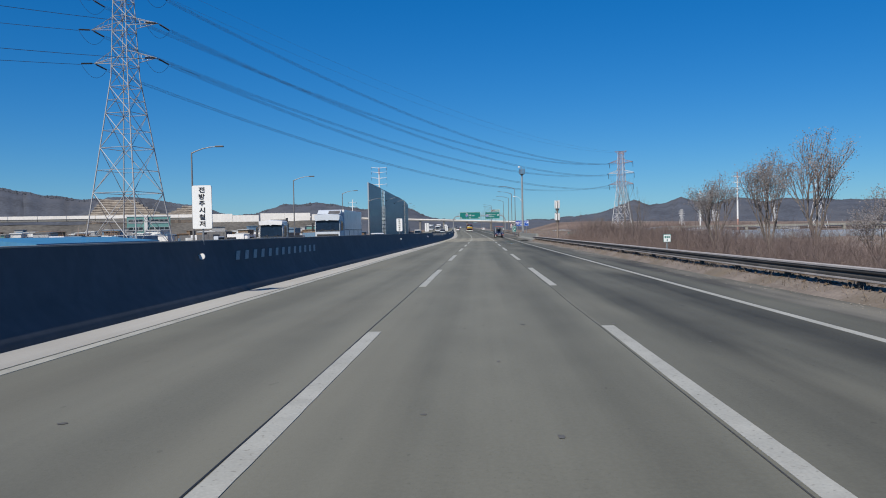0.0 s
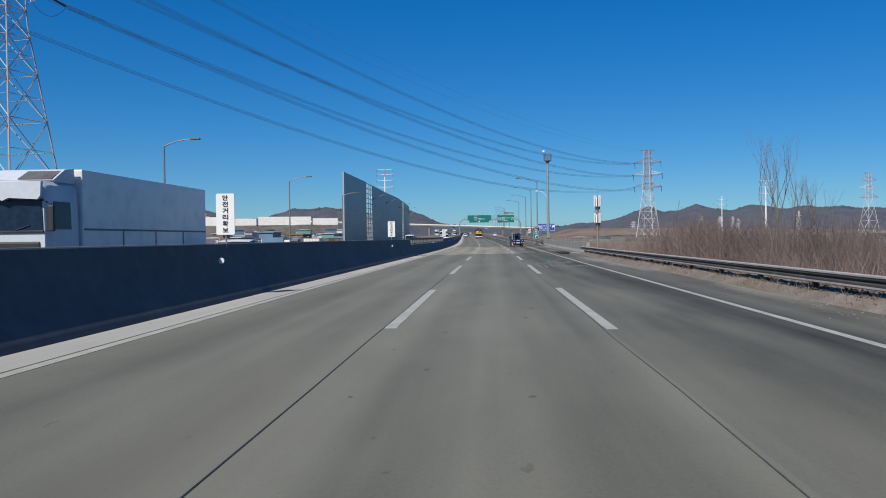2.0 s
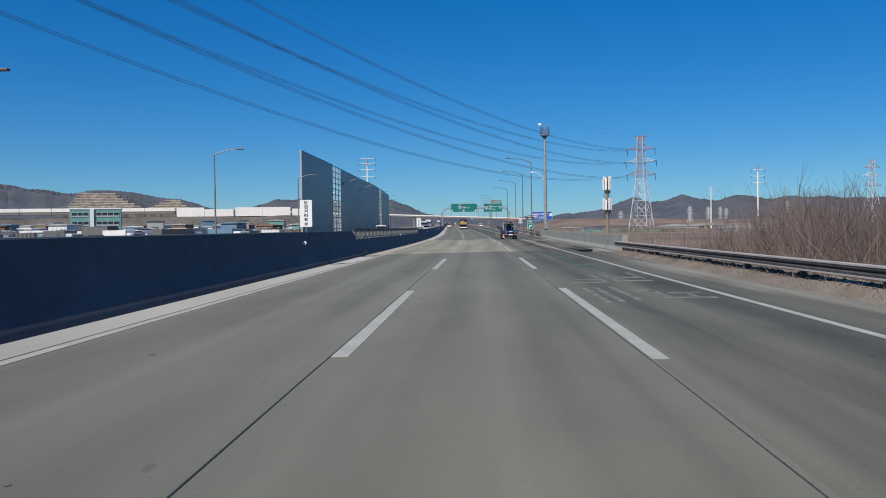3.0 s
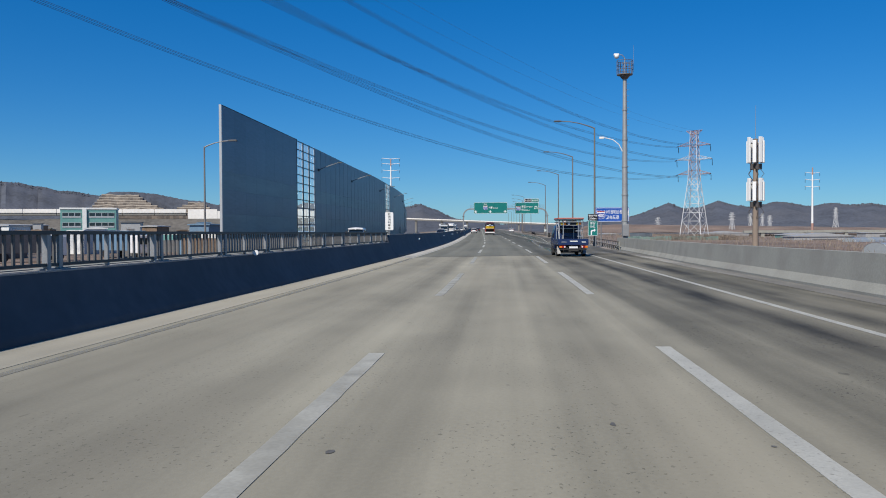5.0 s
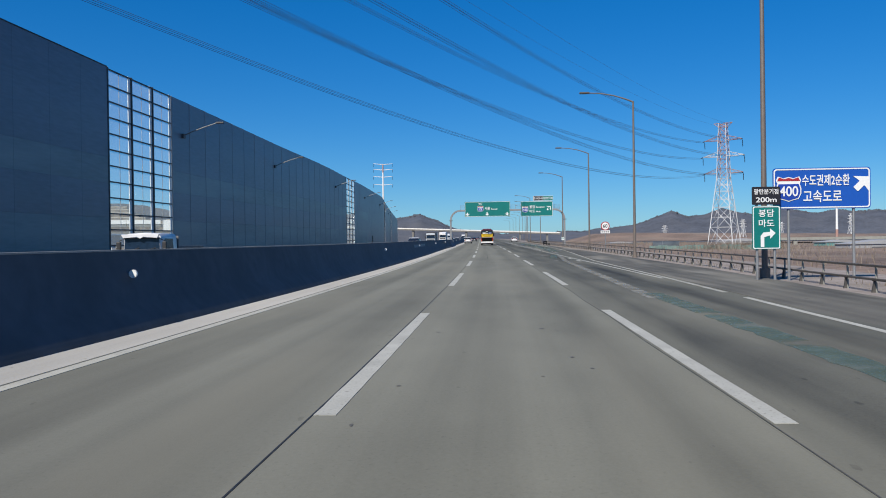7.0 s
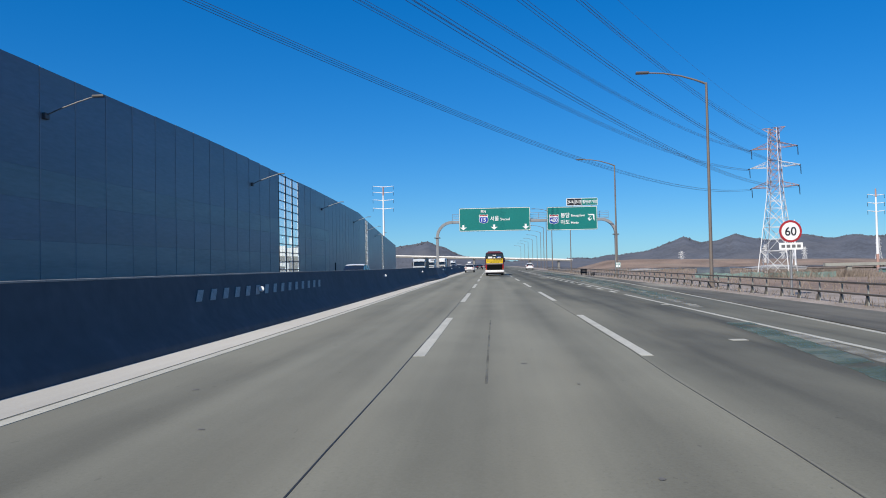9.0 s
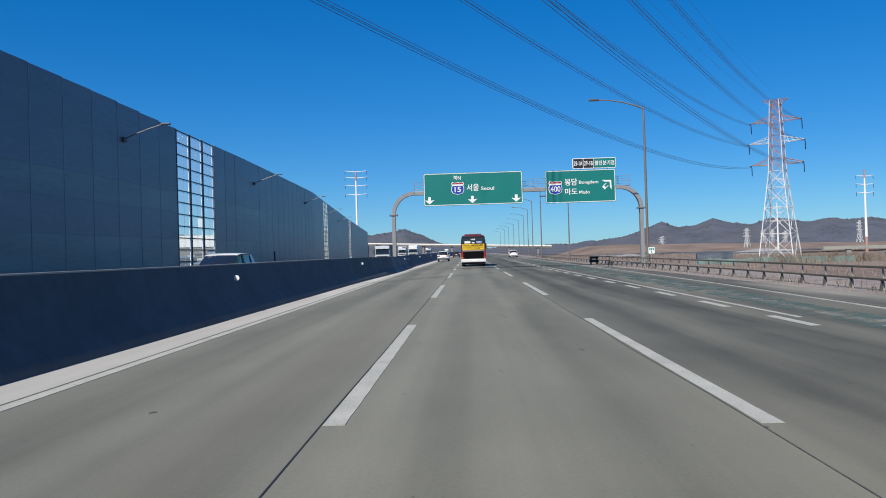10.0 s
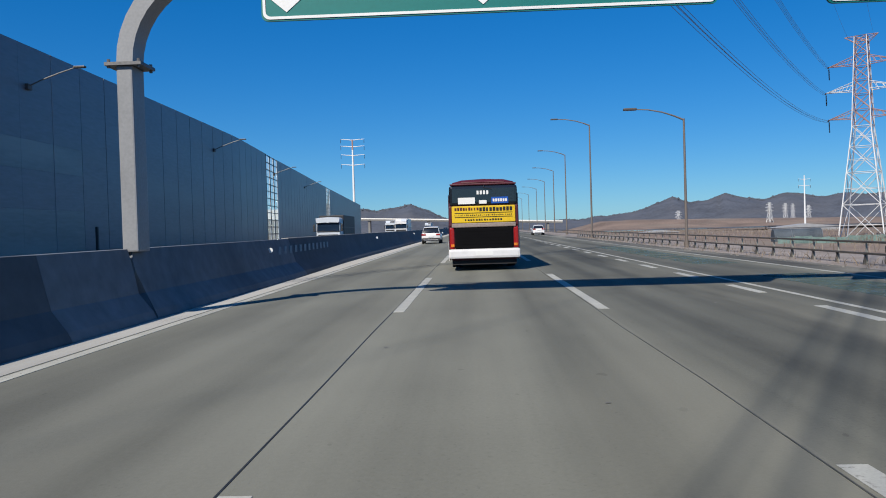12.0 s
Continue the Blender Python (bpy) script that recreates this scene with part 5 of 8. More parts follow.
# ---------------- lattice pylons and their cables ----------------
def pylon(x, y, z, height, base, waist, arms, half, turn, label, red_top=False, waist_at=0.62, detail=True, name="power_pylon", r=0.16, steel=None):
    """A four-legged lattice tower: legs, bracing, cross arms with insulators."""
    steel = steel or M_LATTICE
    t = thing(name, Matrix.Translation((x, y, z)) @ Matrix.Rotation(radians(turn), 4, "Z"), label, "power pylon", "power pylons")

    def width(h):
        q = h / height
        if q < waist_at:
            return base + (waist - base) * (q / waist_at)
        return waist + (waist * 0.62 - waist) * ((q - waist_at) / (1 - waist_at))

    def corner(i, h):
        w = width(h) / 2
        return Vector(((-1, 1, 1, -1)[i] * w, (-1, -1, 1, 1)[i] * w, h))

    levels = [0.0]
    while levels[-1] < height - 1:
        levels.append(min(height, levels[-1] + max(1.7, width(levels[-1]) * (0.95 if detail else 1.3))))
    split = waist_at * height
    for i in range(4):
        bm = bmesh.new()
        bm_tube(bm, corner(i, 0), corner(i, split), r, r * 0.75, 5)
        bm_tube(bm, corner(i, split), corner(i, height), r * 0.75, r * 0.55, 5)
        part("leg", bm, steel, t)
    for mat, lo, hi in ((steel, 0, split * 1.0), (M_LATTICE_RED if red_top else steel, split * 1.0, height + 1)):
        bm = bmesh.new()
        for a, c in zip(levels, levels[1:]):
            if not lo <= a < hi:
                continue
            for i in range(4):
                j = (i + 1) % 4
                bm_tube(bm, corner(i, a), corner(j, c), r * 0.5, n=4, caps=False)
                bm_tube(bm, corner(j, a), corner(i, c), r * 0.5, n=4, caps=False)
                bm_tube(bm, corner(i, c), corner(j, c), r * 0.45, n=4, caps=False)
                if detail and width(a) > 5:
                    m_lo, m_mid = (corner(i, a) + corner(j, a)) / 2, (corner(i, a) + corner(j, a) + corner(i, c) + corner(j, c)) / 4
                    bm_tube(bm, (corner(i, a) + corner(i, c)) / 2, m_mid, r * 0.35, n=4, caps=False)
                    bm_tube(bm, (corner(j, a) + corner(j, c)) / 2, m_mid, r * 0.35, n=4, caps=False)
        if len(bm.verts):
            tagged(part("bracing", bm, mat, t), "thin lattice bracing", kind="stuff")
        else:
            bm.free()
    ends = []
    for n, (h, reach) in enumerate(zip(arms, half)):
        for side in (-1, 1):
            bm = bmesh.new()
            w = width(h) / 2
            tip = Vector((side * reach, 0, h + 0.2))
            for d in (-1, 1):
                bm_tube(bm, (side * w, d * w, h), tip, r * 0.5, n=4, caps=False)
                bm_tube(bm, (side * w, d * w, h + 2.0), tip, r * 0.5, n=4, caps=False)
                for q in (0.25, 0.5, 0.75):
                    lo = Vector((side * w, d * w, h)).lerp(tip, q)
                    hi = Vector((side * w, d * w, h + 2.0)).lerp(tip, q - 0.12)
                    bm_tube(bm, lo, hi, r * 0.3, n=4, caps=False)
            part("cross_arm", bm, M_LATTICE_RED if red_top and n != 1 else steel, t)
            ends.append(tip)
    # the flat crown that carries the earth wires
    for side in (-1, 1):
        bm = bmesh.new()
        w = width(height) / 2
        tip = Vector((side * half[-1] * 0.5, 0, height + 0.2))
        for d in (-1, 1):
            bm_tube(bm, (side * w, d * w, height), tip, r * 0.45, n=4, caps=False)
            bm_tube(bm, (side * w, d * w, height - 1.6), tip, r * 0.45, n=4, caps=False)
            bm_tube(bm, (-w, d * w, height), (w, d * w, height), r * 0.45, n=4, caps=False)
        part("crown", bm, M_LATTICE_RED if red_top else steel, t)
    return t, [t.matrix_basis @ e for e in ends]


LINE_WAY = math.degrees(math.atan2(92 + 77, 528 - 174.5))
p1, e1 = pylon(-77.0, 174.5, -1.2, 61, 13.2, 4.2, (41.2, 48.6, 55.2), (8.0, 8.4, 8.0), -13, "tall grey galvanised lattice power pylon")
p2, e2 = pylon(90.8, 528, -3.5, 54.6, 11.2, 4.6, (33.4, 40.6, 47.4), (8.2, 8.8, 8.0), -LINE_WAY - 8, "grey and faded red lattice power pylon in a field", True, waist_at=0.56, r=0.2, steel=M_LATTICE_PALE)
e3 = pylon(-243, -180, -1.2, 61, 16, 4.6, (41.0, 48.2, 55.2), (9.0, 9.4, 8.9), -LINE_WAY, "distant grey lattice power pylon", detail=False)[1]


def cable(name, a, c, sag, r, label, group):
    bm = bmesh.new()
    n = 40
    pts = [a.lerp(c, i / n) - Vector((0, 0, 4 * sag * (i / n) * (1 - i / n))) for i in range(n + 1)]
    bm_path(bm, pts, r, 5)
    return tagged(part(name, bm, M_CABLE), label, "power cable", group)


def insulator(a, way):
    """A string of ribbed discs, turned as one piece."""
    bm = bmesh.new()
    way = way.normalized()
    side = way.orthogonal().normalized()
    other = way.cross(side)
    steps = [(0.0, 0.06), (0.6, 0.06)]
    for i in range(14):
        steps += [(0.61 + 0.2 * i, 0.2), (0.73 + 0.2 * i, 0.13), (0.75 + 0.2 * i, 0.06), (0.80 + 0.2 * i, 0.06)]
    rings = [[bm.verts.new(a + way * q + (side * math.cos(k * 0.8976) + other * math.sin(k * 0.8976)) * r) for k in range(7)] for q, r in steps]
    for lo, hi in zip(rings, rings[1:]):
        for k in range(7):
            bm.faces.new((lo[k], lo[(k + 1) % 7], hi[(k + 1) % 7], hi[k]))
    bm.faces.new(rings[0])
    bm.faces.new(rings[-1])
    bmesh.ops.recalc_face_normals(bm, faces=bm.faces)
    return tagged(part("insulator_string", bm, M_INSUL), "dark insulator string on a pylon arm", "insulator", "insulators")


for i in range(6):
    a, c = e1[i], e2[i]
    way = (c - a).normalized()
    for d, lift in ((-0.24, 0.2), (0.24, 0.2), (-0.24, -0.25), (0.24, -0.25)):
        off = Vector((way.y, -way.x, 0)) * d + Vector((0, 0, lift))
        cable("power_cable", a + off + way * 3.5 - Vector((0, 0, 0.8)), c + off - way * 3.5 - Vector((0, 0, 0.8)), (12.2, 11.8, 11.0, 12.1, 10.5, 12.5)[i], 0.027, "dark sagging power cable between two pylons", "power cables")
    insulator(a, way * 3.4 - Vector((0, 0, 0.8)))
    insulator(c, -way * 3.4 - Vector((0, 0, 0.8)))
    insulator(c, Vector((0.1, 0, -3.4)))
    w2 = (e3[i] - a).normalized()
    insulator(a, w2 * 3.4 - Vector((0, 0, 0.6)))
    cable("power_cable", a + w2 * 3.5 - Vector((0, 0, 0.8)), e3[i], 13, 0.05, "dark sagging power cable between two pylons", "power cables")
    # the loose loop that carries the current past the arm
    bm = bmesh.new()
    pa, pc = a + w2 * 3.4 - Vector((0, 0, 0.6)), a + way * 3.4 - Vector((0, 0, 0.8))
    bm_path(bm, [pa.lerp(pc, q) - Vector((0, 0, 3.0 * 4 * q * (1 - q) * 0.8)) for q in [k / 10 for k in range(11)]], 0.035, 5)
    tagged(part("jumper_loop", bm, M_CABLE), "dark jumper loop under a pylon arm", "power cable", "jumper loops")
for dx in (-3.0, 3.0):
    cable("earth_wire", p1.matrix_basis @ Vector((dx, 0, 61)), p2.matrix_basis @ Vector((dx, 0, 54.0)), 9, 0.02, "thin earth wire above the power cables", "power cables")

pylon(208, 511, -3.5, 38, 9, 2.6, (24.5, 29.5, 34.0), (6.5, 6.5, 5.5), 20, "pale lattice power pylon in the fields", True, detail=False, r=0.13, steel=M_LATTICE_PALE)
for x, y, h, b in ((330, 1350, 34, 8), (400, 1500, 36, 8), (425, 1480, 32, 8), (480, 1700, 40, 9), (505, 1420, 42, 9), (250, 1500, 30, 7)):
    pylon(x, y, -3, h, b, 3.2, (h * 0.68, h * 0.8, h * 0.9), (8, 8, 7), 35, "far pale lattice power pylon before the hills", detail=False, r=0.24, steel=M_LATTICE_PALE)


def tube_pole(x, y, z, top, arms, half, label, red=False):
    t = thing("power_pole", Matrix.Translation((x, y, z)) @ Matrix.Rotation(radians(12), 4, "Z"), label, "power pole", "steel power poles")
    h = top - z
    bm = bmesh.new()
    bm_tube(bm, (0, 0, -1), (0, 0, h), 1.15, 0.5, 12)
    part("shaft", bm, M_SIGN_WHITE, t, smooth=True)
    if red:
        for q0, q1 in ((0.0, 0.2), (0.9, 1.003)):
            bm = bmesh.new()
            bm_tube(bm, (0, 0, h * q0), (0, 0, h * q1), 1.19 - 0.65 * q0, 1.19 - 0.65 * q1, 12)
            part("red_band", bm, M_LATTICE_RED, t, "faded red band")
    for a in arms:
        bm = bmesh.new()
        for sd in (-1, 1):
            bm_tube(bm, (0, 0, h * a), (sd * half, 0, h * a + 0.8), 0.38, 0.18, 6)
        part("cross_arm", bm, M_SIGN_WHITE, t)
        for sd in (-1, 1):
            bm = bmesh.new()
            bm_tube(bm, (sd * half, 0, h * a + 0.7), (sd * half, 0, h * a - 2.2), 0.18, n=6)
            part("insulator", bm, M_INSUL, t)


tube_pole(-111.5, 895, 3, 73.5, (0.74, 0.84, 0.93, 1.0), 8.5, "tall white steel power pole with four cross arms", True)
tube_pole(272.8, 876, -3, 59.2, (0.72, 0.82, 0.92), 7.0, "white and red steel power pole in the fields", True)
tube_pole(323.7, 1214, -3, 55.5, (0.8, 0.92), 7.0, "white steel power pole in the fields")
tube_pole(-190, 1200, 0, 52, (0.8, 0.92), 6.0, "white steel power pole behind the yards")

# ---------------- hills ----------------
RIDGE = interp([(-75, 2.2), (-50, 3.4), (-40, 3.0), (-34, 3.5), (-31.5, 3.3), (-28, 2.75), (-26, 2.6), (-20.5, 2.2), (-17.5, 1.5), (-16, 1.6), (-14, 2.15), (-11.6, 2.3), (-9.5, 2.0), (-8.3, 1.8), (-6.0, 2.1), (-5.0, 1.75), (-3.6, 1.1), (-2, 0.95), (-0.5, 0.7), (2, 0.75), (4, 0.8), (6.5, 0.95), (8.5, 1.2), (9.6, 1.6), (10.8, 2.05), (11.9, 1.66), (13, 1.85), (14.0, 2.08), (15.1, 1.85), (16.2, 1.66), (17.4, 2.08), (18.3, 1.85), (19.3, 1.75), (21, 1.82), (24, 1.7), (28, 1.5), (33, 1.8), (40, 1.5), (60, 1.8), (75, 1.2)])
bm = bmesh.new()
rows = []
R0 = 3500.0


def ridge_height(az):
    return math.tan(radians(RIDGE(az))) * R0 + 9 * noise.noise((az * 0.9, 0, 3)) + 4 * noise.noise((az * 4, 0, 5)) + 2.4 * noise.noise((az * 14, 0, 7))


for i in range(0, 601):
    az = -75 + 150 * i / 600
    h = ridge_height(az) - 2
    row = []
    for k, (q, hh) in enumerate(((-0.2, -0.02), (-0.13, 0.35), (-0.07, 0.72), (0.0, 1.0), (0.12, 0.6), (0.25, -0.05))):
        wob = 0.006 * noise.noise((az * 0.9, k * 3.1, 1)) if 0 < k < 5 else 0
        rr = R0 * (1 + q + wob)
        row.append(bm.verts.new((rr * math.sin(radians(az)), 60 + rr * math.cos(radians(az)), h * hh * (1 + (0.12 * noise.noise((az * 3.3, k, 9)) if 0 < k < 3 else 0)))))
    rows.append(row)
for a, c in zip(rows, rows[1:]):
    for k in range(5):
        bm.faces.new((a[k], c[k], c[k + 1], a[k + 1]))
bmesh.ops.recalc_face_normals(bm, faces=bm.faces)
structure("hills", bm, M_HILL, "low wooded hills on the horizon, haze tint in their colour", "hills", True)


def woods(name, count, spot, size, mat, label, seed):
    """Many small ragged crowns on a far hillside."""
    rnd = random.Random(seed)
    verts, faces = [], []
    for i in range(count):
        x, y, z = spot(rnd)
        h, w, a = size * rnd.uniform(0.6, 1.4), size * rnd.uniform(0.35, 0.7), rnd.uniform(0, 6.3)
        n = len(verts)
        for k in range(5):
            q = w * rnd.uniform(0.7, 1.2)
            verts.append((x + q * math.cos(a + 1.257 * k), y + q * math.sin(a + 1.257 * k), z + h * rnd.uniform(0.3, 0.75)))
        verts += [(x + rnd.uniform(-1, 1) * w * 0.4, y, z + h), (x, y, z - 3)]
        for k in range(5):
            faces += [(n + k, n + (k + 1) % 5, n + 5), (n + (k + 1) % 5, n + k, n + 6)]
    me = bpy.data.meshes.new(name)
    me.from_pydata(verts, [], faces)
    me.materials.append(mat)
    me.shade_smooth()
    return tagged(new(name, me), label, "woods", "", "stuff")


def hill_spot(rnd):
    az, q = rnd.uniform(-38, 42), 1 - 0.10 * rnd.random()
    rr = R0 * (1 - 0.2 * (1 - q))
    return rr * math.sin(radians(az)), 60 + rr * math.cos(radians(az)), (ridge_height(az) - 2) * float(np.interp(q, (0, 0.3, 0.65, 1), (0.05, 0.35, 0.72, 1.0))) - 2


def spur_spot(rnd):
    az, d = rnd.uniform(-30, -17.4), rnd.uniform(-40, 6)
    return (1720 + d) * math.sin(radians(az)), 60 + (1720 + d) * math.cos(radians(az)), math.tan(radians(SPUR(az))) * 1720 * float(np.interp(d, (-50, -22, 0), (0.42, 0.8, 1.0))) - 3


SPUR = interp([(-30.5, 0.6), (-28.6, 1.5), (-27.0, 1.9), (-26.6, 2.5), (-25.9, 2.82), (-24.6, 2.84), (-23.2, 2.72), (-22.2, 2.52), (-21.2, 2.32), (-20.2, 2.26), (-19.2, 1.95), (-18.2, 1.5), (-17.0, 0.7)])
woods("bare_woods", 12000, hill_spot, 3.6, M_WOODS, "bare woods on the far hills, haze tint in their colour", 51)
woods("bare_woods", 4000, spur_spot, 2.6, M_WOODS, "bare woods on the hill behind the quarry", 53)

# a spur with a quarry before the hills
bm = bmesh.new()
rows = []
for i in range(121):
    az = -30.5 + 13.5 * i / 120
    top = math.tan(radians(SPUR(az))) * 1720 + 1.5 * noise.noise((az * 9, 0, 2)) + 1.0 * noise.noise((az * 25, 0, 8))
    rows.append([bm.verts.new(((1720 + d) * math.sin(radians(az)), 60 + (1720 + d) * math.cos(radians(az)), top * q)) for d, q in ((-90, -0.05), (-50, 0.42), (-22, 0.8), (0, 1.0), (60, 0.6), (160, -0.05))])
for a, c in zip(rows, rows[1:]):
    for k in range(5):
        bm.faces.new((a[k], c[k], c[k + 1], a[k + 1]))
bmesh.ops.recalc_face_normals(bm, faces=bm.faces)
structure("hill_spur", bm, M_HILL, "dark wooded hill behind a quarry", "hill", True)
# its cut faces: ledges stepped back one above the other
quarry = thing("quarry", Matrix.Identity(4), "pale terraced quarry cut into a wooded hill", "quarry", kind="structure")
for steps, el0, el1, left_az, right_az, seed in ((8, 1.35, 2.66, interp([(0, -27.3), (1, -26.25)]), interp([(0, -21.9), (0.55, -23.6), (1, -24.4)]), 3), (6, 1.3, 2.2, interp([(0, -22.9), (1, -20.85)]), interp([(0, -19.3), (1, -20.35)]), 9)):
    for k in range(steps):
        q0, q1 = k / steps, (k + 1) / steps
        a0_, a1_ = left_az(q0), right_az(q0)
        dist = 1632 + 8 * k
        z0, z1 = math.tan(radians(el0 + (el1 - el0) * q0)) * dist, math.tan(radians(el0 + (el1 - el0) * q1)) * dist
        for lo, hi, back, mat, name in ((z0 - 1 if k else -5, z0 + (z1 - z0) * 0.62, 0.0, M_QUARRY_FACE, "cut_face"), (z0 + (z1 - z0) * 0.62 + 0.01, z1, 3.0, M_QUARRY, "ledge")):
            bm = bmesh.new()
            n = 18
            front = []
            for i in range(n + 1):
                az = a0_ + (a1_ - a0_) * i / n
                w = dist + back + 5 * noise.noise((az * 2.2, k * 1.7, seed))
                lift = 1.6 * noise.noise((az * 1.4, k, seed + 4)) + 0.8 * noise.noise((az * 5, k, seed))
                front.append((w, az, lift))
            cols = [[bm.verts.new((r_ * math.sin(radians(az)), 60 + r_ * math.cos(radians(az)), z + lift)) for r_, z in ((w, lo), (w + 2, hi), (w + 70, hi), (w + 70, lo))] for w, az, lift in front]
            for a, c in zip(cols, cols[1:]):
                for j_ in range(4):
                    bm.faces.new((a[j_], c[j_], c[(j_ + 1) % 4], a[(j_ + 1) % 4]))
            bm.faces.new(cols[0])
            bm.faces.new(cols[-1][::-1])
            bmesh.ops.recalc_face_normals(bm, faces=bm.faces)
            part(name, bm, mat, quarry)

# ---------------- overpass and viaduct ----------------
over = thing("overpass", Matrix.Identity(4), "pale concrete road overpass far ahead", "overpass", kind="structure")
y0 = 1480.0
deck_top = lambda x: 20.5 - 0.042 * (x - 25)
for name, lo, hi, ya, yb, mat in (("deck", -3.6, -1.5, y0 - 7, y0 + 7, M_DARKCONC), ("parapet", -1.6, 0.0, y0 - 7.4, y0 - 7.05, M_VIADUCT)):
    bm = bmesh.new()
    bm_extrude(bm, [(-380, deck_top(-380) + lo), (82, deck_top(82) + lo), (82, deck_top(82) + hi), (-380, deck_top(-380) + hi)], 1, ya, yb)
    bmesh.ops.recalc_face_normals(bm, faces=bm.faces)
    part(name, bm, mat, over)
for i in range(11):
    x = -370 + 43 * i
    bm = bmesh.new()
    bm_box(bm, (x, y0 - 5, -4), (x + 3, y0 + 5, deck_top(x) - 3.7))
    part("pier", bm, M_DARKCONC, over)
# the brown bank that carries the road on from the bridge
bm = bmesh.new()
rows = [[bm.verts.new((75 + 14 * i, 1430 + dy + 12 * noise.noise((i * 0.3, dy, 2)), z * max(0.0, 1 - abs(i - 8) / 60) * min(1.0, i / 4) + 0.8 * noise.noise((i * 0.8, dy, 5)))) for dy, z in ((-160, 2), (-60, 8), (-20, 13), (20, 15.5), (120, 14), (300, 2))] for i in range(56)]
for a, c in zip(rows, rows[1:]):
    for k in range(5):
        bm.faces.new((a[k], c[k], c[k + 1], a[k + 1]))
bmesh.ops.recalc_face_normals(bm, faces=bm.faces)
structure("far_bank", bm, M_FIELD, "long brown grassy bank before the hills", "bank", True)
via = thing("viaduct", Matrix.Identity(4), "long pale viaduct beyond the yards", "viaduct", kind="structure")
a0, a1 = Vector((-640, 690, 0)), Vector((-150, 830, 0))
d = (a1 - a0).normalized()
mv = Matrix.Translation(a0) @ Matrix.Rotation(math.atan2(d.y, d.x), 4, "Z")
L = (a1 - a0).length
for i in range(20):
    tall = i >= 15
    for name, lo, hi, y0_, y1_, mat in (("deck", 18.4, 20.5, -6, 6, M_DARKCONC), ("parapet", (15.5 if tall else 20.5), 23.6 - (0.0 if not tall else 1.6 * (i % 3 == 1)), -6.5, -6.2, M_VIADUCT)):
        bm = bmesh.new()
        bm_box(bm, (L * i / 20 + (0.2 if not tall else 1.5 * (i % 2)), y0_, lo), (L * (i + 1) / 20 - 0.2, y1_, hi), mv)
        part(name, bm, mat, via)
bm = bmesh.new()
rows = [[bm.verts.new(mv @ Vector((L * i / 60, 8 + dy, (2.5 * noise.noise((i * 0.22, dy, 0)) if z > 0 else 0) + z))) for dy, z in ((-60, -3), (-44, 3.5), (-28, 9.5), (-16, 15.2), (0, 15.6), (40, -3))] for i in range(61)]
for a, c in zip(rows, rows[1:]):
    for k in range(4):
        bm.faces.new((a[k], c[k], c[k + 1], a[k + 1]))
bmesh.ops.recalc_face_normals(bm, faces=bm.faces)
structure("bank", bm, M_BANK, "grey-brown scrubby bank under the viaduct", "bank", True)

# ---------------- vehicles ----------------
M_WHITE_CAR = material("white_car_paint", (0.686, 0.686, 0.686), 0.25, vary=0.03, scale=1, fine=10)
M_BLACK_CAR = material("black_car_paint", (0.0146, 0.0153, 0.0175), 0.25, vary=0.1)
M_GREY_CAR = material("grey_car_paint", (0.182, 0.19, 0.204), 0.3, 0.3, vary=0.05)
M_BLUE_TRUCK = material("dark_blue_truck_paint", (0.014, 0.030, 0.095), 0.22, vary=0.12, scale=2, fine=20, dirt=((0.022, 0.036, 0.08), 0.5, 1.5), spec=0.5)
M_MAROON = material("maroon_bus_paint", (0.0766, 0.0117, 0.0197), 0.45, vary=0.1, scale=1, fine=10)
M_BUS_WHITE = material("white_bus_paint", (0.669, 0.669, 0.678), 0.3, vary=0.04, dirt=((0.44, 0.44, 0.44), 0.5, 1.5))
M_YELLOW = material("yellow_advert_sheet", (0.66, 0.44, 0.0088), 0.5, vary=0.05)
M_GLASS = material("dark_vehicle_glass", (0.012, 0.015, 0.02), 0.12, vary=0.05, spec=0.8)
M_CAB_GLASS = material("blue_dark_cab_glass", (0.008, 0.012, 0.026), 0.12, vary=0.1, spec=0.4)
M_RED_LIGHT = material("red_lamp_lens", (0.292, 0.0131, 0.0131), 0.2, vary=0.05)
M_AMBER = material("amber_lamp_lens", (0.66, 0.194, 0.0176), 0.2, vary=0.05)
M_LENS = material("clear_lamp_lens", (0.616, 0.616, 0.634), 0.15, vary=0.05)
M_TYRE = material("black_tyre_rubber", (0.018, 0.018, 0.019), 0.8, vary=0.2, fine=40)
M_RIM = material("silver_wheel_rim", (0.402, 0.402, 0.409), 0.35, 0.7, vary=0.08)
M_PLASTIC = material("black_bumper_plastic", (0.0219, 0.0219, 0.0234), 0.55, vary=0.12)
M_BLACK = material("matt_black_recess_and_seam", (0.004, 0.004, 0.005), 0.9, vary=0.1, spec=0.1)
M_ORANGE = material("orange_red_board", (0.634, 0.088, 0.0264), 0.5, vary=0.06)
M_TUBE = material("zinc_plated_tube", (0.423, 0.431, 0.438), 0.4, 0.5, vary=0.1)
M_CARGO = material("pale_blue_grey_truck_body", (0.484, 0.528, 0.581), 0.45, vary=0.06, scale=1, fine=8)


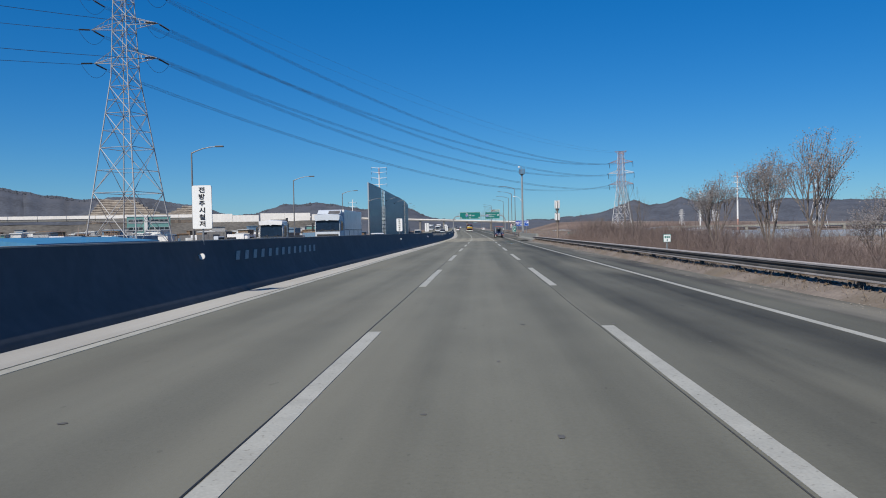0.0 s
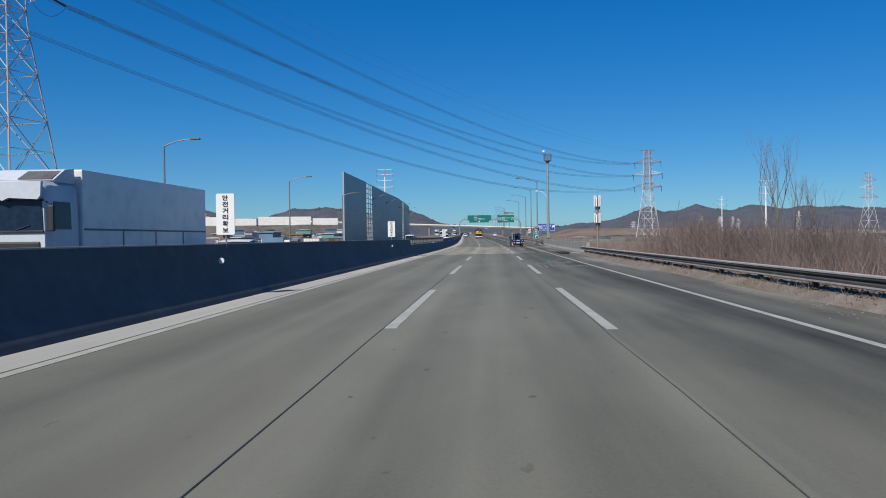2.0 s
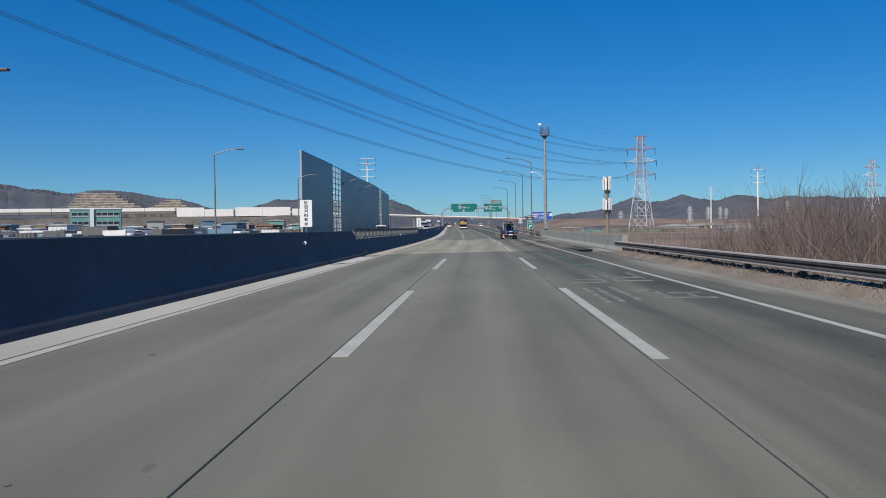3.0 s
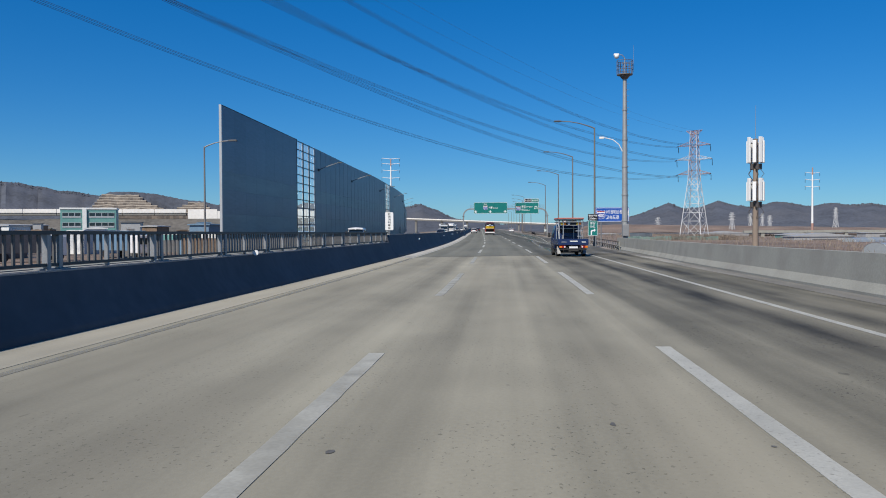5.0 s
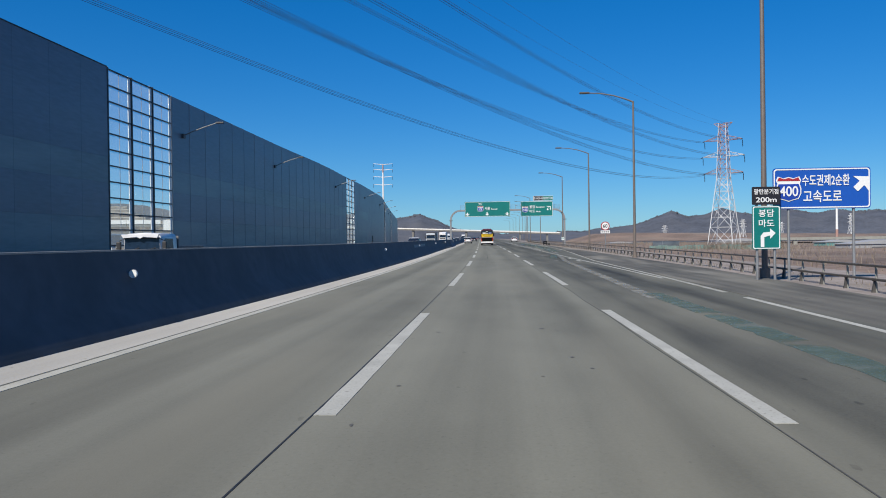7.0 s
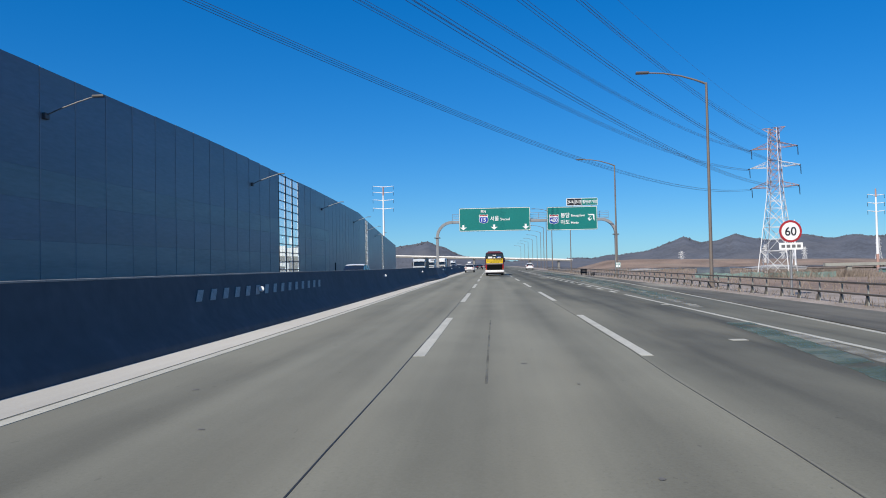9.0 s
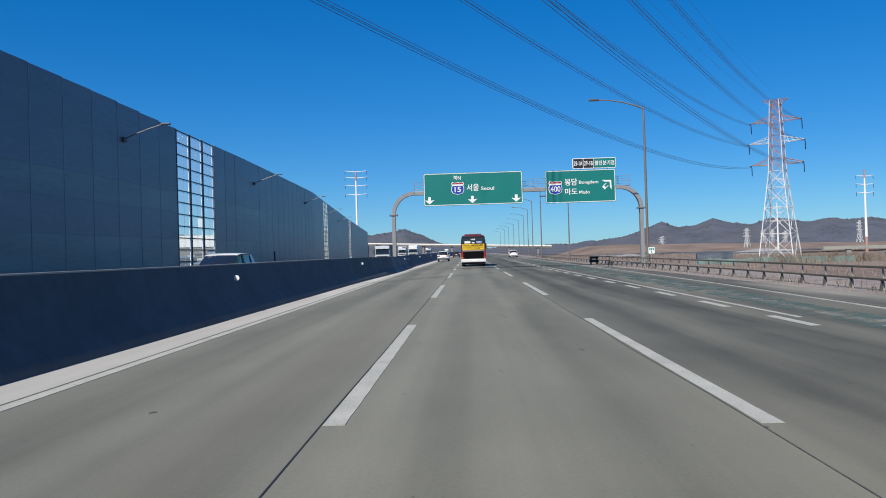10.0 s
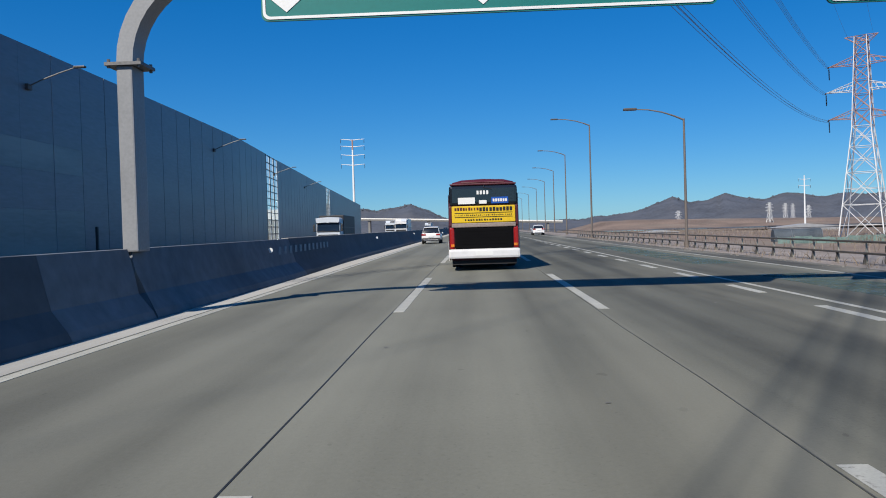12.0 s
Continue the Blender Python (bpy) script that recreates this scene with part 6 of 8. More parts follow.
def wheel(parent, x, y, r, w):
    """A tyre with a dished rim and spokes; the axle lies along x."""
    bm = bmesh.new()
    n = 24
    prof = [(-w / 2, r * 0.62), (-w / 2, r * 0.92), (-w * 0.36, r), (w * 0.36, r), (w / 2, r * 0.92), (w / 2, r * 0.62)]
    rings = [[bm.verts.new((x + px, y + pr * math.cos(2 * math.pi * k / n), r + pr * math.sin(2 * math.pi * k / n))) for k in range(n)] for px, pr in prof]
    for a, c in zip(rings, rings[1:] + rings[:1]):
        for k in range(n):
            bm.faces.new((a[k], a[(k + 1) % n], c[(k + 1) % n], c[k]))
    bmesh.ops.recalc_face_normals(bm, faces=bm.faces)
    wh = part("wheel", bm, M_TYRE, parent, smooth=True)
    bm = bmesh.new()
    side = 1 if x > 0 else -1
    bm_tube(bm, (x - side * w * 0.1, y, r), (x + side * w * 0.2, y, r), r * 0.6, r * 0.6, 20)
    for k in range(5):
        a = 2 * math.pi * k / 5
        bm_tube(bm, (x + side * w * 0.22, y + 0.1 * r * math.cos(a), r + 0.1 * r * math.sin(a)), (x + side * w * 0.3, y + 0.58 * r * math.cos(a), r + 0.58 * r * math.sin(a)), r * 0.1, r * 0.08, 6)
    bm_tube(bm, (x + side * w * 0.2, y, r), (x + side * w * 0.36, y, r), r * 0.16, r * 0.12, 10)
    part("rim", bm, M_RIM, wh, "silver wheel rim")


def loft(stations):
    """A closed body from stations (y, [(x, z), ...] of the right half from the underside to the middle of the top)."""
    bm = bmesh.new()
    rings = []
    for y, half in stations:
        pts = half + [(-x, z) for x, z in half[::-1] if x > 1e-6]
        rings.append([bm.verts.new((x, y, z)) for x, z in pts])
    n = len(rings[0])
    for a, c in zip(rings, rings[1:]):
        for k in range(n):
            bm.faces.new((a[k], a[(k + 1) % n], c[(k + 1) % n], c[k]))
    bm.faces.new(rings[0])
    bm.faces.new(rings[-1])
    bmesh.ops.recalc_face_normals(bm, faces=bm.faces)
    return bm


def panel_on(name, pts, mat, parent, depth=0.02, label=""):
    """A thin plate through the given 3D corners, thickened along its normal."""
    bm = bmesh.new()
    vs = [bm.verts.new(p) for p in pts]
    f = bm.faces.new(vs)
    f.normal_update()
    nrm = f.normal.copy()
    g = bmesh.ops.extrude_face_region(bm, geom=[f])["geom"]
    for v in g:
        if isinstance(v, bmesh.types.BMVert):
            v.co += nrm * depth
    bmesh.ops.recalc_face_normals(bm, faces=bm.faces)
    return part(name, bm, mat, parent, label)


def car(name, m, paint, label, L=4.66, W=1.89, H=1.64, tall=True, category="car", group="vehicles"):
    """A passenger car with its tail at y = 0 and its nose at y = L."""
    t = thing(name, m, label, category, group)
    w, b = W / 2, 0.98 if tall else 0.92

    def ring(y, s, low, belt, top, wt):
        return (y, [(0.0, low), (w * 0.80 * s, low), (w * 0.97 * s, low + 0.12), (w * 1.0 * s, 0.55), (w * 0.98 * s, belt - 0.08), (w * 0.94 * s, belt), (wt, top), (wt * 0.5, top + 0.03), (0.0, top + 0.035)])
    st = [ring(0.0, 0.90, 0.42, 0.80, 0.84, w * 0.62), ring(0.07, 0.97, 0.30, b, b + 0.02, w * 0.80), ring(0.5, 1.0, 0.27, b, b + 0.03, w * 0.84), ring(L * 0.45, 1.0, 0.25, b - 0.02, b, w * 0.84), ring(L * 0.70, 1.0, 0.25, b - 0.04, b - 0.0, w * 0.82), ring(L * 0.88, 0.97, 0.27, b - 0.14, b - 0.08, w * 0.74), ring(L * 0.97, 0.90, 0.32, 0.70, 0.74, w * 0.6), ring(L, 0.78, 0.40, 0.60, 0.62, w * 0.5)]
    part("body", loft(st), paint, t, smooth=True)
    tail = 0.10 if tall else 0.55
    g = []
    for y, z, ww in ((tail, b - 0.02, 0.86), (tail + (0.42 if tall else 0.55), H - 0.06, 0.70), (tail + 0.8, H - 0.02, 0.72), (L * 0.42, H, 0.72), (L * 0.53, H - 0.06, 0.72), (L * 0.73, b - 0.05, 0.82)):
        g.append((y, [(0.0, b - 0.1), (w * 0.86, b - 0.1), (w * (0.86 if z < b + 0.1 else 0.85), min(z, b + 0.02)), (w * ww, z - 0.03), (w * ww * 0.9, z), (0.0, z + 0.015)]))
    part("cabin_glass", loft(g), M_GLASS, t, "dark tinted windows", True)
    roof = [(y, [(0.0, z), (w * ww * 0.96, z - 0.012), (w * ww * 0.99, z + 0.004), (w * ww * 0.86, z + 0.028), (0.0, z + 0.045)]) for y, z, ww in ((tail + (0.28 if tall else 0.50), H - 0.075, 0.72), (tail + 0.8, H - 0.015, 0.735), (L * 0.42, H + 0.004, 0.735), (L * 0.52, H - 0.05, 0.73))]
    part("roof", loft(roof), paint, t, smooth=True)
    for sx in (-1, 1):
        panel_on("pillar", [(sx * w * 0.88, tail + 0.02, b), (sx * w * 0.725, tail + 0.42, H - 0.05), (sx * w * 0.735, tail + 0.72, H - 0.04), (sx * w * 0.885, tail + 0.62, b)], paint, t, 0.02)
        panel_on("pillar", [(sx * w * 0.885, L * 0.40, b), (sx * w * 0.738, L * 0.405, H - 0.03), (sx * w * 0.738, L * 0.425, H - 0.03), (sx * w * 0.885, L * 0.43, b)], M_PLASTIC, t, 0.02)
        bm = bmesh.new()
        bm_bevel_box(bm, (sx * w * 0.52 if sx > 0 else -w * 0.97, -0.03, 0.80), (w * 0.97 if sx > 0 else -w * 0.52, 0.16, 0.96), 0.03)
        part("tail_light", bm, M_RED_LIGHT, t, "red tail light")
        bm = bmesh.new()
        bm_bevel_box(bm, (sx * w - 0.1 * (sx < 0) - 0.02, L * 0.62, b - 0.02), (sx * w + 0.1 * (sx > 0) + 0.02, L * 0.66, b + 0.13), 0.03)
        part("mirror", bm, paint, t)
        bm = bmesh.new()
        bm_bevel_box(bm, (sx * w * 0.6 if sx > 0 else -w * 0.9, L - 0.28, 0.62), (w * 0.9 if sx > 0 else -w * 0.6, L - 0.05, 0.76), 0.03)
        part("headlight", bm, M_LENS, t, "clear headlight")
        for y in (0.85, L - 0.92):
            wheel(t, sx * (w - 0.12), y, 0.35, 0.23)
    bm = bmesh.new()
    bm_bevel_box(bm, (-w * 0.93, -0.06, 0.30), (w * 0.93, 0.14, 0.56), 0.04)
    part("bumper", bm, M_PLASTIC if tall else paint, t, "black plastic bumper" if tall else "")
    bm = bmesh.new()
    bm_bevel_box(bm, (-w * 0.72, -0.075, 0.33), (w * 0.72, -0.03, 0.41), 0.015)
    part("skid_trim", bm, M_RIM, t)
    bm = bmesh.new()
    bm_box(bm, (-0.26, -0.045, 0.66), (0.26, -0.02, 0.78))
    part("number_plate", bm, M_SIGN_WHITE, t, "blank white number plate")
    bm = bmesh.new()
    bm_bevel_box(bm, (-w * 0.6, L - 0.06, 0.42), (w * 0.6, L + 0.03, 0.62), 0.03)
    part("grille", bm, M_PLASTIC, t)
    return t


car("sport_utility_car", stand(386, -4.7), M_WHITE_CAR, "white sport utility car on the road ahead")
car("car", stand(430, 9.1), M_WHITE_CAR, "white hatchback car in the exit lane", 4.2, 1.8, 1.5, False)
car("car", stand(470, -3.8), M_BLACK_CAR, "black car far ahead in the fast lane", 4.7, 1.85, 1.45, False)
car("car", stand(560, -3.6), M_GREY_CAR, "grey car far ahead on the road", 4.7, 1.85, 1.45, False)
car("sport_utility_car", stand(290.2, -10.6, 0, 180), M_WHITE_CAR, "white sport utility car on the opposite carriageway", 4.8, 1.9, 1.68)
car("car", stand(84, -10.6, 0, 180), M_WHITE_CAR, "white car on the opposite carriageway", 4.6, 1.82, 1.5, False)
for s, u, p in ((505, -11, M_WHITE_CAR), (540, -14.5, M_GREY_CAR), (600, -11, M_BLACK_CAR), (650, -18, M_WHITE_CAR), (705, -14.5, M_WHITE_CAR), (760, -11, M_GREY_CAR), (830, 0.2, M_WHITE_CAR), (900, -3.7, M_BLACK_CAR)):
    car("car", stand(s, u, 0, 180 if u < -8 else 0), p, {M_WHITE_CAR: "white car far off on the road", M_GREY_CAR: "grey car far off on the road", M_BLACK_CAR: "black car far off on the road"}[p], 4.6, 1.84, 1.52, u == -18)

# the express bus, tail at y = 0
bus = thing("bus", stand(335.7, -0.12), "maroon and white express bus with a yellow rear advert", "bus", "vehicles")
BW, BH, BL = 1.22, 3.16, 11.6


def bus_ring(y, w, top, low):
    return (y, [(0.0, low), (w * 0.9, low), (w * 0.99, low + 0.15), (w, 1.0), (w * 0.985, 2.3), (w * 0.95, top - 0.28), (w * 0.86, top - 0.08), (w * 0.6, top), (0.0, top + 0.03)])


part("body", loft([bus_ring(0.0, BW * 0.965, BH - 0.14, 0.42), bus_ring(0.12, BW, BH - 0.04, 0.36), bus_ring(0.6, BW, BH, 0.34), bus_ring(BL - 0.6, BW, BH, 0.34), bus_ring(BL, BW * 0.95, BH - 0.2, 0.36)]), M_MAROON, bus, smooth=True)
bm = bmesh.new()
bm_bevel_box(bm, (-BW * 1.01, -0.10, 0.43), (BW * 1.01, 0.3, 0.76), 0.08)
part("bumper", bm, M_BUS_WHITE, bus, "white rear bumper")
for sx in (-1, 1):
    bm = bmesh.new()
    bm_bevel_box(bm, (sx * BW - 0.012, 0.25, 0.36), (sx * BW + 0.012, BL - 0.4, 1.05), 0.01)
    part("side_skirt", bm, M_BUS_WHITE, bus, "white side skirt")
    bm = bmesh.new()
    bm_bevel_box(bm, (sx * BW * 0.985 - 0.015, 0.5, 1.75), (sx * BW * 0.985 + 0.02, BL - 0.5, 2.65), 0.01)
    part("side_window", bm, M_GLASS, bus, "dark side window band")
    bm = bmesh.new()
    bm_bevel_box(bm, (sx * BW * 0.90 - 0.085, -0.05, 0.77), (sx * BW * 0.90 + 0.085, 0.12, 1.50), 0.06)
    tl = part("tail_light", bm, M_RED_LIGHT, bus, "red tail light cluster")
    bm = bmesh.new()
    bm_bevel_box(bm, (sx * BW * 0.885 - 0.06, -0.062, 0.84), (sx * BW * 0.885 + 0.06, -0.03, 0.93), 0.015)
    part("indicator", bm, M_AMBER, tl)
    bm = bmesh.new()
    bm_bevel_box(bm, (sx * 1.22 - 0.06, BL - 0.5, 1.9), (sx * 1.22 + sx * 0.32 + 0.02 * sx, BL - 0.3, 2.5) if sx > 0 else (-1.22 + 0.06, BL - 0.3, 2.5), 0.03)
    part("mirror", bm, M_PLASTIC, bus)
    for y in (3.3, BL - 2.6):
        wheel(bus, sx * (BW - 0.17), y, 0.48, 0.3)
    bm = bmesh.new()
    bm_bevel_box(bm, (sx * BW * 0.93 - 0.05, -0.03, 1.55), (sx * BW * 0.93 + 0.05, 0.05, 2.235), 0.03)
    part("corner_pillar", bm, M_MAROON, bus)
bm = bmesh.new()
bm_bevel_box(bm, (-BW * 0.955, -0.06, 2.25), (BW * 0.955, 0.1, 2.93), 0.10)
part("rear_window", bm, M_GLASS, bus, "dark rear window")
for x0, x1, mat in ((-0.86, -0.28, M_SIGN_WHITE), (0.28, 0.86, M_SIGN_BLUE), (-0.14, 0.12, M_SIGN_WHITE)):
    bm = bmesh.new()
    bm_box(bm, (x0, -0.078, 2.3), (x1, -0.062, 2.52 if abs(x0) > 0.2 else 2.42))
    part("sticker", bm, mat, bus, "window sticker")
for x in (-0.18, -0.07, 0.04, 0.15):
    bm = bmesh.new()
    bm_box(bm, (x - 0.035, -0.076, 2.62), (x + 0.035, -0.062, 2.75))
    part("route_bar", bm, M_SIGN_WHITE, bus)
for i in range(6):
    bm = bmesh.new()
    bm_box(bm, (0.33 + 0.085 * i, -0.088, 2.36), (0.39 + 0.085 * i, -0.08, 2.46))
    part("sticker_bar", bm, M_SIGN_WHITE, bus)
bm = bmesh.new()
bm_bevel_box(bm, (-BW * 0.89, -0.065, 1.66), (BW * 0.89, 0.02, 2.23), 0.02)
ad = part("advert", bm, M_YELLOW, bus, "yellow advert panel with dark bars")
adv = random.Random(77)
for z0, z1, cells, wide in ((2.05, 2.18, 9, 0.85), (2.05, 2.18, 10, 1.15), (1.985, 2.0, 1, 2.0), (1.90, 1.945, 30, 2.0), (1.845, 1.86, 1, 2.0), (1.73, 1.785, 14, 1.3)):
    x0 = {0.85: -1.0, 1.15: -0.15, 2.0: -1.0, 1.3: -0.65}[wide]
    for i in range(cells):
        a0 = x0 + wide * i / cells
        small = 0.035 if wide == 0.85 else 0.0
        bm = bmesh.new()
        bm_box(bm, (a0 + 0.012, -0.078, z0 + small), (a0 + wide / cells - (0.02 if cells > 1 else 0.012) - adv.choice((0, 0, 0.02)) * (cells > 1), -0.067, z1 - adv.choice((0, 0.01, 0.02)) * (cells > 1)))
        part("advert_bar", bm, M_MAROON if wide == 0.85 else M_SIGN_BLACK, ad)
bm = bmesh.new()
bm_bevel_box(bm, (-BW * 0.9, -0.075, 1.50), (BW * 0.9, 0.03, 1.645), 0.03)
part("rear_lip", bm, material("dusty_beige_plastic", (0.248, 0.204, 0.182), 0.7, vary=0.2, scale=2, fine=15), bus, "dusty pale lip under the advert")
# flat black plate that paints the shade inside the open engine recess
bm = bmesh.new()
bm_bevel_box(bm, (-BW * 0.82, -0.05, 0.76), (BW * 0.82, 0.06, 1.49), 0.05)
part("engine_recess", bm, M_BLACK, bus, "flat black plate painted as the shaded engine recess")
for i in range(5):
    bm = bmesh.new()
    bm_box(bm, (-BW * 0.66, -0.056, 0.92 + 0.11 * i), (BW * 0.68, -0.045, 0.935 + 0.11 * i))
    part("louvre", bm, M_BLACK, bus)
bm = bmesh.new()
bm_bevel_box(bm, (-BW * 0.93, -0.075, 2.945), (BW * 0.93, 0.06, 3.0), 0.02)
part("roof_lip", bm, M_MAROON, bus)
bm = bmesh.new()
bm_path(bm, [(0.05, -0.075, 2.95), (0.02, -0.08, 2.85), (0.3, -0.08, 2.80)], 0.012, 5)
part("rear_wiper", bm, M_PLASTIC, bus)
bm = bmesh.new()
bm_box(bm, (-BW * 0.9, 0.1, 0.22), (BW * 0.9, 2.2, 0.46))
part("underside", bm, M_TYRE, bus)
bm = bmesh.new()
bm_box(bm, (-0.3, -0.105, 0.53), (0.3, -0.092, 0.66))
part("number_plate", bm, M_SIGN_WHITE, bus, "blank white number plate")
bm = bmesh.new()
bm_bevel_box(bm, (-0.75, 0.0, 2.98), (0.75, 0.1, 3.06), 0.02)
part("brake_light", bm, M_MAROON, bus)
bm = bmesh.new()
bm_bevel_box(bm, (-0.85, 3.0, BH), (0.85, 6.2, BH + 0.16), 0.06)
part("roof_unit", bm, M_MAROON, bus)

# the small blue lorry, tail at y = 0
lorry = thing("pickup_truck", stand(172.55, 4.05, 0, 3.0), "dark blue flatbed pickup truck with a steel rack", "pickup truck", "vehicles")
TW = 0.88
cab = []
for y, w, low, belt, top, wt in ((2.55, 0.80, 0.55, 1.2, 1.86, 0.66), (2.62, 0.84, 0.42, 1.22, 1.95, 0.70), (3.2, 0.85, 0.38, 1.22, 2.0, 0.72), (3.95, 0.85, 0.38, 1.2, 1.97, 0.70), (4.35, 0.84, 0.38, 1.18, 1.80, 0.68), (4.72, 0.83, 0.38, 1.12, 1.22, 0.74), (4.95, 0.80, 0.4, 0.92, 0.98, 0.7), (5.02, 0.76, 0.42, 0.8, 0.86, 0.6)):
    cab.append((y, [(0.0, low), (w * 0.9, low), (w, low + 0.12), (w, belt - 0.2), (w * 0.985, belt), (wt + (w - wt) * 0.45, belt + (top - belt) * 0.55), (wt, top - 0.09), (wt * 0.86, top), (0.0, top + 0.03)]))
part("cab", loft(cab), M_BLUE_TRUCK, lorry, smooth=True)
bm = bmesh.new()
bm_bevel_box(bm, (-0.60, 2.535, 1.44), (0.60, 2.58, 1.80), 0.05)
glass = part("rear_window", bm, M_CAB_GLASS, lorry, "dark rear cab window")
bm = bmesh.new()
bm_bevel_box(bm, (-0.015, 2.52, 1.44), (0.015, 2.56, 1.80), 0.006)
part("mullion", bm, M_PLASTIC, glass)
for z in (1.24, 1.36):
    bm = bmesh.new()
    bm_bevel_box(bm, (-0.62, 2.528, z - 0.012), (0.62, 2.56, z + 0.012), 0.008)
    part("cab_rib", bm, M_BLUE_TRUCK, lorry)
for sx in (-1, 1):
    panel_on("side_window", [(sx * 0.842, 2.85, 1.24), (sx * 0.745, 2.9, 1.80), (sx * 0.735, 3.75, 1.80), (sx * 0.842, 4.35, 1.22)], M_CAB_GLASS, lorry, 0.012)
    bm = bmesh.new()
    bm_bevel_box(bm, (sx * 0.98 - 0.07, 4.30, 1.18), (sx * 0.98 + 0.07, 4.42, 1.48), 0.03)
    bm_tube(bm, (sx * 0.8, 4.34, 1.25), (sx * 0.98, 4.36, 1.3), 0.02, n=6)
    part("mirror", bm, M_PLASTIC, lorry, "black wing mirror")
    bm = bmesh.new()
    bm_bevel_box(bm, (sx * TW - 0.03, 0.06, 0.74), (sx * TW + 0.03, 2.46, 1.09), 0.015)
    side = part("side_board", bm, M_BLUE_TRUCK, lorry)
    for z in (0.80, 0.92, 1.03):
        bm = bmesh.new()
        bm_bevel_box(bm, (sx * (TW + 0.03) - 0.008, 0.1, z - 0.018), (sx * (TW + 0.03) + 0.012, 2.42, z + 0.018), 0.006)
        part("rib", bm, M_BLUE_TRUCK, side)
    for y in (0.9, 1.7):
        bm = bmesh.new()
        bm_box(bm, (sx * (TW + 0.035) - 0.01, y - 0.03, 0.70), (sx * (TW + 0.035) + 0.015, y + 0.03, 0.82))
        part("hinge", bm, M_PLASTIC, side)
    for y, z0, z1 in ((2.74, 0.5, 1.2), (3.98, 0.62, 1.18)):
        bm = bmesh.new()
        bm_box(bm, (sx * 0.853 - 0.004, y - 0.006, z0), (sx * 0.853 + 0.004, y + 0.006, z1))
        part("door_seam", bm, M_BLACK, lorry)
    bm = bmesh.new()
    bm_bevel_box(bm, (sx * 0.862 - 0.014, 2.84, 1.05), (sx * 0.862 + 0.014, 3.02, 1.085), 0.008)
    part("door_handle", bm, M_TUBE, lorry, "chrome door handle")
    bm = bmesh.new()
    bm_bevel_box(bm, (sx * 0.86 - 0.012, 2.78, 0.80), (sx * 0.86 + 0.012, 4.6, 0.83), 0.008)
    part("side_moulding", bm, M_PLASTIC, lorry)
    # lights
    bm = bmesh.new()
    bm_bevel_box(bm, (min(sx * 0.46, sx * 0.86), -0.03, 0.54), (max(sx * 0.46, sx * 0.86), 0.06, 0.67), 0.015)
    tl = part("tail_light", bm, M_RED_LIGHT, lorry, "red and amber tail light")
    bm = bmesh.new()
    bm_box(bm, (min(sx * 0.70, sx * 0.85), -0.04, 0.555), (max(sx * 0.70, sx * 0.85), -0.028, 0.655))
    part("indicator", bm, M_AMBER, tl)
    bm = bmesh.new()
    bm_disc(bm, (sx * 0.53, -0.045, 0.605), 0.05, 0.02, 16)
    part("reverse_light", bm, M_LENS, tl)
    # mud flaps
    bm = bmesh.new()
    bm_extrude(bm, [(0.96, 0.70), (1.0, 0.70), (0.90, 0.42), (0.78, 0.17), (0.75, 0.17), (0.86, 0.42)], 0, sx * 0.78 - 0.10, sx * 0.78 + 0.10)
    part("mud_flap", bm, M_STEEL, lorry, "grey mud flap")
    bm = bmesh.new()
    bm_extrude(bm, [(3.35, 0.62), (3.5, 0.60), (3.42, 0.2), (3.33, 0.2)], 0, sx * 0.78 - 0.1, sx * 0.78 + 0.1)
    part("mud_flap", bm, M_PLASTIC, lorry)
    wheel(lorry, sx * 0.79, 1.25, 0.29, 0.20)
    wheel(lorry, sx * 0.76, 3.92, 0.31, 0.19)
    # rack posts
    for x, y in ((0.74, 1.12), (0.66, 1.45), (0.74, 2.38), (0.36, 2.4), (0.46, 1.15)):
        bm = bmesh.new()
        bm_box(bm, (sx * x - 0.019, y - 0.019, 0.76), (sx * x + 0.019, y + 0.019, 2.26))
        part("rack_post", bm, M_TUBE, lorry, "zinc-plated rack post")
bm = bmesh.new()
bm_bevel_box(bm, (-0.91, 0.0, 0.72), (0.91, 0.055, 1.09), 0.015)
gate = part("tailgate", bm, M_BLUE_TRUCK, lorry)
for x0, x1, z in ((-0.21, 0.25, 0.95), (-0.72, -0.42, 0.90), (0.5, 0.76, 0.93), (0.5, 0.76, 0.87)):
    bm = bmesh.new()
    bm_box(bm, (x0, -0.008, z - (0.028 if x0 == -0.21 else 0.01)), (x1, 0.0, z + (0.028 if x0 == -0.21 else 0.01)))
    part("marking_bar", bm, M_SIGN_WHITE, gate, "pale plain marking")
bm = bmesh.new()
bm_box(bm, (-0.86, 0.05, 0.70), (0.86, 2.5, 0.75))
part("bed_floor", bm, M_STEEL_DULL, lorry)
bm = bmesh.new()
bm_bevel_box(bm, (-0.86, 2.46, 0.74), (0.86, 2.50, 1.22), 0.01)
part("headboard", bm, M_BLUE_TRUCK, lorry)
bm = bmesh.new()
for sx in (-1, 1):
    bm_box(bm, (sx * 0.38 - 0.05, 0.1, 0.42), (sx * 0.38 + 0.05, 4.6, 0.60))
for y in (0.3, 1.25, 2.3, 3.9):
    bm_box(bm, (-0.55, y - 0.06, 0.3), (0.55, y + 0.06, 0.55))
bm_tube(bm, (-0.7, 1.25, 0.29), (0.7, 1.25, 0.29), 0.06, n=8)
part("chassis", bm, M_PLASTIC, lorry)
bm = bmesh.new()
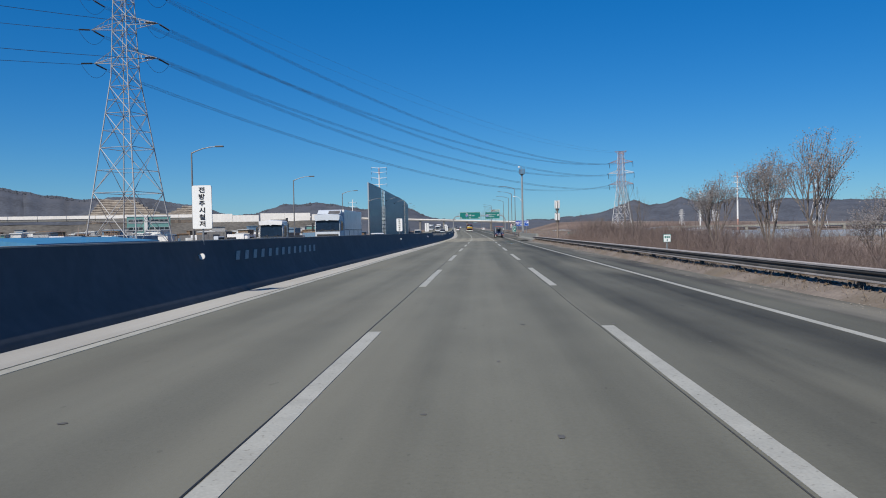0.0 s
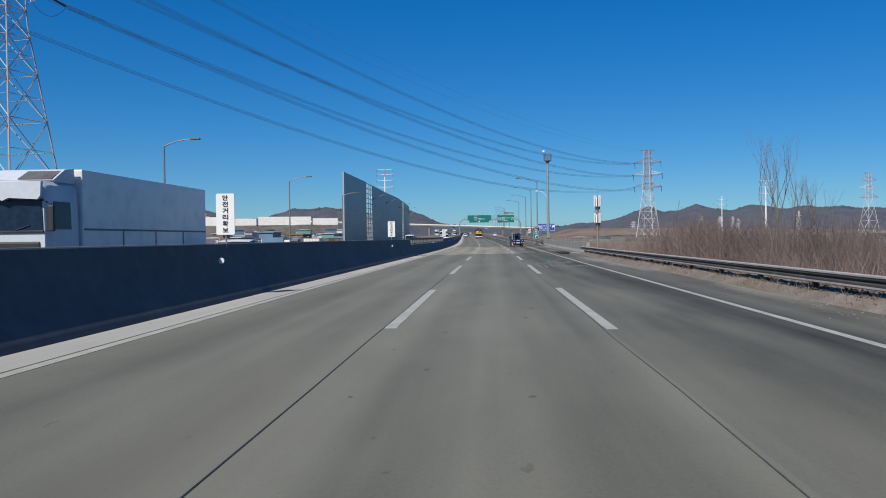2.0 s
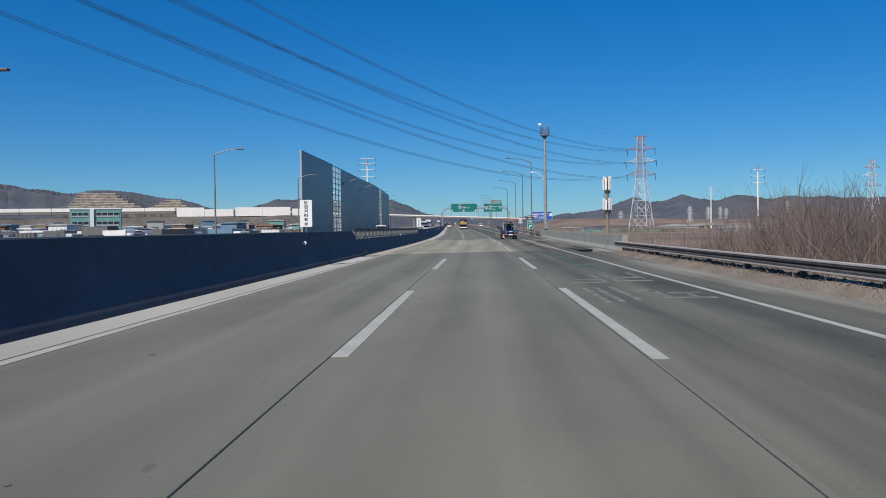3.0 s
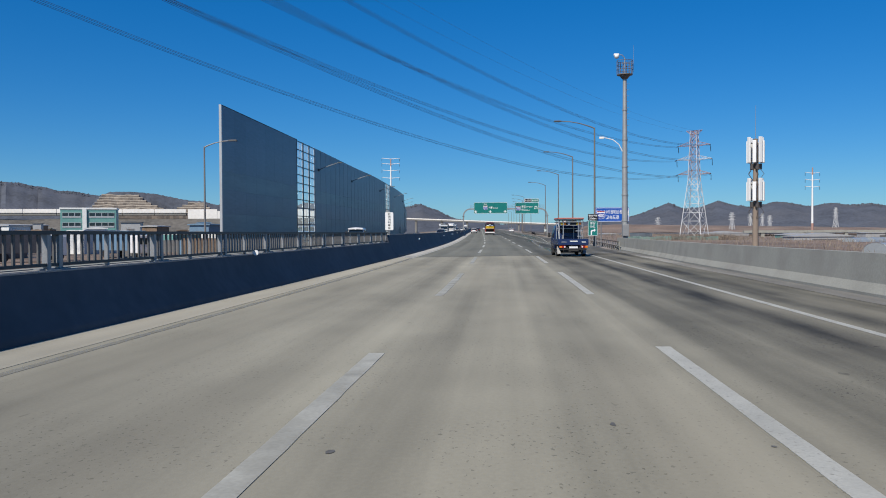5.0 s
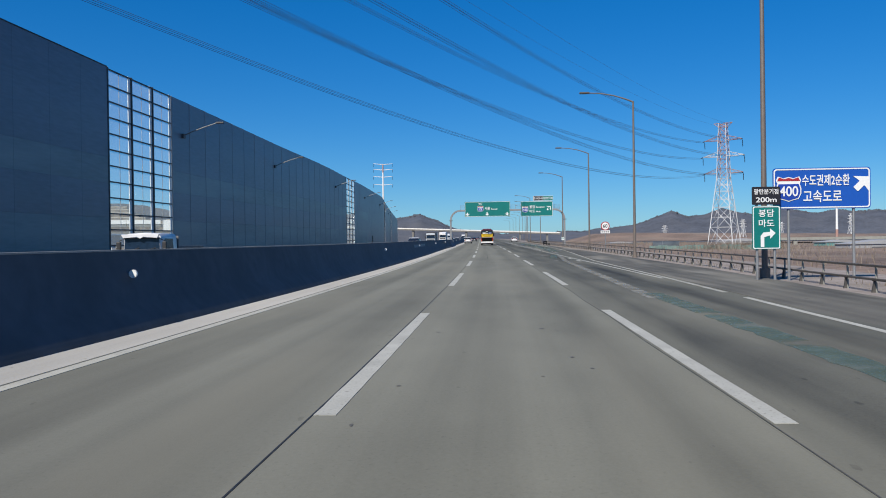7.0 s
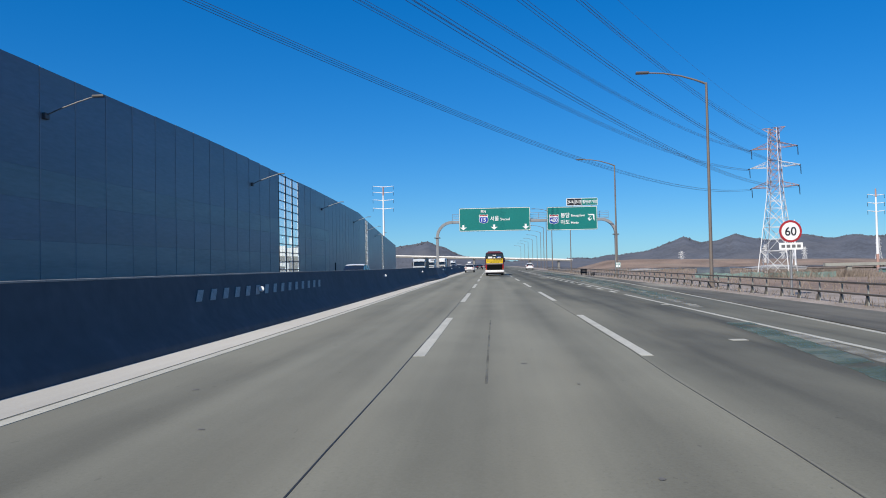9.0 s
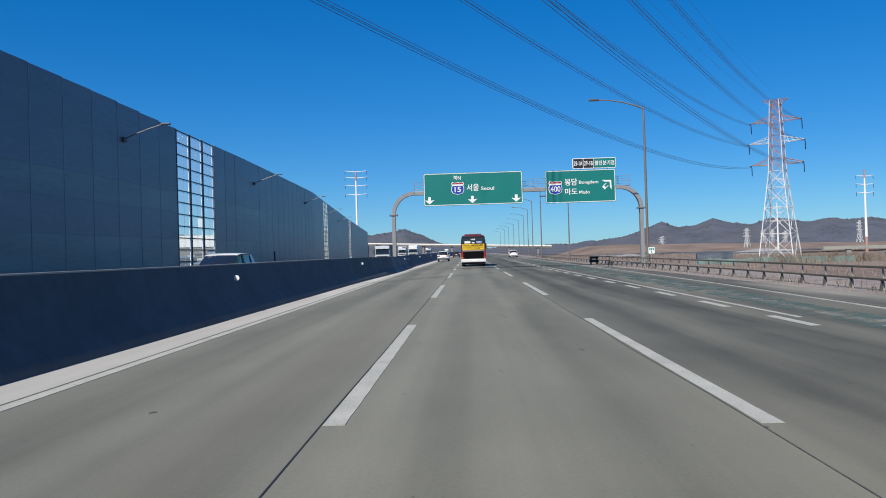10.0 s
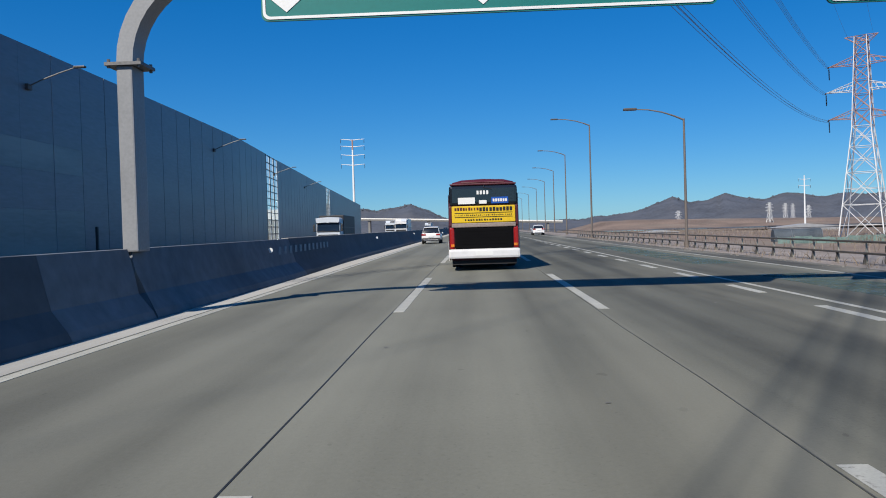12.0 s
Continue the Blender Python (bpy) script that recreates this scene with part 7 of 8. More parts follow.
bm_box(bm, (-0.26, -0.035, 0.52), (0.26, -0.015, 0.63))
part("number_plate", bm, M_SIGN_WHITE, lorry, "blank white number plate")
bm = bmesh.new()
bm_bevel_box(bm, (-0.8, 0.0, 0.42), (0.8, 0.06, 0.5), 0.02)
bm_tube(bm, (-0.3, 0.0, 0.36), (0.3, 0.0, 0.36), 0.025, n=8)
part("rear_bar", bm, M_PLASTIC, lorry)
bm = bmesh.new()
for z in (2.13, 2.26):
    for sx in (-1, 1):
        bm_box(bm, (sx * 0.74 - 0.022, 1.06, z - 0.022), (sx * 0.74 + 0.022, 3.1, z + 0.022))
    for y in (1.12, 2.0, 3.05):
        bm_box(bm, (-0.74, y - 0.022, z - 0.022), (0.74, y + 0.022, z + 0.022))
bm_box(bm, (0.30, 1.13, 1.55), (0.76, 1.17, 1.6))
bm_box(bm, (0.40, 1.13, 1.22), (0.76, 1.17, 1.26))
part("rack_frame", bm, M_TUBE, lorry, "zinc-plated rack frame")
bm = bmesh.new()
bm_bevel_box(bm, (-0.80, 0.98, 2.335), (0.80, 3.15, 2.385), 0.02)
part("rack_board", bm, M_ORANGE, lorry, "orange-red board on the rack")
bm = bmesh.new()
bm_bevel_box(bm, (-0.80, 0.97, 2.287), (0.80, 3.13, 2.331), 0.01)
part("rack_board", bm, M_STEEL, lorry)
bm = bmesh.new()
bm_path(bm, [(0.72, 1.1, 2.2), (0.80, 1.08, 1.9), (0.70, 1.08, 1.6), (0.78, 1.1, 1.3), (0.74, 1.1, 0.9)], 0.008, 5)
part("cable", bm, M_PLASTIC, lorry, "loose black cable")
bm = bmesh.new()
bm_bevel_box(bm, (-0.34, 1.26, 1.95), (0.34, 1.50, 2.12), 0.02)
part("lamp_bar", bm, M_PLASTIC, lorry, "black lamp bar")
bm = bmesh.new()
bm_box(bm, (-0.74, 1.25, 1.905), (0.74, 1.29, 1.945))
bm_box(bm, (-0.74, 1.6, 1.905), (0.74, 1.64, 1.945))
bm_box(bm, (-0.74, 2.3, 1.72), (0.74, 2.34, 1.76))
part("lamp_rail", bm, M_TUBE, lorry)
for x, y, z in ((-0.2, 1.22, 2.18), (0.05, 1.35, 2.19), (0.3, 1.22, 2.18)):
    bm = bmesh.new()
    bm_bevel_box(bm, (x - 0.09, y, z - 0.03), (x + 0.09, y + 0.2, z + 0.03), 0.02)
    part("light_fitting", bm, M_LENS, lorry, "pale lamp under the rack board")
bm = bmesh.new()
bm_path(bm, [(-0.74, 1.1, 2.2), (-0.80, 1.12, 1.7), (-0.72, 1.1, 1.15), (-0.68, 1.1, 0.8)], 0.012, 5)
part("cable", bm, M_SIGN_WHITE, lorry, "slack pale cable on the rack")
for x, mat in ((-0.55, M_YELLOW), (-0.36, M_AMBER), (0.42, M_YELLOW), (0.58, M_AMBER), (-0.1, M_LENS)):
    bm = bmesh.new()
    bm_bevel_box(bm, (x - 0.075, 1.19, 1.96), (x + 0.075, 1.31, 2.11), 0.035)
    part("warning_lamp", bm, mat, lorry, "warning lamp")


def lorry_front(name, s, u, w, length, screen, roof, top, paint, body, label, box=True, stack=False):
    """A forward-control lorry that faces the camera; its nose at y = 0, the windscreen between two heights, a visor up to the roof."""
    t = thing(name, stand(s, u), label, "lorry", "opposite lorries")
    lo, hi = screen
    st = []
    for y, k, lift in ((0.0, 0.95, -0.10), (0.07, 0.99, -0.03), (0.35, 1.0, 0.0), (1.75, 1.0, 0.0), (1.82, 0.97, -0.05)):
        ww = w / 2 * k
        st.append((y + 0.0, [(0.0, 0.42), (ww * 0.95, 0.42), (ww, 0.6), (ww, lo), (ww * 0.975, hi), (ww * 0.95, roof + lift - 0.12), (ww * 0.84, roof + lift), (0.0, roof + lift + 0.04)]))
    part("cab", loft(st), paint, t, smooth=True)
    # windscreen in a dark rubber frame, slightly proud and raked
    rake = 0.10
    panel_on("windscreen", [(-w * 0.46, -0.02, lo), (w * 0.46, -0.02, lo), (w * 0.445, -0.02 + rake * 0.1, hi), (-w * 0.445, -0.02 + rake * 0.1, hi)], M_SCREEN, t, 0.02, "dark blue-tinted windscreen")
    for z, tall in ((lo, 0.05), (hi, 0.04)):
        bm = bmesh.new()
        bm_bevel_box(bm, (-w * 0.47, -0.055, z - tall), (w * 0.47, 0.05, z + 0.012), 0.012)
        part("screen_rubber", bm, M_PLASTIC, t)
    # sun visor hung from the roof edge, in two scallops
    bm = bmesh.new()
    bm_extrude(bm, [(-w * 0.49, roof - 0.04), (-w * 0.48, hi + 0.10), (-w * 0.44, hi + 0.0), (-w * 0.08, hi + 0.05), (0, hi - 0.03), (w * 0.08, hi + 0.05), (w * 0.44, hi + 0.0), (w * 0.48, hi + 0.10), (w * 0.49, roof - 0.04)], 1, -0.22, -0.10)
    bmesh.ops.recalc_face_normals(bm, faces=bm.faces)
    part("sun_visor", bm, paint, t, "sun visor over the windscreen")
    for x in (-0.3, 0.12):
        bm = bmesh.new()
        bm_tube(bm, (x * w, -0.06, lo + 0.02), (x * w + 0.42, -0.06, lo + 0.16), 0.014, n=5)
        part("wiper", bm, M_PLASTIC, t)
    bm = bmesh.new()
    bm_bevel_box(bm, (-w * 0.42, -0.05, lo - 0.62), (w * 0.42, 0.2, lo - 0.30), 0.05)
    part("grille", bm, M_PLASTIC, t)
    bm = bmesh.new()
    bm_bevel_box(bm, (-w * 0.495, -0.07, 0.4), (w * 0.495, 0.3, 0.66), 0.05)
    part("bumper", bm, paint, t)
    for sx in (-1, 1):
        panel_on("side_window", [(sx * (w / 2 + 0.003), 0.30, lo + 0.05), (sx * (w / 2 + 0.003), 1.32, lo + 0.05), (sx * (w / 2 * 0.982), 1.32, hi - 0.03), (sx * (w / 2 * 0.982), 0.42, hi - 0.03)], M_SCREEN, t, 0.012 * sx, "dark side window")
        bm = bmesh.new()
        bm_bevel_box(bm, (sx * (w / 2 + 0.17) - 0.09, -0.12, lo - 0.02), (sx * (w / 2 + 0.17) + 0.09, 0.02, hi - 0.16), 0.035)
        bm_tube(bm, (sx * w * 0.48, 0.06, hi - 0.05), (sx * (w / 2 + 0.17), -0.05, hi - 0.12), 0.02, n=6)
        bm_tube(bm, (sx * w * 0.48, 0.06, lo), (sx * (w / 2 + 0.17), -0.05, lo + 0.03), 0.02, n=6)
        part("mirror", bm, M_PLASTIC, t, "black wing mirror")
        bm = bmesh.new()
        bm_bevel_box(bm, (sx * w * 0.37 - 0.17, -0.08, 0.70), (sx * w * 0.37 + 0.17, 0.1, 0.90), 0.04)
        part("headlight", bm, M_LENS, t)
        bm = bmesh.new()
        bm_bevel_box(bm, (sx * w / 2 - 0.012, 0.28, 0.62), (sx * w / 2 + 0.01, 1.36, lo + 0.02), 0.01)
        part("door", bm, paint, t)
        for y in (0.95, length - 1.6):
            wheel(t, sx * (w / 2 - 0.15), y, 0.45, 0.28)
    bm = bmesh.new()
    bm_box(bm, (-w * 0.4, 1.0, 0.5), (w * 0.4, length, 0.85))
    part("chassis", bm, M_PLASTIC, t)
    if box:
        bm = bmesh.new()
        bm_bevel_box(bm, (-w / 2 - 0.04, 1.95, 0.95), (w / 2 + 0.04, length, top), 0.05)
        bx = part("box_body", bm, body, t, "pale box body")
        for sx in (-1, 1):
            bm = bmesh.new()
            bm_box(bm, (sx * (w / 2 + 0.04) - 0.012, 2.0, 1.86), (sx * (w / 2 + 0.04) + 0.015, length - 0.05, 1.92))
            part("side_rail", bm, M_STEEL_DULL, bx)
            for k in range(1, 4):
                y = 2.0 + (length - 2.0) * k / 4
                bm = bmesh.new()
                bm_box(bm, (sx * (w / 2 + 0.04) - 0.012, y - 0.04, 0.97), (sx * (w / 2 + 0.04) + 0.014, y + 0.04, 1.855))
                part("side_post", bm, M_STEEL_DULL, bx)
        if top > roof + 0.25:
            bm = bmesh.new()
            bm_extrude(bm, [(0.75, roof + 0.0), (0.62, roof + 0.06), (1.25, top - 0.06), (1.75, top), (1.8, roof + 0.0)], 0, -w * 0.45, w * 0.45)
            bmesh.ops.recalc_face_normals(bm, faces=bm.faces)
            df = part("wind_deflector", bm, paint, t, "roof wind deflector")
            panel_on("deflector_panel", [(-w * 0.02, 0.62, roof + 0.10), (w * 0.42, 0.62, roof + 0.10), (w * 0.42, 1.17, top - 0.10), (-w * 0.02, 1.17, top - 0.10)], M_STEEL_DULL if paint is M_CARGO else M_CARGO, df, -0.03, "plain panel")
    else:
        bm = bmesh.new()
        bm_bevel_box(bm, (-w / 2, 1.95, 0.95), (w / 2, length, 1.45), 0.03)
        part("flat_body", bm, M_STEEL_DULL, t)
        bm = bmesh.new()
        bm_bevel_box(bm, (-w / 2, 1.95, 1.4), (w / 2, 2.05, roof - 0.1), 0.02)
        part("headboard", bm, M_STEEL_DULL, t)
    if stack:
        bm = bmesh.new()
        bm_tube(bm, (w * 0.40, 2.2, 1.4), (w * 0.40, 2.2, roof + 0.25), 0.10, n=10)
        bm_bevel_box(bm, (-w * 0.3, 2.15, roof - 0.1), (w * 0.34, 2.5, roof + 0.12), 0.05)
        part("air_stack", bm, M_PLASTIC, t, "black air intake stack behind the cab")
    return t


M_SCREEN = material("blue_tinted_windscreen", (0.010, 0.022, 0.045), 0.15, vary=0.3, scale=1.5, fine=6, spec=0.22)
lorry_front("box_lorry", 71.0, -13.62, 2.28, 12.5, (1.83, 2.70), 3.24, 3.70, M_CARGO, M_BUS_WHITE, "pale blue box lorry on the opposite carriageway")
lorry_front("flatbed_lorry", 69.5, -18.25, 2.12, 7.5, (1.38, 2.38), 2.78, 2.78, M_BUS_WHITE, M_BUS_WHITE, "white flatbed lorry with a large windscreen", False, True)
lorry_front("van", 210.0, -15.7, 1.70, 5.2, (1.22, 1.80), 2.0, 2.0, M_BUS_WHITE, M_BUS_WHITE, "small white lorry beside the sound wall", False)
lorry_front("box_lorry", 384, -14.3, 2.3, 9.0, (1.5, 2.3), 2.8, 3.05, M_CARGO, M_PLASTIC, "pale lorry with a dark body on the opposite carriageway")
lorry_front("box_lorry", 500, -20.6, 2.4, 11.0, (1.7, 2.5), 3.0, 3.6, M_CARGO, M_BUS_WHITE, "white box lorry far off on the opposite carriageway")
lorry_front("box_lorry", 470, -15.3, 2.4, 11.0, (1.7, 2.5), 3.0, 3.6, M_BUS_WHITE, M_BUS_WHITE, "white box lorry far off on the opposite carriageway")
lorry_front("box_lorry", 620, -18.6, 2.4, 11.0, (1.7, 2.5), 3.0, 3.6, M_CARGO, M_CARGO, "pale box lorry far off on the opposite carriageway")
lorry_front("box_lorry", 780, -14.6, 2.4, 11.0, (1.7, 2.5), 3.0, 3.6, M_BUS_WHITE, M_BUS_WHITE, "white box lorry far off on the opposite carriageway")

# ---------------- yards and buildings on the left ----------------
bm = bmesh.new()
ring = []
for k in range(40):
    a = 2 * math.pi * k / 40
    q = 1 + 0.16 * noise.noise((math.cos(a) * 1.6, math.sin(a) * 1.6, 3))
    ring.append(bm.verts.new((-215 + 148 * q * math.cos(a), 400 + 300 * q * math.sin(a), -0.98)))
bm.faces.new(ring)
g = bmesh.ops.extrude_face_region(bm, geom=list(bm.faces))["geom"]
for v in g:
    if isinstance(v, bmesh.types.BMVert):
        v.co.z -= 0.8
bmesh.ops.recalc_face_normals(bm, faces=bm.faces)
structure("yard", bm, material("dusty_yard_concrete", (0.263, 0.252, 0.23), 0.95, vary=0.35, scale=0.05, fine=0.6, dirt=((0.161, 0.146, 0.124), 0.8, 0.03)), "dusty pale concrete yard beside the road", "yard")
random.seed(4)
M_BLUE_DULL = material("faded_blue_steel", (0.11, 0.19, 0.28), 0.6, vary=0.15, scale=0.3, fine=3)
M_BLUE_ROOF = material("blue_steel_roof", (0.05, 0.20, 0.36), 0.5, vary=0.1, scale=0.3, fine=3)
M_TEAL = material("teal_steel_cladding", (0.117, 0.263, 0.248), 0.5, vary=0.1, scale=0.3, fine=3)
M_GREY_CLAD = material("grey_steel_cladding", (0.307, 0.314, 0.321), 0.6, vary=0.1, scale=0.3, fine=3)
M_WHITE_CLAD = material("white_steel_cladding", (0.598, 0.607, 0.598), 0.6, vary=0.08, scale=0.3, fine=3)
M_BROWN = material("rusty_brown_stacks", (0.161, 0.11, 0.073), 0.8, vary=0.3, scale=0.5, fine=3)


def shed(x, y, w, l, h, clad, roof, label, turn=0.0, windows=0):
    t = thing("shed", Matrix.Translation((x, y, -1.05)) @ Matrix.Rotation(radians(turn), 4, "Z"), label, "building", "yard buildings")
    bm = bmesh.new()
    bm_box(bm, (-w / 2, -l / 2, -0.5), (w / 2, l / 2, h))
    part("wall", bm, clad, t)
    bm = bmesh.new()
    bm_extrude(bm, [(-w / 2 - 0.4, h + 0.01), (w / 2 + 0.4, h + 0.01), (w / 2 + 0.4, h + 0.25), (0, h + w * 0.05 + 0.25), (-w / 2 - 0.4, h + 0.25)], 1, -l / 2 - 0.4, l / 2 + 0.4)
    part("roof", bm, roof, t)
    bm = bmesh.new()
    bm_bevel_box(bm, (-w * 0.2, -l / 2 - 0.06, 0), (w * 0.2, -l / 2 - 0.004, h * 0.7), 0.02)
    part("door", bm, M_STEEL_DULL, t)
    for i in range(windows):
        for j in range(3):
            bm = bmesh.new()
            bm_box(bm, (w / 2 + 0.004, -l / 2 + l * (j + 0.15) / 3, 1.0 + i * 3.0), (w / 2 + 0.07, -l / 2 + l * (j + 0.85) / 3, 2.4 + i * 3.0))
            win = part("window", bm, M_WALL_FRAME, t)
            bm = bmesh.new()
            bm_box(bm, (w / 2 + 0.07, -l / 2 + l * (j + 0.2) / 3, 1.15 + i * 3.0), (w / 2 + 0.09, -l / 2 + l * (j + 0.8) / 3, 2.25 + i * 3.0))
            part("pane", bm, M_GLASS, win)
            bm = bmesh.new()
            bm_box(bm, (-w / 2 + w * (j + 0.15) / 3, -l / 2 - 0.07, 1.0 + i * 3.0), (-w / 2 + w * (j + 0.85) / 3, -l / 2 - 0.004, 2.4 + i * 3.0))
            win = part("window", bm, M_WALL_FRAME, t)
            bm = bmesh.new()
            bm_box(bm, (-w / 2 + w * (j + 0.2) / 3, -l / 2 - 0.09, 1.15 + i * 3.0), (-w / 2 + w * (j + 0.8) / 3, -l / 2 - 0.07, 2.25 + i * 3.0))
            part("pane", bm, M_GLASS, win)
    return t


office = thing("office_building", Matrix.Translation((-233, 560, -0.98)) @ Matrix.Rotation(radians(22), 4, "Z") @ Matrix.Scale(1.35, 4), "teal three-storey office building with white window bands", "building")
bm = bmesh.new()
bm_bevel_box(bm, (-10.5, -6, -0.5), (10.5, 6, 12.6), 0.1)
part("wall", bm, M_TEAL, office)
bm = bmesh.new()
bm_bevel_box(bm, (-10.8, -6.3, 12.61), (10.8, 6.3, 13.3), 0.05)
part("roof", bm, M_WHITE_CLAD, office)
bm = bmesh.new()
bm_bevel_box(bm, (-2.2, -6.9, -0.5), (-0.6, -6.01, 12.9), 0.05)
part("stair_pier", bm, M_WHITE_CLAD, office)
for fl in range(3):
    for x0, x1 in ((-9.8, -2.8), (0.2, 9.8)):
        bm = bmesh.new()
        bm_box(bm, (x0, -6.2, 1.2 + 4.0 * fl), (x1, -6.01, 3.3 + 4.0 * fl))
        win = part("window", bm, M_WALL_FRAME, office)
        n = round((x1 - x0) / 2.4)
        for k in range(n):
            bm = bmesh.new()
            bm_box(bm, (x0 + (x1 - x0) * (k + 0.06) / n, -6.24, 1.9 + 4.0 * fl), (x0 + (x1 - x0) * (k + 0.94) / n, -6.21, 3.15 + 4.0 * fl))
            part("pane", bm, M_GLASS, win)
shed(-52, 96, 13, 40, 1.9, M_BLUE_ROOF, M_BLUE_ROOF, "low blue-roofed shed beside the road", 6)
shed(-63, 60, 14, 30, 1.9, M_BLUE_ROOF, M_BLUE_ROOF, "low blue-roofed shed beside the road", 6)
kinds = [(M_BLUE_DULL, M_BLUE_DULL, "faded blue steel shed in the yard"), (M_WHITE_CLAD, M_GREY_CLAD, "white steel shed in the yard"), (M_GREY_CLAD, M_WHITE_CLAD, "grey steel shed in the yard"), (M_BROWN, M_GREY_CLAD, "brown-stained shed in the yard")]
kinds += [(M_BROWN, M_BROWN, "brown-stained shed in the yard"), (M_GREY_CLAD, M_STEEL_DULL, "grey steel shed in the yard")] * 2
for i in range(105):
    az = random.uniform(-34, -9.5)
    dist = random.uniform(300, 600)
    clad, roof, lab = random.choice(kinds + [(M_WHITE_CLAD, M_WHITE_CLAD, "white steel shed in the yard")] * 2 + [(M_TEAL, M_GREY_CLAD, "teal steel shed in the yard")])
    shed(dist * math.sin(radians(az)), 20 + dist * math.cos(radians(az)), random.uniform(3, 7), random.uniform(4, 11), random.uniform(2.4, 5.2) * dist / 400 + random.choice((0, 0, 2.0)), clad, roof, lab, random.uniform(-25, 30))


def parked_truck(m, paint, body, label):
    t = thing("parked_lorry", m, label, "lorry", "parked lorries")
    bm = bmesh.new()
    bm_bevel_box(bm, (-1.1, 0, 0.5), (1.1, 1.7, 2.5), 0.12)
    part("cab", bm, paint, t)
    bm = bmesh.new()
    bm_bevel_box(bm, (-0.95, -0.03, 1.5), (0.95, 0.1, 2.2), 0.04)
    part("windscreen", bm, M_GLASS, t)
    bm = bmesh.new()
    bm_bevel_box(bm, (-1.15, 1.9, 0.8), (1.15, 8.0, 3.0), 0.05)
    part("box_body", bm, body, t)
    for y in (0.9, 6.4):
        for sx in (-1, 1):
            bm = bmesh.new()
            bm_tube(bm, (sx * 0.75, y, 0.45), (sx * 1.08, y, 0.45), 0.45, n=14)
            part("wheel", bm, M_TYRE, t)
    return t


protos = [parked_truck(Matrix.Translation((-70, 130 + 6 * i, -0.98)) @ Matrix.Rotation(radians(20), 4, "Z"), p, q, lab) for i, (p, q, lab) in enumerate(((M_BUS_WHITE, M_BUS_WHITE, "white box lorry parked in a yard"), (M_BUS_WHITE, M_BLUE_DULL, "blue and white lorry parked in a yard"), (M_CARGO, M_STEEL_DULL, "grey lorry parked in a yard")))]
for i in range(46):
    az = random.uniform(-33, -9.5)
    dist = random.uniform(180, 420)
    copy_thing(random.choice(protos), Matrix.Translation((dist * math.sin(radians(az)), 20 + dist * math.cos(radians(az)), -0.98)) @ Matrix.Rotation(radians(random.choice((60, 65, -30, 150))), 4, "Z"))

# stacked containers and crates in the yards
tones = [M_WHITE_CLAD, M_GREY_CLAD, M_BROWN, M_BLUE_DULL, M_STEEL_DULL, M_TEAL, M_BUS_WHITE, M_PLASTIC]
words = ["white", "grey", "rust-brown", "faded blue", "dull grey", "teal", "clean white", "black"]
boxes = []
for tone, word in zip(tones, words):
    bm = bmesh.new()
    side = [(-3 + 0.3 * k, 1.2 + (0.06 if k % 4 in (1, 2) else 0.0)) for k in range(21)]
    bm_extrude(bm, [(x, y) for y, x in side] + [(-x, y) for y, x in side[::-1]], 2, 0, 2.4)
    bmesh.ops.recalc_face_normals(bm, faces=bm.faces)
    ob = tagged(part("container", bm, tone), word + " steel container standing in a yard", "container", "yard containers")
    ob.matrix_basis = Matrix.Translation((-120 - 9 * len(boxes), 330, -0.98))
    boxes.append(ob)
for i in range(210):
    az = random.uniform(-34, -9.8)
    dist = random.uniform(190, 520)
    k = random.choice((0.7, 0.85, 1.0, 1.0, 1.25))
    copy_thing(random.choice(boxes), Matrix.Translation((dist * math.sin(radians(az)), 25 + dist * math.cos(radians(az)), -0.98)) @ Matrix.Rotation(radians(random.uniform(0, 180)), 4, "Z") @ Matrix.Diagonal((k, random.uniform(0.5, 1.3), k * random.uniform(0.7, 1.3), 1)))

# ---------------- greenhouses and sheds on the right ----------------
M_FILM = material("greyish_plastic_film", (0.241, 0.27, 0.292), 0.35, vary=0.12, scale=0.3, fine=3)


def tunnel(x, y, length, r, turn, film=M_FILM, label="long greenhouse tunnel of greyish plastic film"):
    t = thing("greenhouse", Matrix.Translation((x, y, -3.5)) @ Matrix.Rotation(radians(turn), 4, "Z"), label, "greenhouse", "greenhouses")
    bm = bmesh.new()
    n = 10
    out = [(r * math.cos(math.pi * i / n), 1.0 + r * 0.75 * math.sin(math.pi * i / n)) for i in range(n + 1)] + [(-r, -0.3), (r, -0.3)]
    bm_extrude(bm, out, 1, 0, length)
    bmesh.ops.recalc_face_normals(bm, faces=bm.faces)
    part("film", bm, film, t, smooth=True)
    bm = bmesh.new()
    bm_path(bm, [((r + 0.03) * math.cos(math.pi * i / n), 0, 1.0 + (r + 0.03) * 0.75 * math.sin(math.pi * i / n)) for i in range(n + 1)], 0.05, 4)
    arch = mesh_of("hoop", bm, M_STEEL)
    for k in range(int(length / 6) + 1):
        ob = new("hoop", arch)
        ob.parent = t
        ob.location = (0, k * 6, 0)
    return t


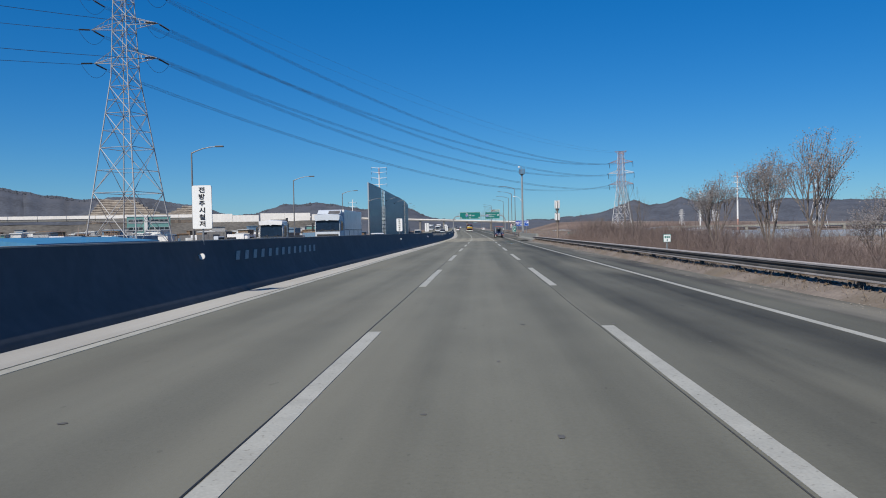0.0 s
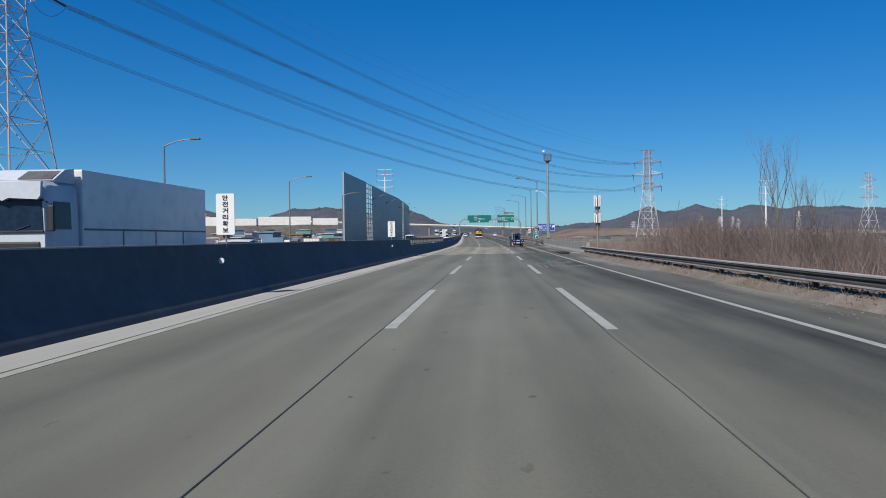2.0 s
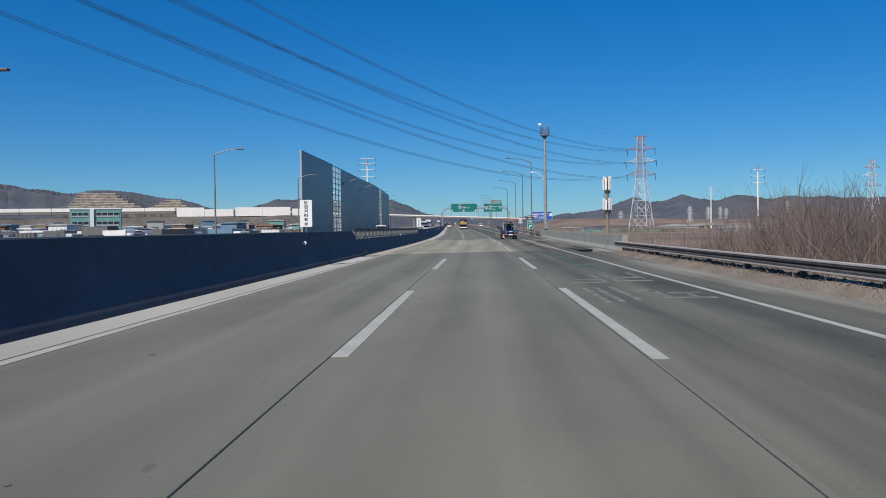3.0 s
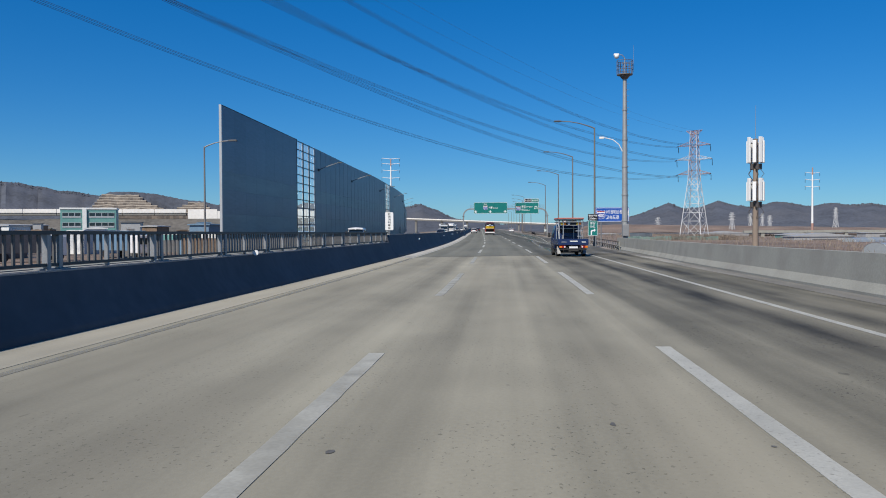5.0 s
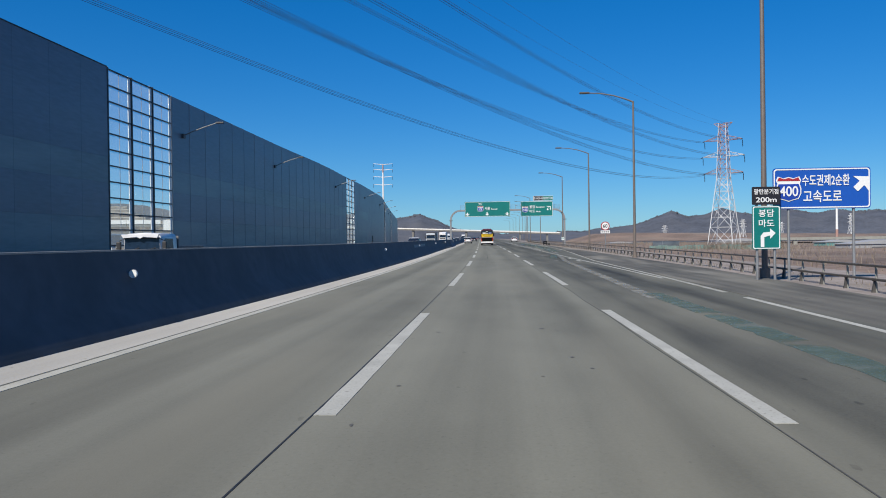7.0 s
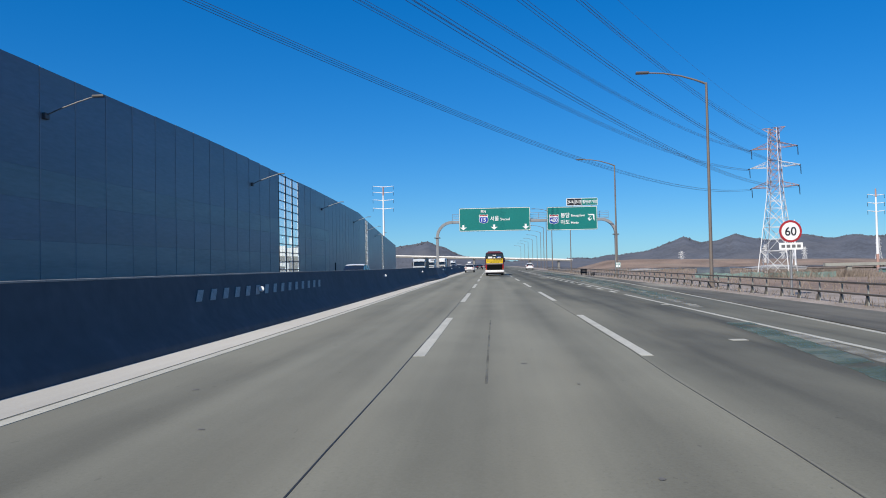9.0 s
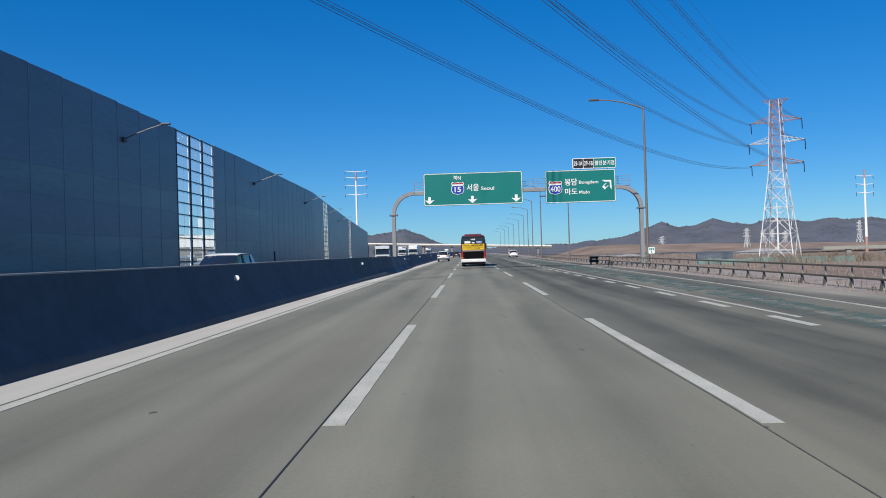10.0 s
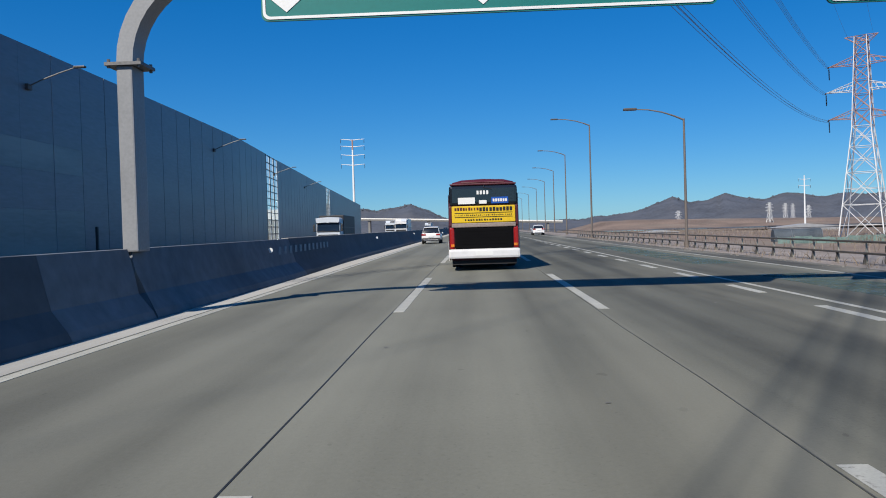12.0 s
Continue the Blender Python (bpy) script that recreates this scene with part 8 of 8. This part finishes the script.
for i in range(6):
    tunnel(66 + 8.5 * i, 275 + 3 * i, 62, 2.7, -58)
for i in range(4):
    tunnel(120 + 9 * i, 420 + 6 * i, 50, 2.6, -50)
for x, y, w, l, h, c, r_, lab in ((128, 470, 26, 9, 3.0, M_GREY_CLAD, M_GREY_CLAD, "low grey shed in the fields"), (150, 560, 18, 10, 3.4, M_TEAL, M_GREY_CLAD, "low teal shed in the fields"), (70, 700, 16, 9, 4.0, M_GREY_CLAD, M_GREY_CLAD, "small grey shed in the fields"), (180, 820, 40, 10, 4.0, M_GREY_CLAD, M_GREY_CLAD, "long grey shed in the fields"), (230, 640, 30, 9, 4.0, M_GREY_CLAD, M_GREY_CLAD, "long grey shed in the fields")):
    o = shed(x, y, w, l, h, c, r_, lab, 10)
    o.location.z = -3.4
# a dark netted greenhouse and a green net fence before the pylon's foot
g0 = road(484, 61)
tunnel(g0.x + 11.6, g0.y - 1.0, 9.5, 2.3, 82, material("dark_shade_netting", (0.055, 0.07, 0.085), 0.8, vary=0.25, scale=0.4, fine=4), "low greenhouse under dark shade netting").location.z = ground_height(484, 65)
M_NET = material("green_net_fence", (0.12, 0.185, 0.172), 0.8, vary=0.3, scale=0.3, fine=3)
net = thing("net_fence", Matrix.Identity(4), "faded turquoise-green net fence on posts in the field", "fence")
for i in range(12):
    a, c = (road(470 - 1.1 * k, 59.0 + 2.9 * k, 0) for k in (i, i + 1))
    z0 = ground_height(470, 70)
    tall = 1.35 + 0.18 * math.sin(i * 1.7)
    bm = bmesh.new()
    way = (c - a).normalized()
    side = Vector((-way.y, way.x, 0)) * 0.02
    steps = 8
    rows = []
    for k in range(steps + 1):
        q = a.lerp(c, k / steps)
        sag = 0.10 * math.sin(math.pi * k / steps)
        rows.append([bm.verts.new((q.x + o.x, q.y + o.y, z)) for o, z in ((side, z0 - 0.3), (side, z0 + tall - sag), (-side, z0 + tall - sag), (-side, z0 - 0.3))])
    for a_, c_ in zip(rows, rows[1:]):
        for k in range(4):
            bm.faces.new((a_[k], c_[k], c_[(k + 1) % 4], a_[(k + 1) % 4]))
    bmesh.ops.recalc_face_normals(bm, faces=bm.faces)
    part("net", bm, M_NET, net)
    bm = bmesh.new()
    bm_tube(bm, (a.x, a.y - 0.06, z0 - 0.4), (a.x, a.y - 0.06, z0 + tall + 0.15), 0.04, n=6)
    part("post", bm, M_STEEL, net)
# a long low white bridge across the fields
bm = bmesh.new()
bm_box(bm, (140, 618, 1.2), (420, 621, 2.6))
for i in range(12):
    bm_box(bm, (150 + 24 * i, 618.5, -4), (152 + 24 * i, 620.5, 1.2))
tagged(part("field_bridge", bm, M_PARAPET), "long pale concrete farm bridge across the fields", "bridge", "", "structure")

# ---------------- bare trees, scrub and dry grass ----------------
def tree(s, u, z, height, spread, seed, leafy, label, depth=5, forks=3):
    """A bare winter tree: tapered trunk, forking limbs, fine twigs and, where it keeps them, dry leaf clumps."""
    rnd = random.Random(seed)
    t = thing("bare_tree", Matrix.Translation(road(s, u, 0).xy.to_3d() + Vector((0, 0, z))), label, "tree", "bare trees")
    bm, tips = bmesh.new(), []
    twigs = bmesh.new()

    def grow(p, d, length, r, level):
        q = p + d * length * 0.5 + Vector((rnd.uniform(-1, 1), rnd.uniform(-1, 1), 0)) * length * 0.04
        e = q + (d + Vector((rnd.uniform(-1, 1), rnd.uniform(-1, 1), rnd.uniform(-0.1, 0.4))) * 0.12).normalized() * length * 0.5
        target = bm if level < 3 else twigs
        bm_tube(target, p, q, r, r * 0.86, 6 if level < 2 else 4, False)
        bm_tube(target, q, e, r * 0.86, r * 0.7, 6 if level < 2 else 4, False)
        if level >= depth:
            tips.append(e)
            return
        n = forks if level else forks + 1
        for k in range(n):
            a = 2 * math.pi * (k + rnd.random() * 0.8) / n
            side = Vector((math.cos(a), math.sin(a), 0)) * spread * rnd.uniform(0.5, 1.1)
            nd = (d + side + Vector((0, 0, 0.22))).normalized()
            start = p.lerp(e, rnd.uniform(0.6, 1.0)) if k else e
            grow(start, nd, length * rnd.uniform(0.62, 0.82), r * 0.58, level + 1)
        if level >= 2:
            tips.append(e)

    grow(Vector((0, 0, -0.3)), Vector((rnd.uniform(-0.06, 0.06), rnd.uniform(-0.06, 0.06), 1)).normalized(), height * 0.30, height * (0.014 if forks > 2 else 0.0085), 0)
    part("trunk", bm, M_BARK, t)
    tagged(part("twig", twigs, M_BARK, t), "fine bare twigs", kind="stuff")
    if leafy:
        lv = bmesh.new()
        for e in tips:
            for k in range(2 * leafy):
                c = e + Vector((rnd.gauss(0, 0.25), rnd.gauss(0, 0.25), rnd.gauss(0, 0.2)))
                a, b_ = Vector((rnd.gauss(0, 1), rnd.gauss(0, 1), rnd.gauss(0, 1))).normalized() * 0.055, Vector((rnd.gauss(0, 1), rnd.gauss(0, 1), rnd.gauss(0, 1))).normalized() * 0.045
                lv.faces.new([lv.verts.new(c - a), lv.verts.new(c + b_), lv.verts.new(c + a), lv.verts.new(c - b_)])
        tagged(part("dry_leaves", lv, M_LEAF, t), "clumps of pale dry leaves", kind="stuff")
    return t


tree(61.9, 24.7, -3.3, 12.6, 0.44, 11, 4, "large bare tree with pale dry leaf clumps")
tree(65.0, 22.6, -3.3, 11.6, 0.36, 12, 6, "bare tree with pale dry leaf clumps")
tree(73.8, 21.1, -3.2, 10.2, 0.33, 14, 5, "small bare tree with dry leaf clumps")
tree(58, 27, -3.2, 8.2, 0.6, 15, 4, "small bare tree in the scrub")
tree(100.5, 17.6, -3.2, 11.8, 0.42, 16, 0, "slender bare tree beside the road", 7, 2)
tree(103.5, 19.5, -3.2, 10.6, 0.40, 17, 0, "slender bare tree beside the road", 7, 2)
tree(98.0, 19.0, -3.2, 9.0, 0.40, 18, 0, "slender bare sapling in the scrub", 7, 2)
tree(116.2, 17.2, -3.2, 7.6, 0.5, 19, 0, "bare bushy tree at the end of the scrub")
tree(121, 19.8, -3.2, 6.8, 0.55, 20, 0, "bare bushy tree at the end of the scrub")
tree(112, 21.0, -3.2, 7.0, 0.5, 21, 0, "bare bushy tree in the scrub")


def blades(name, count, place, tall, thin, mat, label, category, lean=0.35, seed=1):
    """Many thin three-sided spikes standing on the ground."""
    rnd = np.random.RandomState(seed)
    verts, faces = [], []
    for i in range(count):
        s, u = place(rnd)
        h = tall(rnd, s, u)
        p = road(s, u)
        z = ground_height(s, u) - 0.1
        if 0 < u < RIGHT_EDGE(s) + 2.4:
            z = max(z, at(3, s) - 0.06)
        if s < 117 and 7.0 < u < 9.6:
            z = max(z, VERGE_H(u) - 0.06)
        w = thin * (0.6 + 0.8 * rnd.rand())
        a = rnd.rand() * 6.28
        lx, ly = rnd.randn() * lean * h, rnd.randn() * lean * h
        n = len(verts)
        for k in range(3):
            verts.append((p.x + w * math.cos(a + 2.09 * k), p.y + w * math.sin(a + 2.09 * k), z))
        for k in range(3):
            verts.append((p.x + lx * 0.4 + w * 0.7 * math.cos(a + 2.09 * k), p.y + ly * 0.4 + w * 0.7 * math.sin(a + 2.09 * k), z + h * 0.55))
        verts.append((p.x + lx, p.y + ly, z + h))
        for k in range(3):
            j = (k + 1) % 3
            faces += [(n + k, n + j, n + 3 + j, n + 3 + k), (n + 3 + k, n + 3 + j, n + 6)]
    me = bpy.data.meshes.new(name)
    me.from_pydata(verts, [], faces)
    me.materials.append(mat)
    return tagged(new(name, me), label, category, "", "stuff")


def scrub_height(rnd, s, u):
    patch = 0.55 + 0.9 * noise.noise((s * 0.06, u * 0.09, 4))
    return max(0.4, (1.0 + 2.2 * max(0, patch)) * (0.5 + 0.8 * rnd.rand()) * min(1, max(0.1, (u - 9) / 6 + 0.35)))


def thicket(name, count, place, tall, mat, label, seed):
    """Bushes of many forking stems and twigs."""
    rnd = random.Random(seed)
    verts, faces = [], []

    def grow(p, d, length, r, level):
        e = p + d * length
        n = len(verts)
        for c, rr in ((p, r), (e, r * 0.7)):
            for k in range(3):
                verts.append((c.x + rr * math.cos(2.094 * k), c.y + rr * math.sin(2.094 * k), c.z))
        faces.extend([(n + k, n + (k + 1) % 3, n + 3 + (k + 1) % 3, n + 3 + k) for k in range(3)])
        if level:
            for k in range(3 if rnd.random() < 0.7 else 2):
                nd = (d + Vector((rnd.gauss(0, 0.42), rnd.gauss(0, 0.42), rnd.gauss(0.12, 0.2)))).normalized()
                grow(p.lerp(e, rnd.uniform(0.55, 1.0)), nd, length * rnd.uniform(0.6, 0.85), r * 0.66, level - 1)

    for i in range(count):
        s, u = place(rnd)
        base = road(s, u)
        base.z = ground_height(s, u) - 0.1
        h = tall(rnd, s, u)
        for k in range(rnd.randint(4, 6)):
            d = Vector((rnd.gauss(0, 0.3), rnd.gauss(0, 0.3), 1)).normalized()
            grow(base + Vector((rnd.gauss(0, 0.25), rnd.gauss(0, 0.25), 0)), d, h * rnd.uniform(0.3, 0.42), 0.003 * h + 0.005, 3)
    me = bpy.data.meshes.new(name)
    me.from_pydata(verts, [], faces)
    me.materials.append(mat)
    return tagged(new(name, me), label, "scrub", "", "stuff")


thicket("thicket", 620, lambda r: (r.uniform(84, 126) if r.random() < 0.5 else r.uniform(10, 84), 13.5 + 17 * r.random() ** 1.3), lambda r, s, u: (r.uniform(3.9, 6.4) if s > 92 else r.uniform(2.7, 5.2)) + 1.5 * max(0, noise.noise((s * 0.05, u * 0.08, 11))) + min(1.0, (u - 13) * 0.12), M_SCRUB, "tangled grey-brown thicket below the road", 61)
blades("scrub", 15000, lambda r: (float(np.clip(86 + 30 * r.randn(), -25, 150)), 10.2 + 9.5 * abs(r.randn()) * (0.7 + 0.5 * r.rand())), scrub_height, 0.010, M_SCRUB, "dense dry brown scrub below the guardrail", "scrub", 0.32, 5)
blades("scrub", 5000, lambda r: (150 + 40 * r.randn(), 34 + 22 * abs(r.randn())), lambda r, s, u: 0.6 + 1.6 * r.rand(), 0.02, M_SCRUB, "thin dry scrub in the fields", "scrub", 0.25, 6)
blades("far_scrub", 7000, lambda r: (200 + 700 * r.rand(), 20 + 160 * r.rand()), lambda r, s, u: 0.6 + 1.5 * r.rand(), 0.07, M_STRAW, "dry reeds and grass in the fields", "reeds", 0.3, 7)
blades("dry_grass", 9000, lambda r: (2 + 116 * r.rand(), 7.15 + 2.4 * r.rand() ** 1.5), lambda r, s, u: 0.05 + 0.28 * r.rand() ** 2, 0.008, M_STRAW, "dry grass tufts under the guardrail", "grass", 0.5, 8)
blades("dry_grass", 5000, lambda r: (200 + 200 * r.rand(), 11.0 + 3.2 * r.rand()), lambda r, s, u: 0.05 + 0.3 * r.rand() ** 2, 0.012, M_STRAW, "dry grass tufts behind the guardrail", "grass", 0.5, 9)
blades("scrub", 9000, lambda r: (112 + 8 * r.randn(), max(11.5 + 2 * r.rand(), 20 + 4.5 * r.randn())), lambda r, s, u: 1.2 + 3.6 * r.rand() ** 1.4, 0.014, M_SCRUB, "tangled grey-brown bushes below the guardrail", "scrub", 0.4, 15)
blades("yard_scrub", 9000, lambda r: (150 + 330 * r.rand(), -70 - 170 * r.rand()), lambda r, s, u: (1.5 + 4.5 * r.rand()) * max(0.1, 0.35 + 1.3 * noise.noise((s * 0.03, u * 0.03, 7))), 0.10, M_SCRUB, "low bare shrubs between the yards", "scrub", 0.3, 16)


blades("dry_reeds", 5000, lambda r: (14 + 112 * r.rand(), 12 + 26 * r.rand()), lambda r, s, u: 0.8 + 2.4 * r.rand() ** 1.6, 0.014, M_STRAW, "pale dry reeds among the scrub", "reeds", 0.4, 21)
blades("brush_heap", 2200, lambda r: (463 + 3.5 * r.randn(), 90 + 8 * r.randn()), lambda r, s, u: 1.0 + 2.2 * r.rand(), 0.05, M_STRAW, "tan heap of dry brush at the pylon's foot", "brush heap", 0.7, 22)


def pebbles(name, count, place, size, mat, label, seed):
    """Small angular stones and litter lying on the ground."""
    rnd = np.random.RandomState(seed)
    verts, faces = [], []
    for i in range(count):
        s, u = place(rnd)
        p = road(s, u, 0.0)
        z = p.z + (0.002 if u < RIGHT_EDGE(s) else VERGE_H(u) + 0.01 if s < 117 else -0.045)
        r = size * (0.3 + rnd.rand() ** 3 * 1.6)
        a = rnd.rand() * 6.28
        n = len(verts)
        for k in range(4):
            q = r * (0.7 + 0.5 * rnd.rand())
            verts.append((p.x + q * math.cos(a + 1.571 * k), p.y + q * math.sin(a + 1.571 * k), z))
        verts.append((p.x + 0.3 * r * rnd.randn(), p.y + 0.3 * r * rnd.randn(), z + r * (0.3 + 0.5 * rnd.rand())))
        faces += [(n + k, n + (k + 1) % 4, n + 4) for k in range(4)]
    me = bpy.data.meshes.new(name)
    me.from_pydata(verts, [], faces)
    me.materials.append(mat)
    return tagged(new(name, me), label, "debris", "", "stuff")


M_LITTER = material("brown_leaf_litter", (0.0876, 0.0621, 0.0401), 0.95, vary=0.45, scale=3, fine=20)
M_STONE = material("pale_grit", (0.219, 0.204, 0.175), 0.95, vary=0.35, scale=5, fine=30)
pebbles("grit", 5000, lambda r: (4 + 114 * r.rand(), 6.9 + 0.55 * r.randn() * 0.7), 0.015, M_STONE, "pale grit and stones along the shoulder", 31)
pebbles("leaf_litter", 9000, lambda r: (4 + 114 * r.rand(), 7.45 + 0.5 * abs(r.randn())), 0.045, M_LITTER, "brown leaf litter under the guardrail", 32)
pebbles("grit", 4000, lambda r: (196 + 190 * r.rand(), 10.7 + 0.5 * r.randn() * 0.6), 0.025, M_STONE, "pale grit and stones along the shoulder", 33)
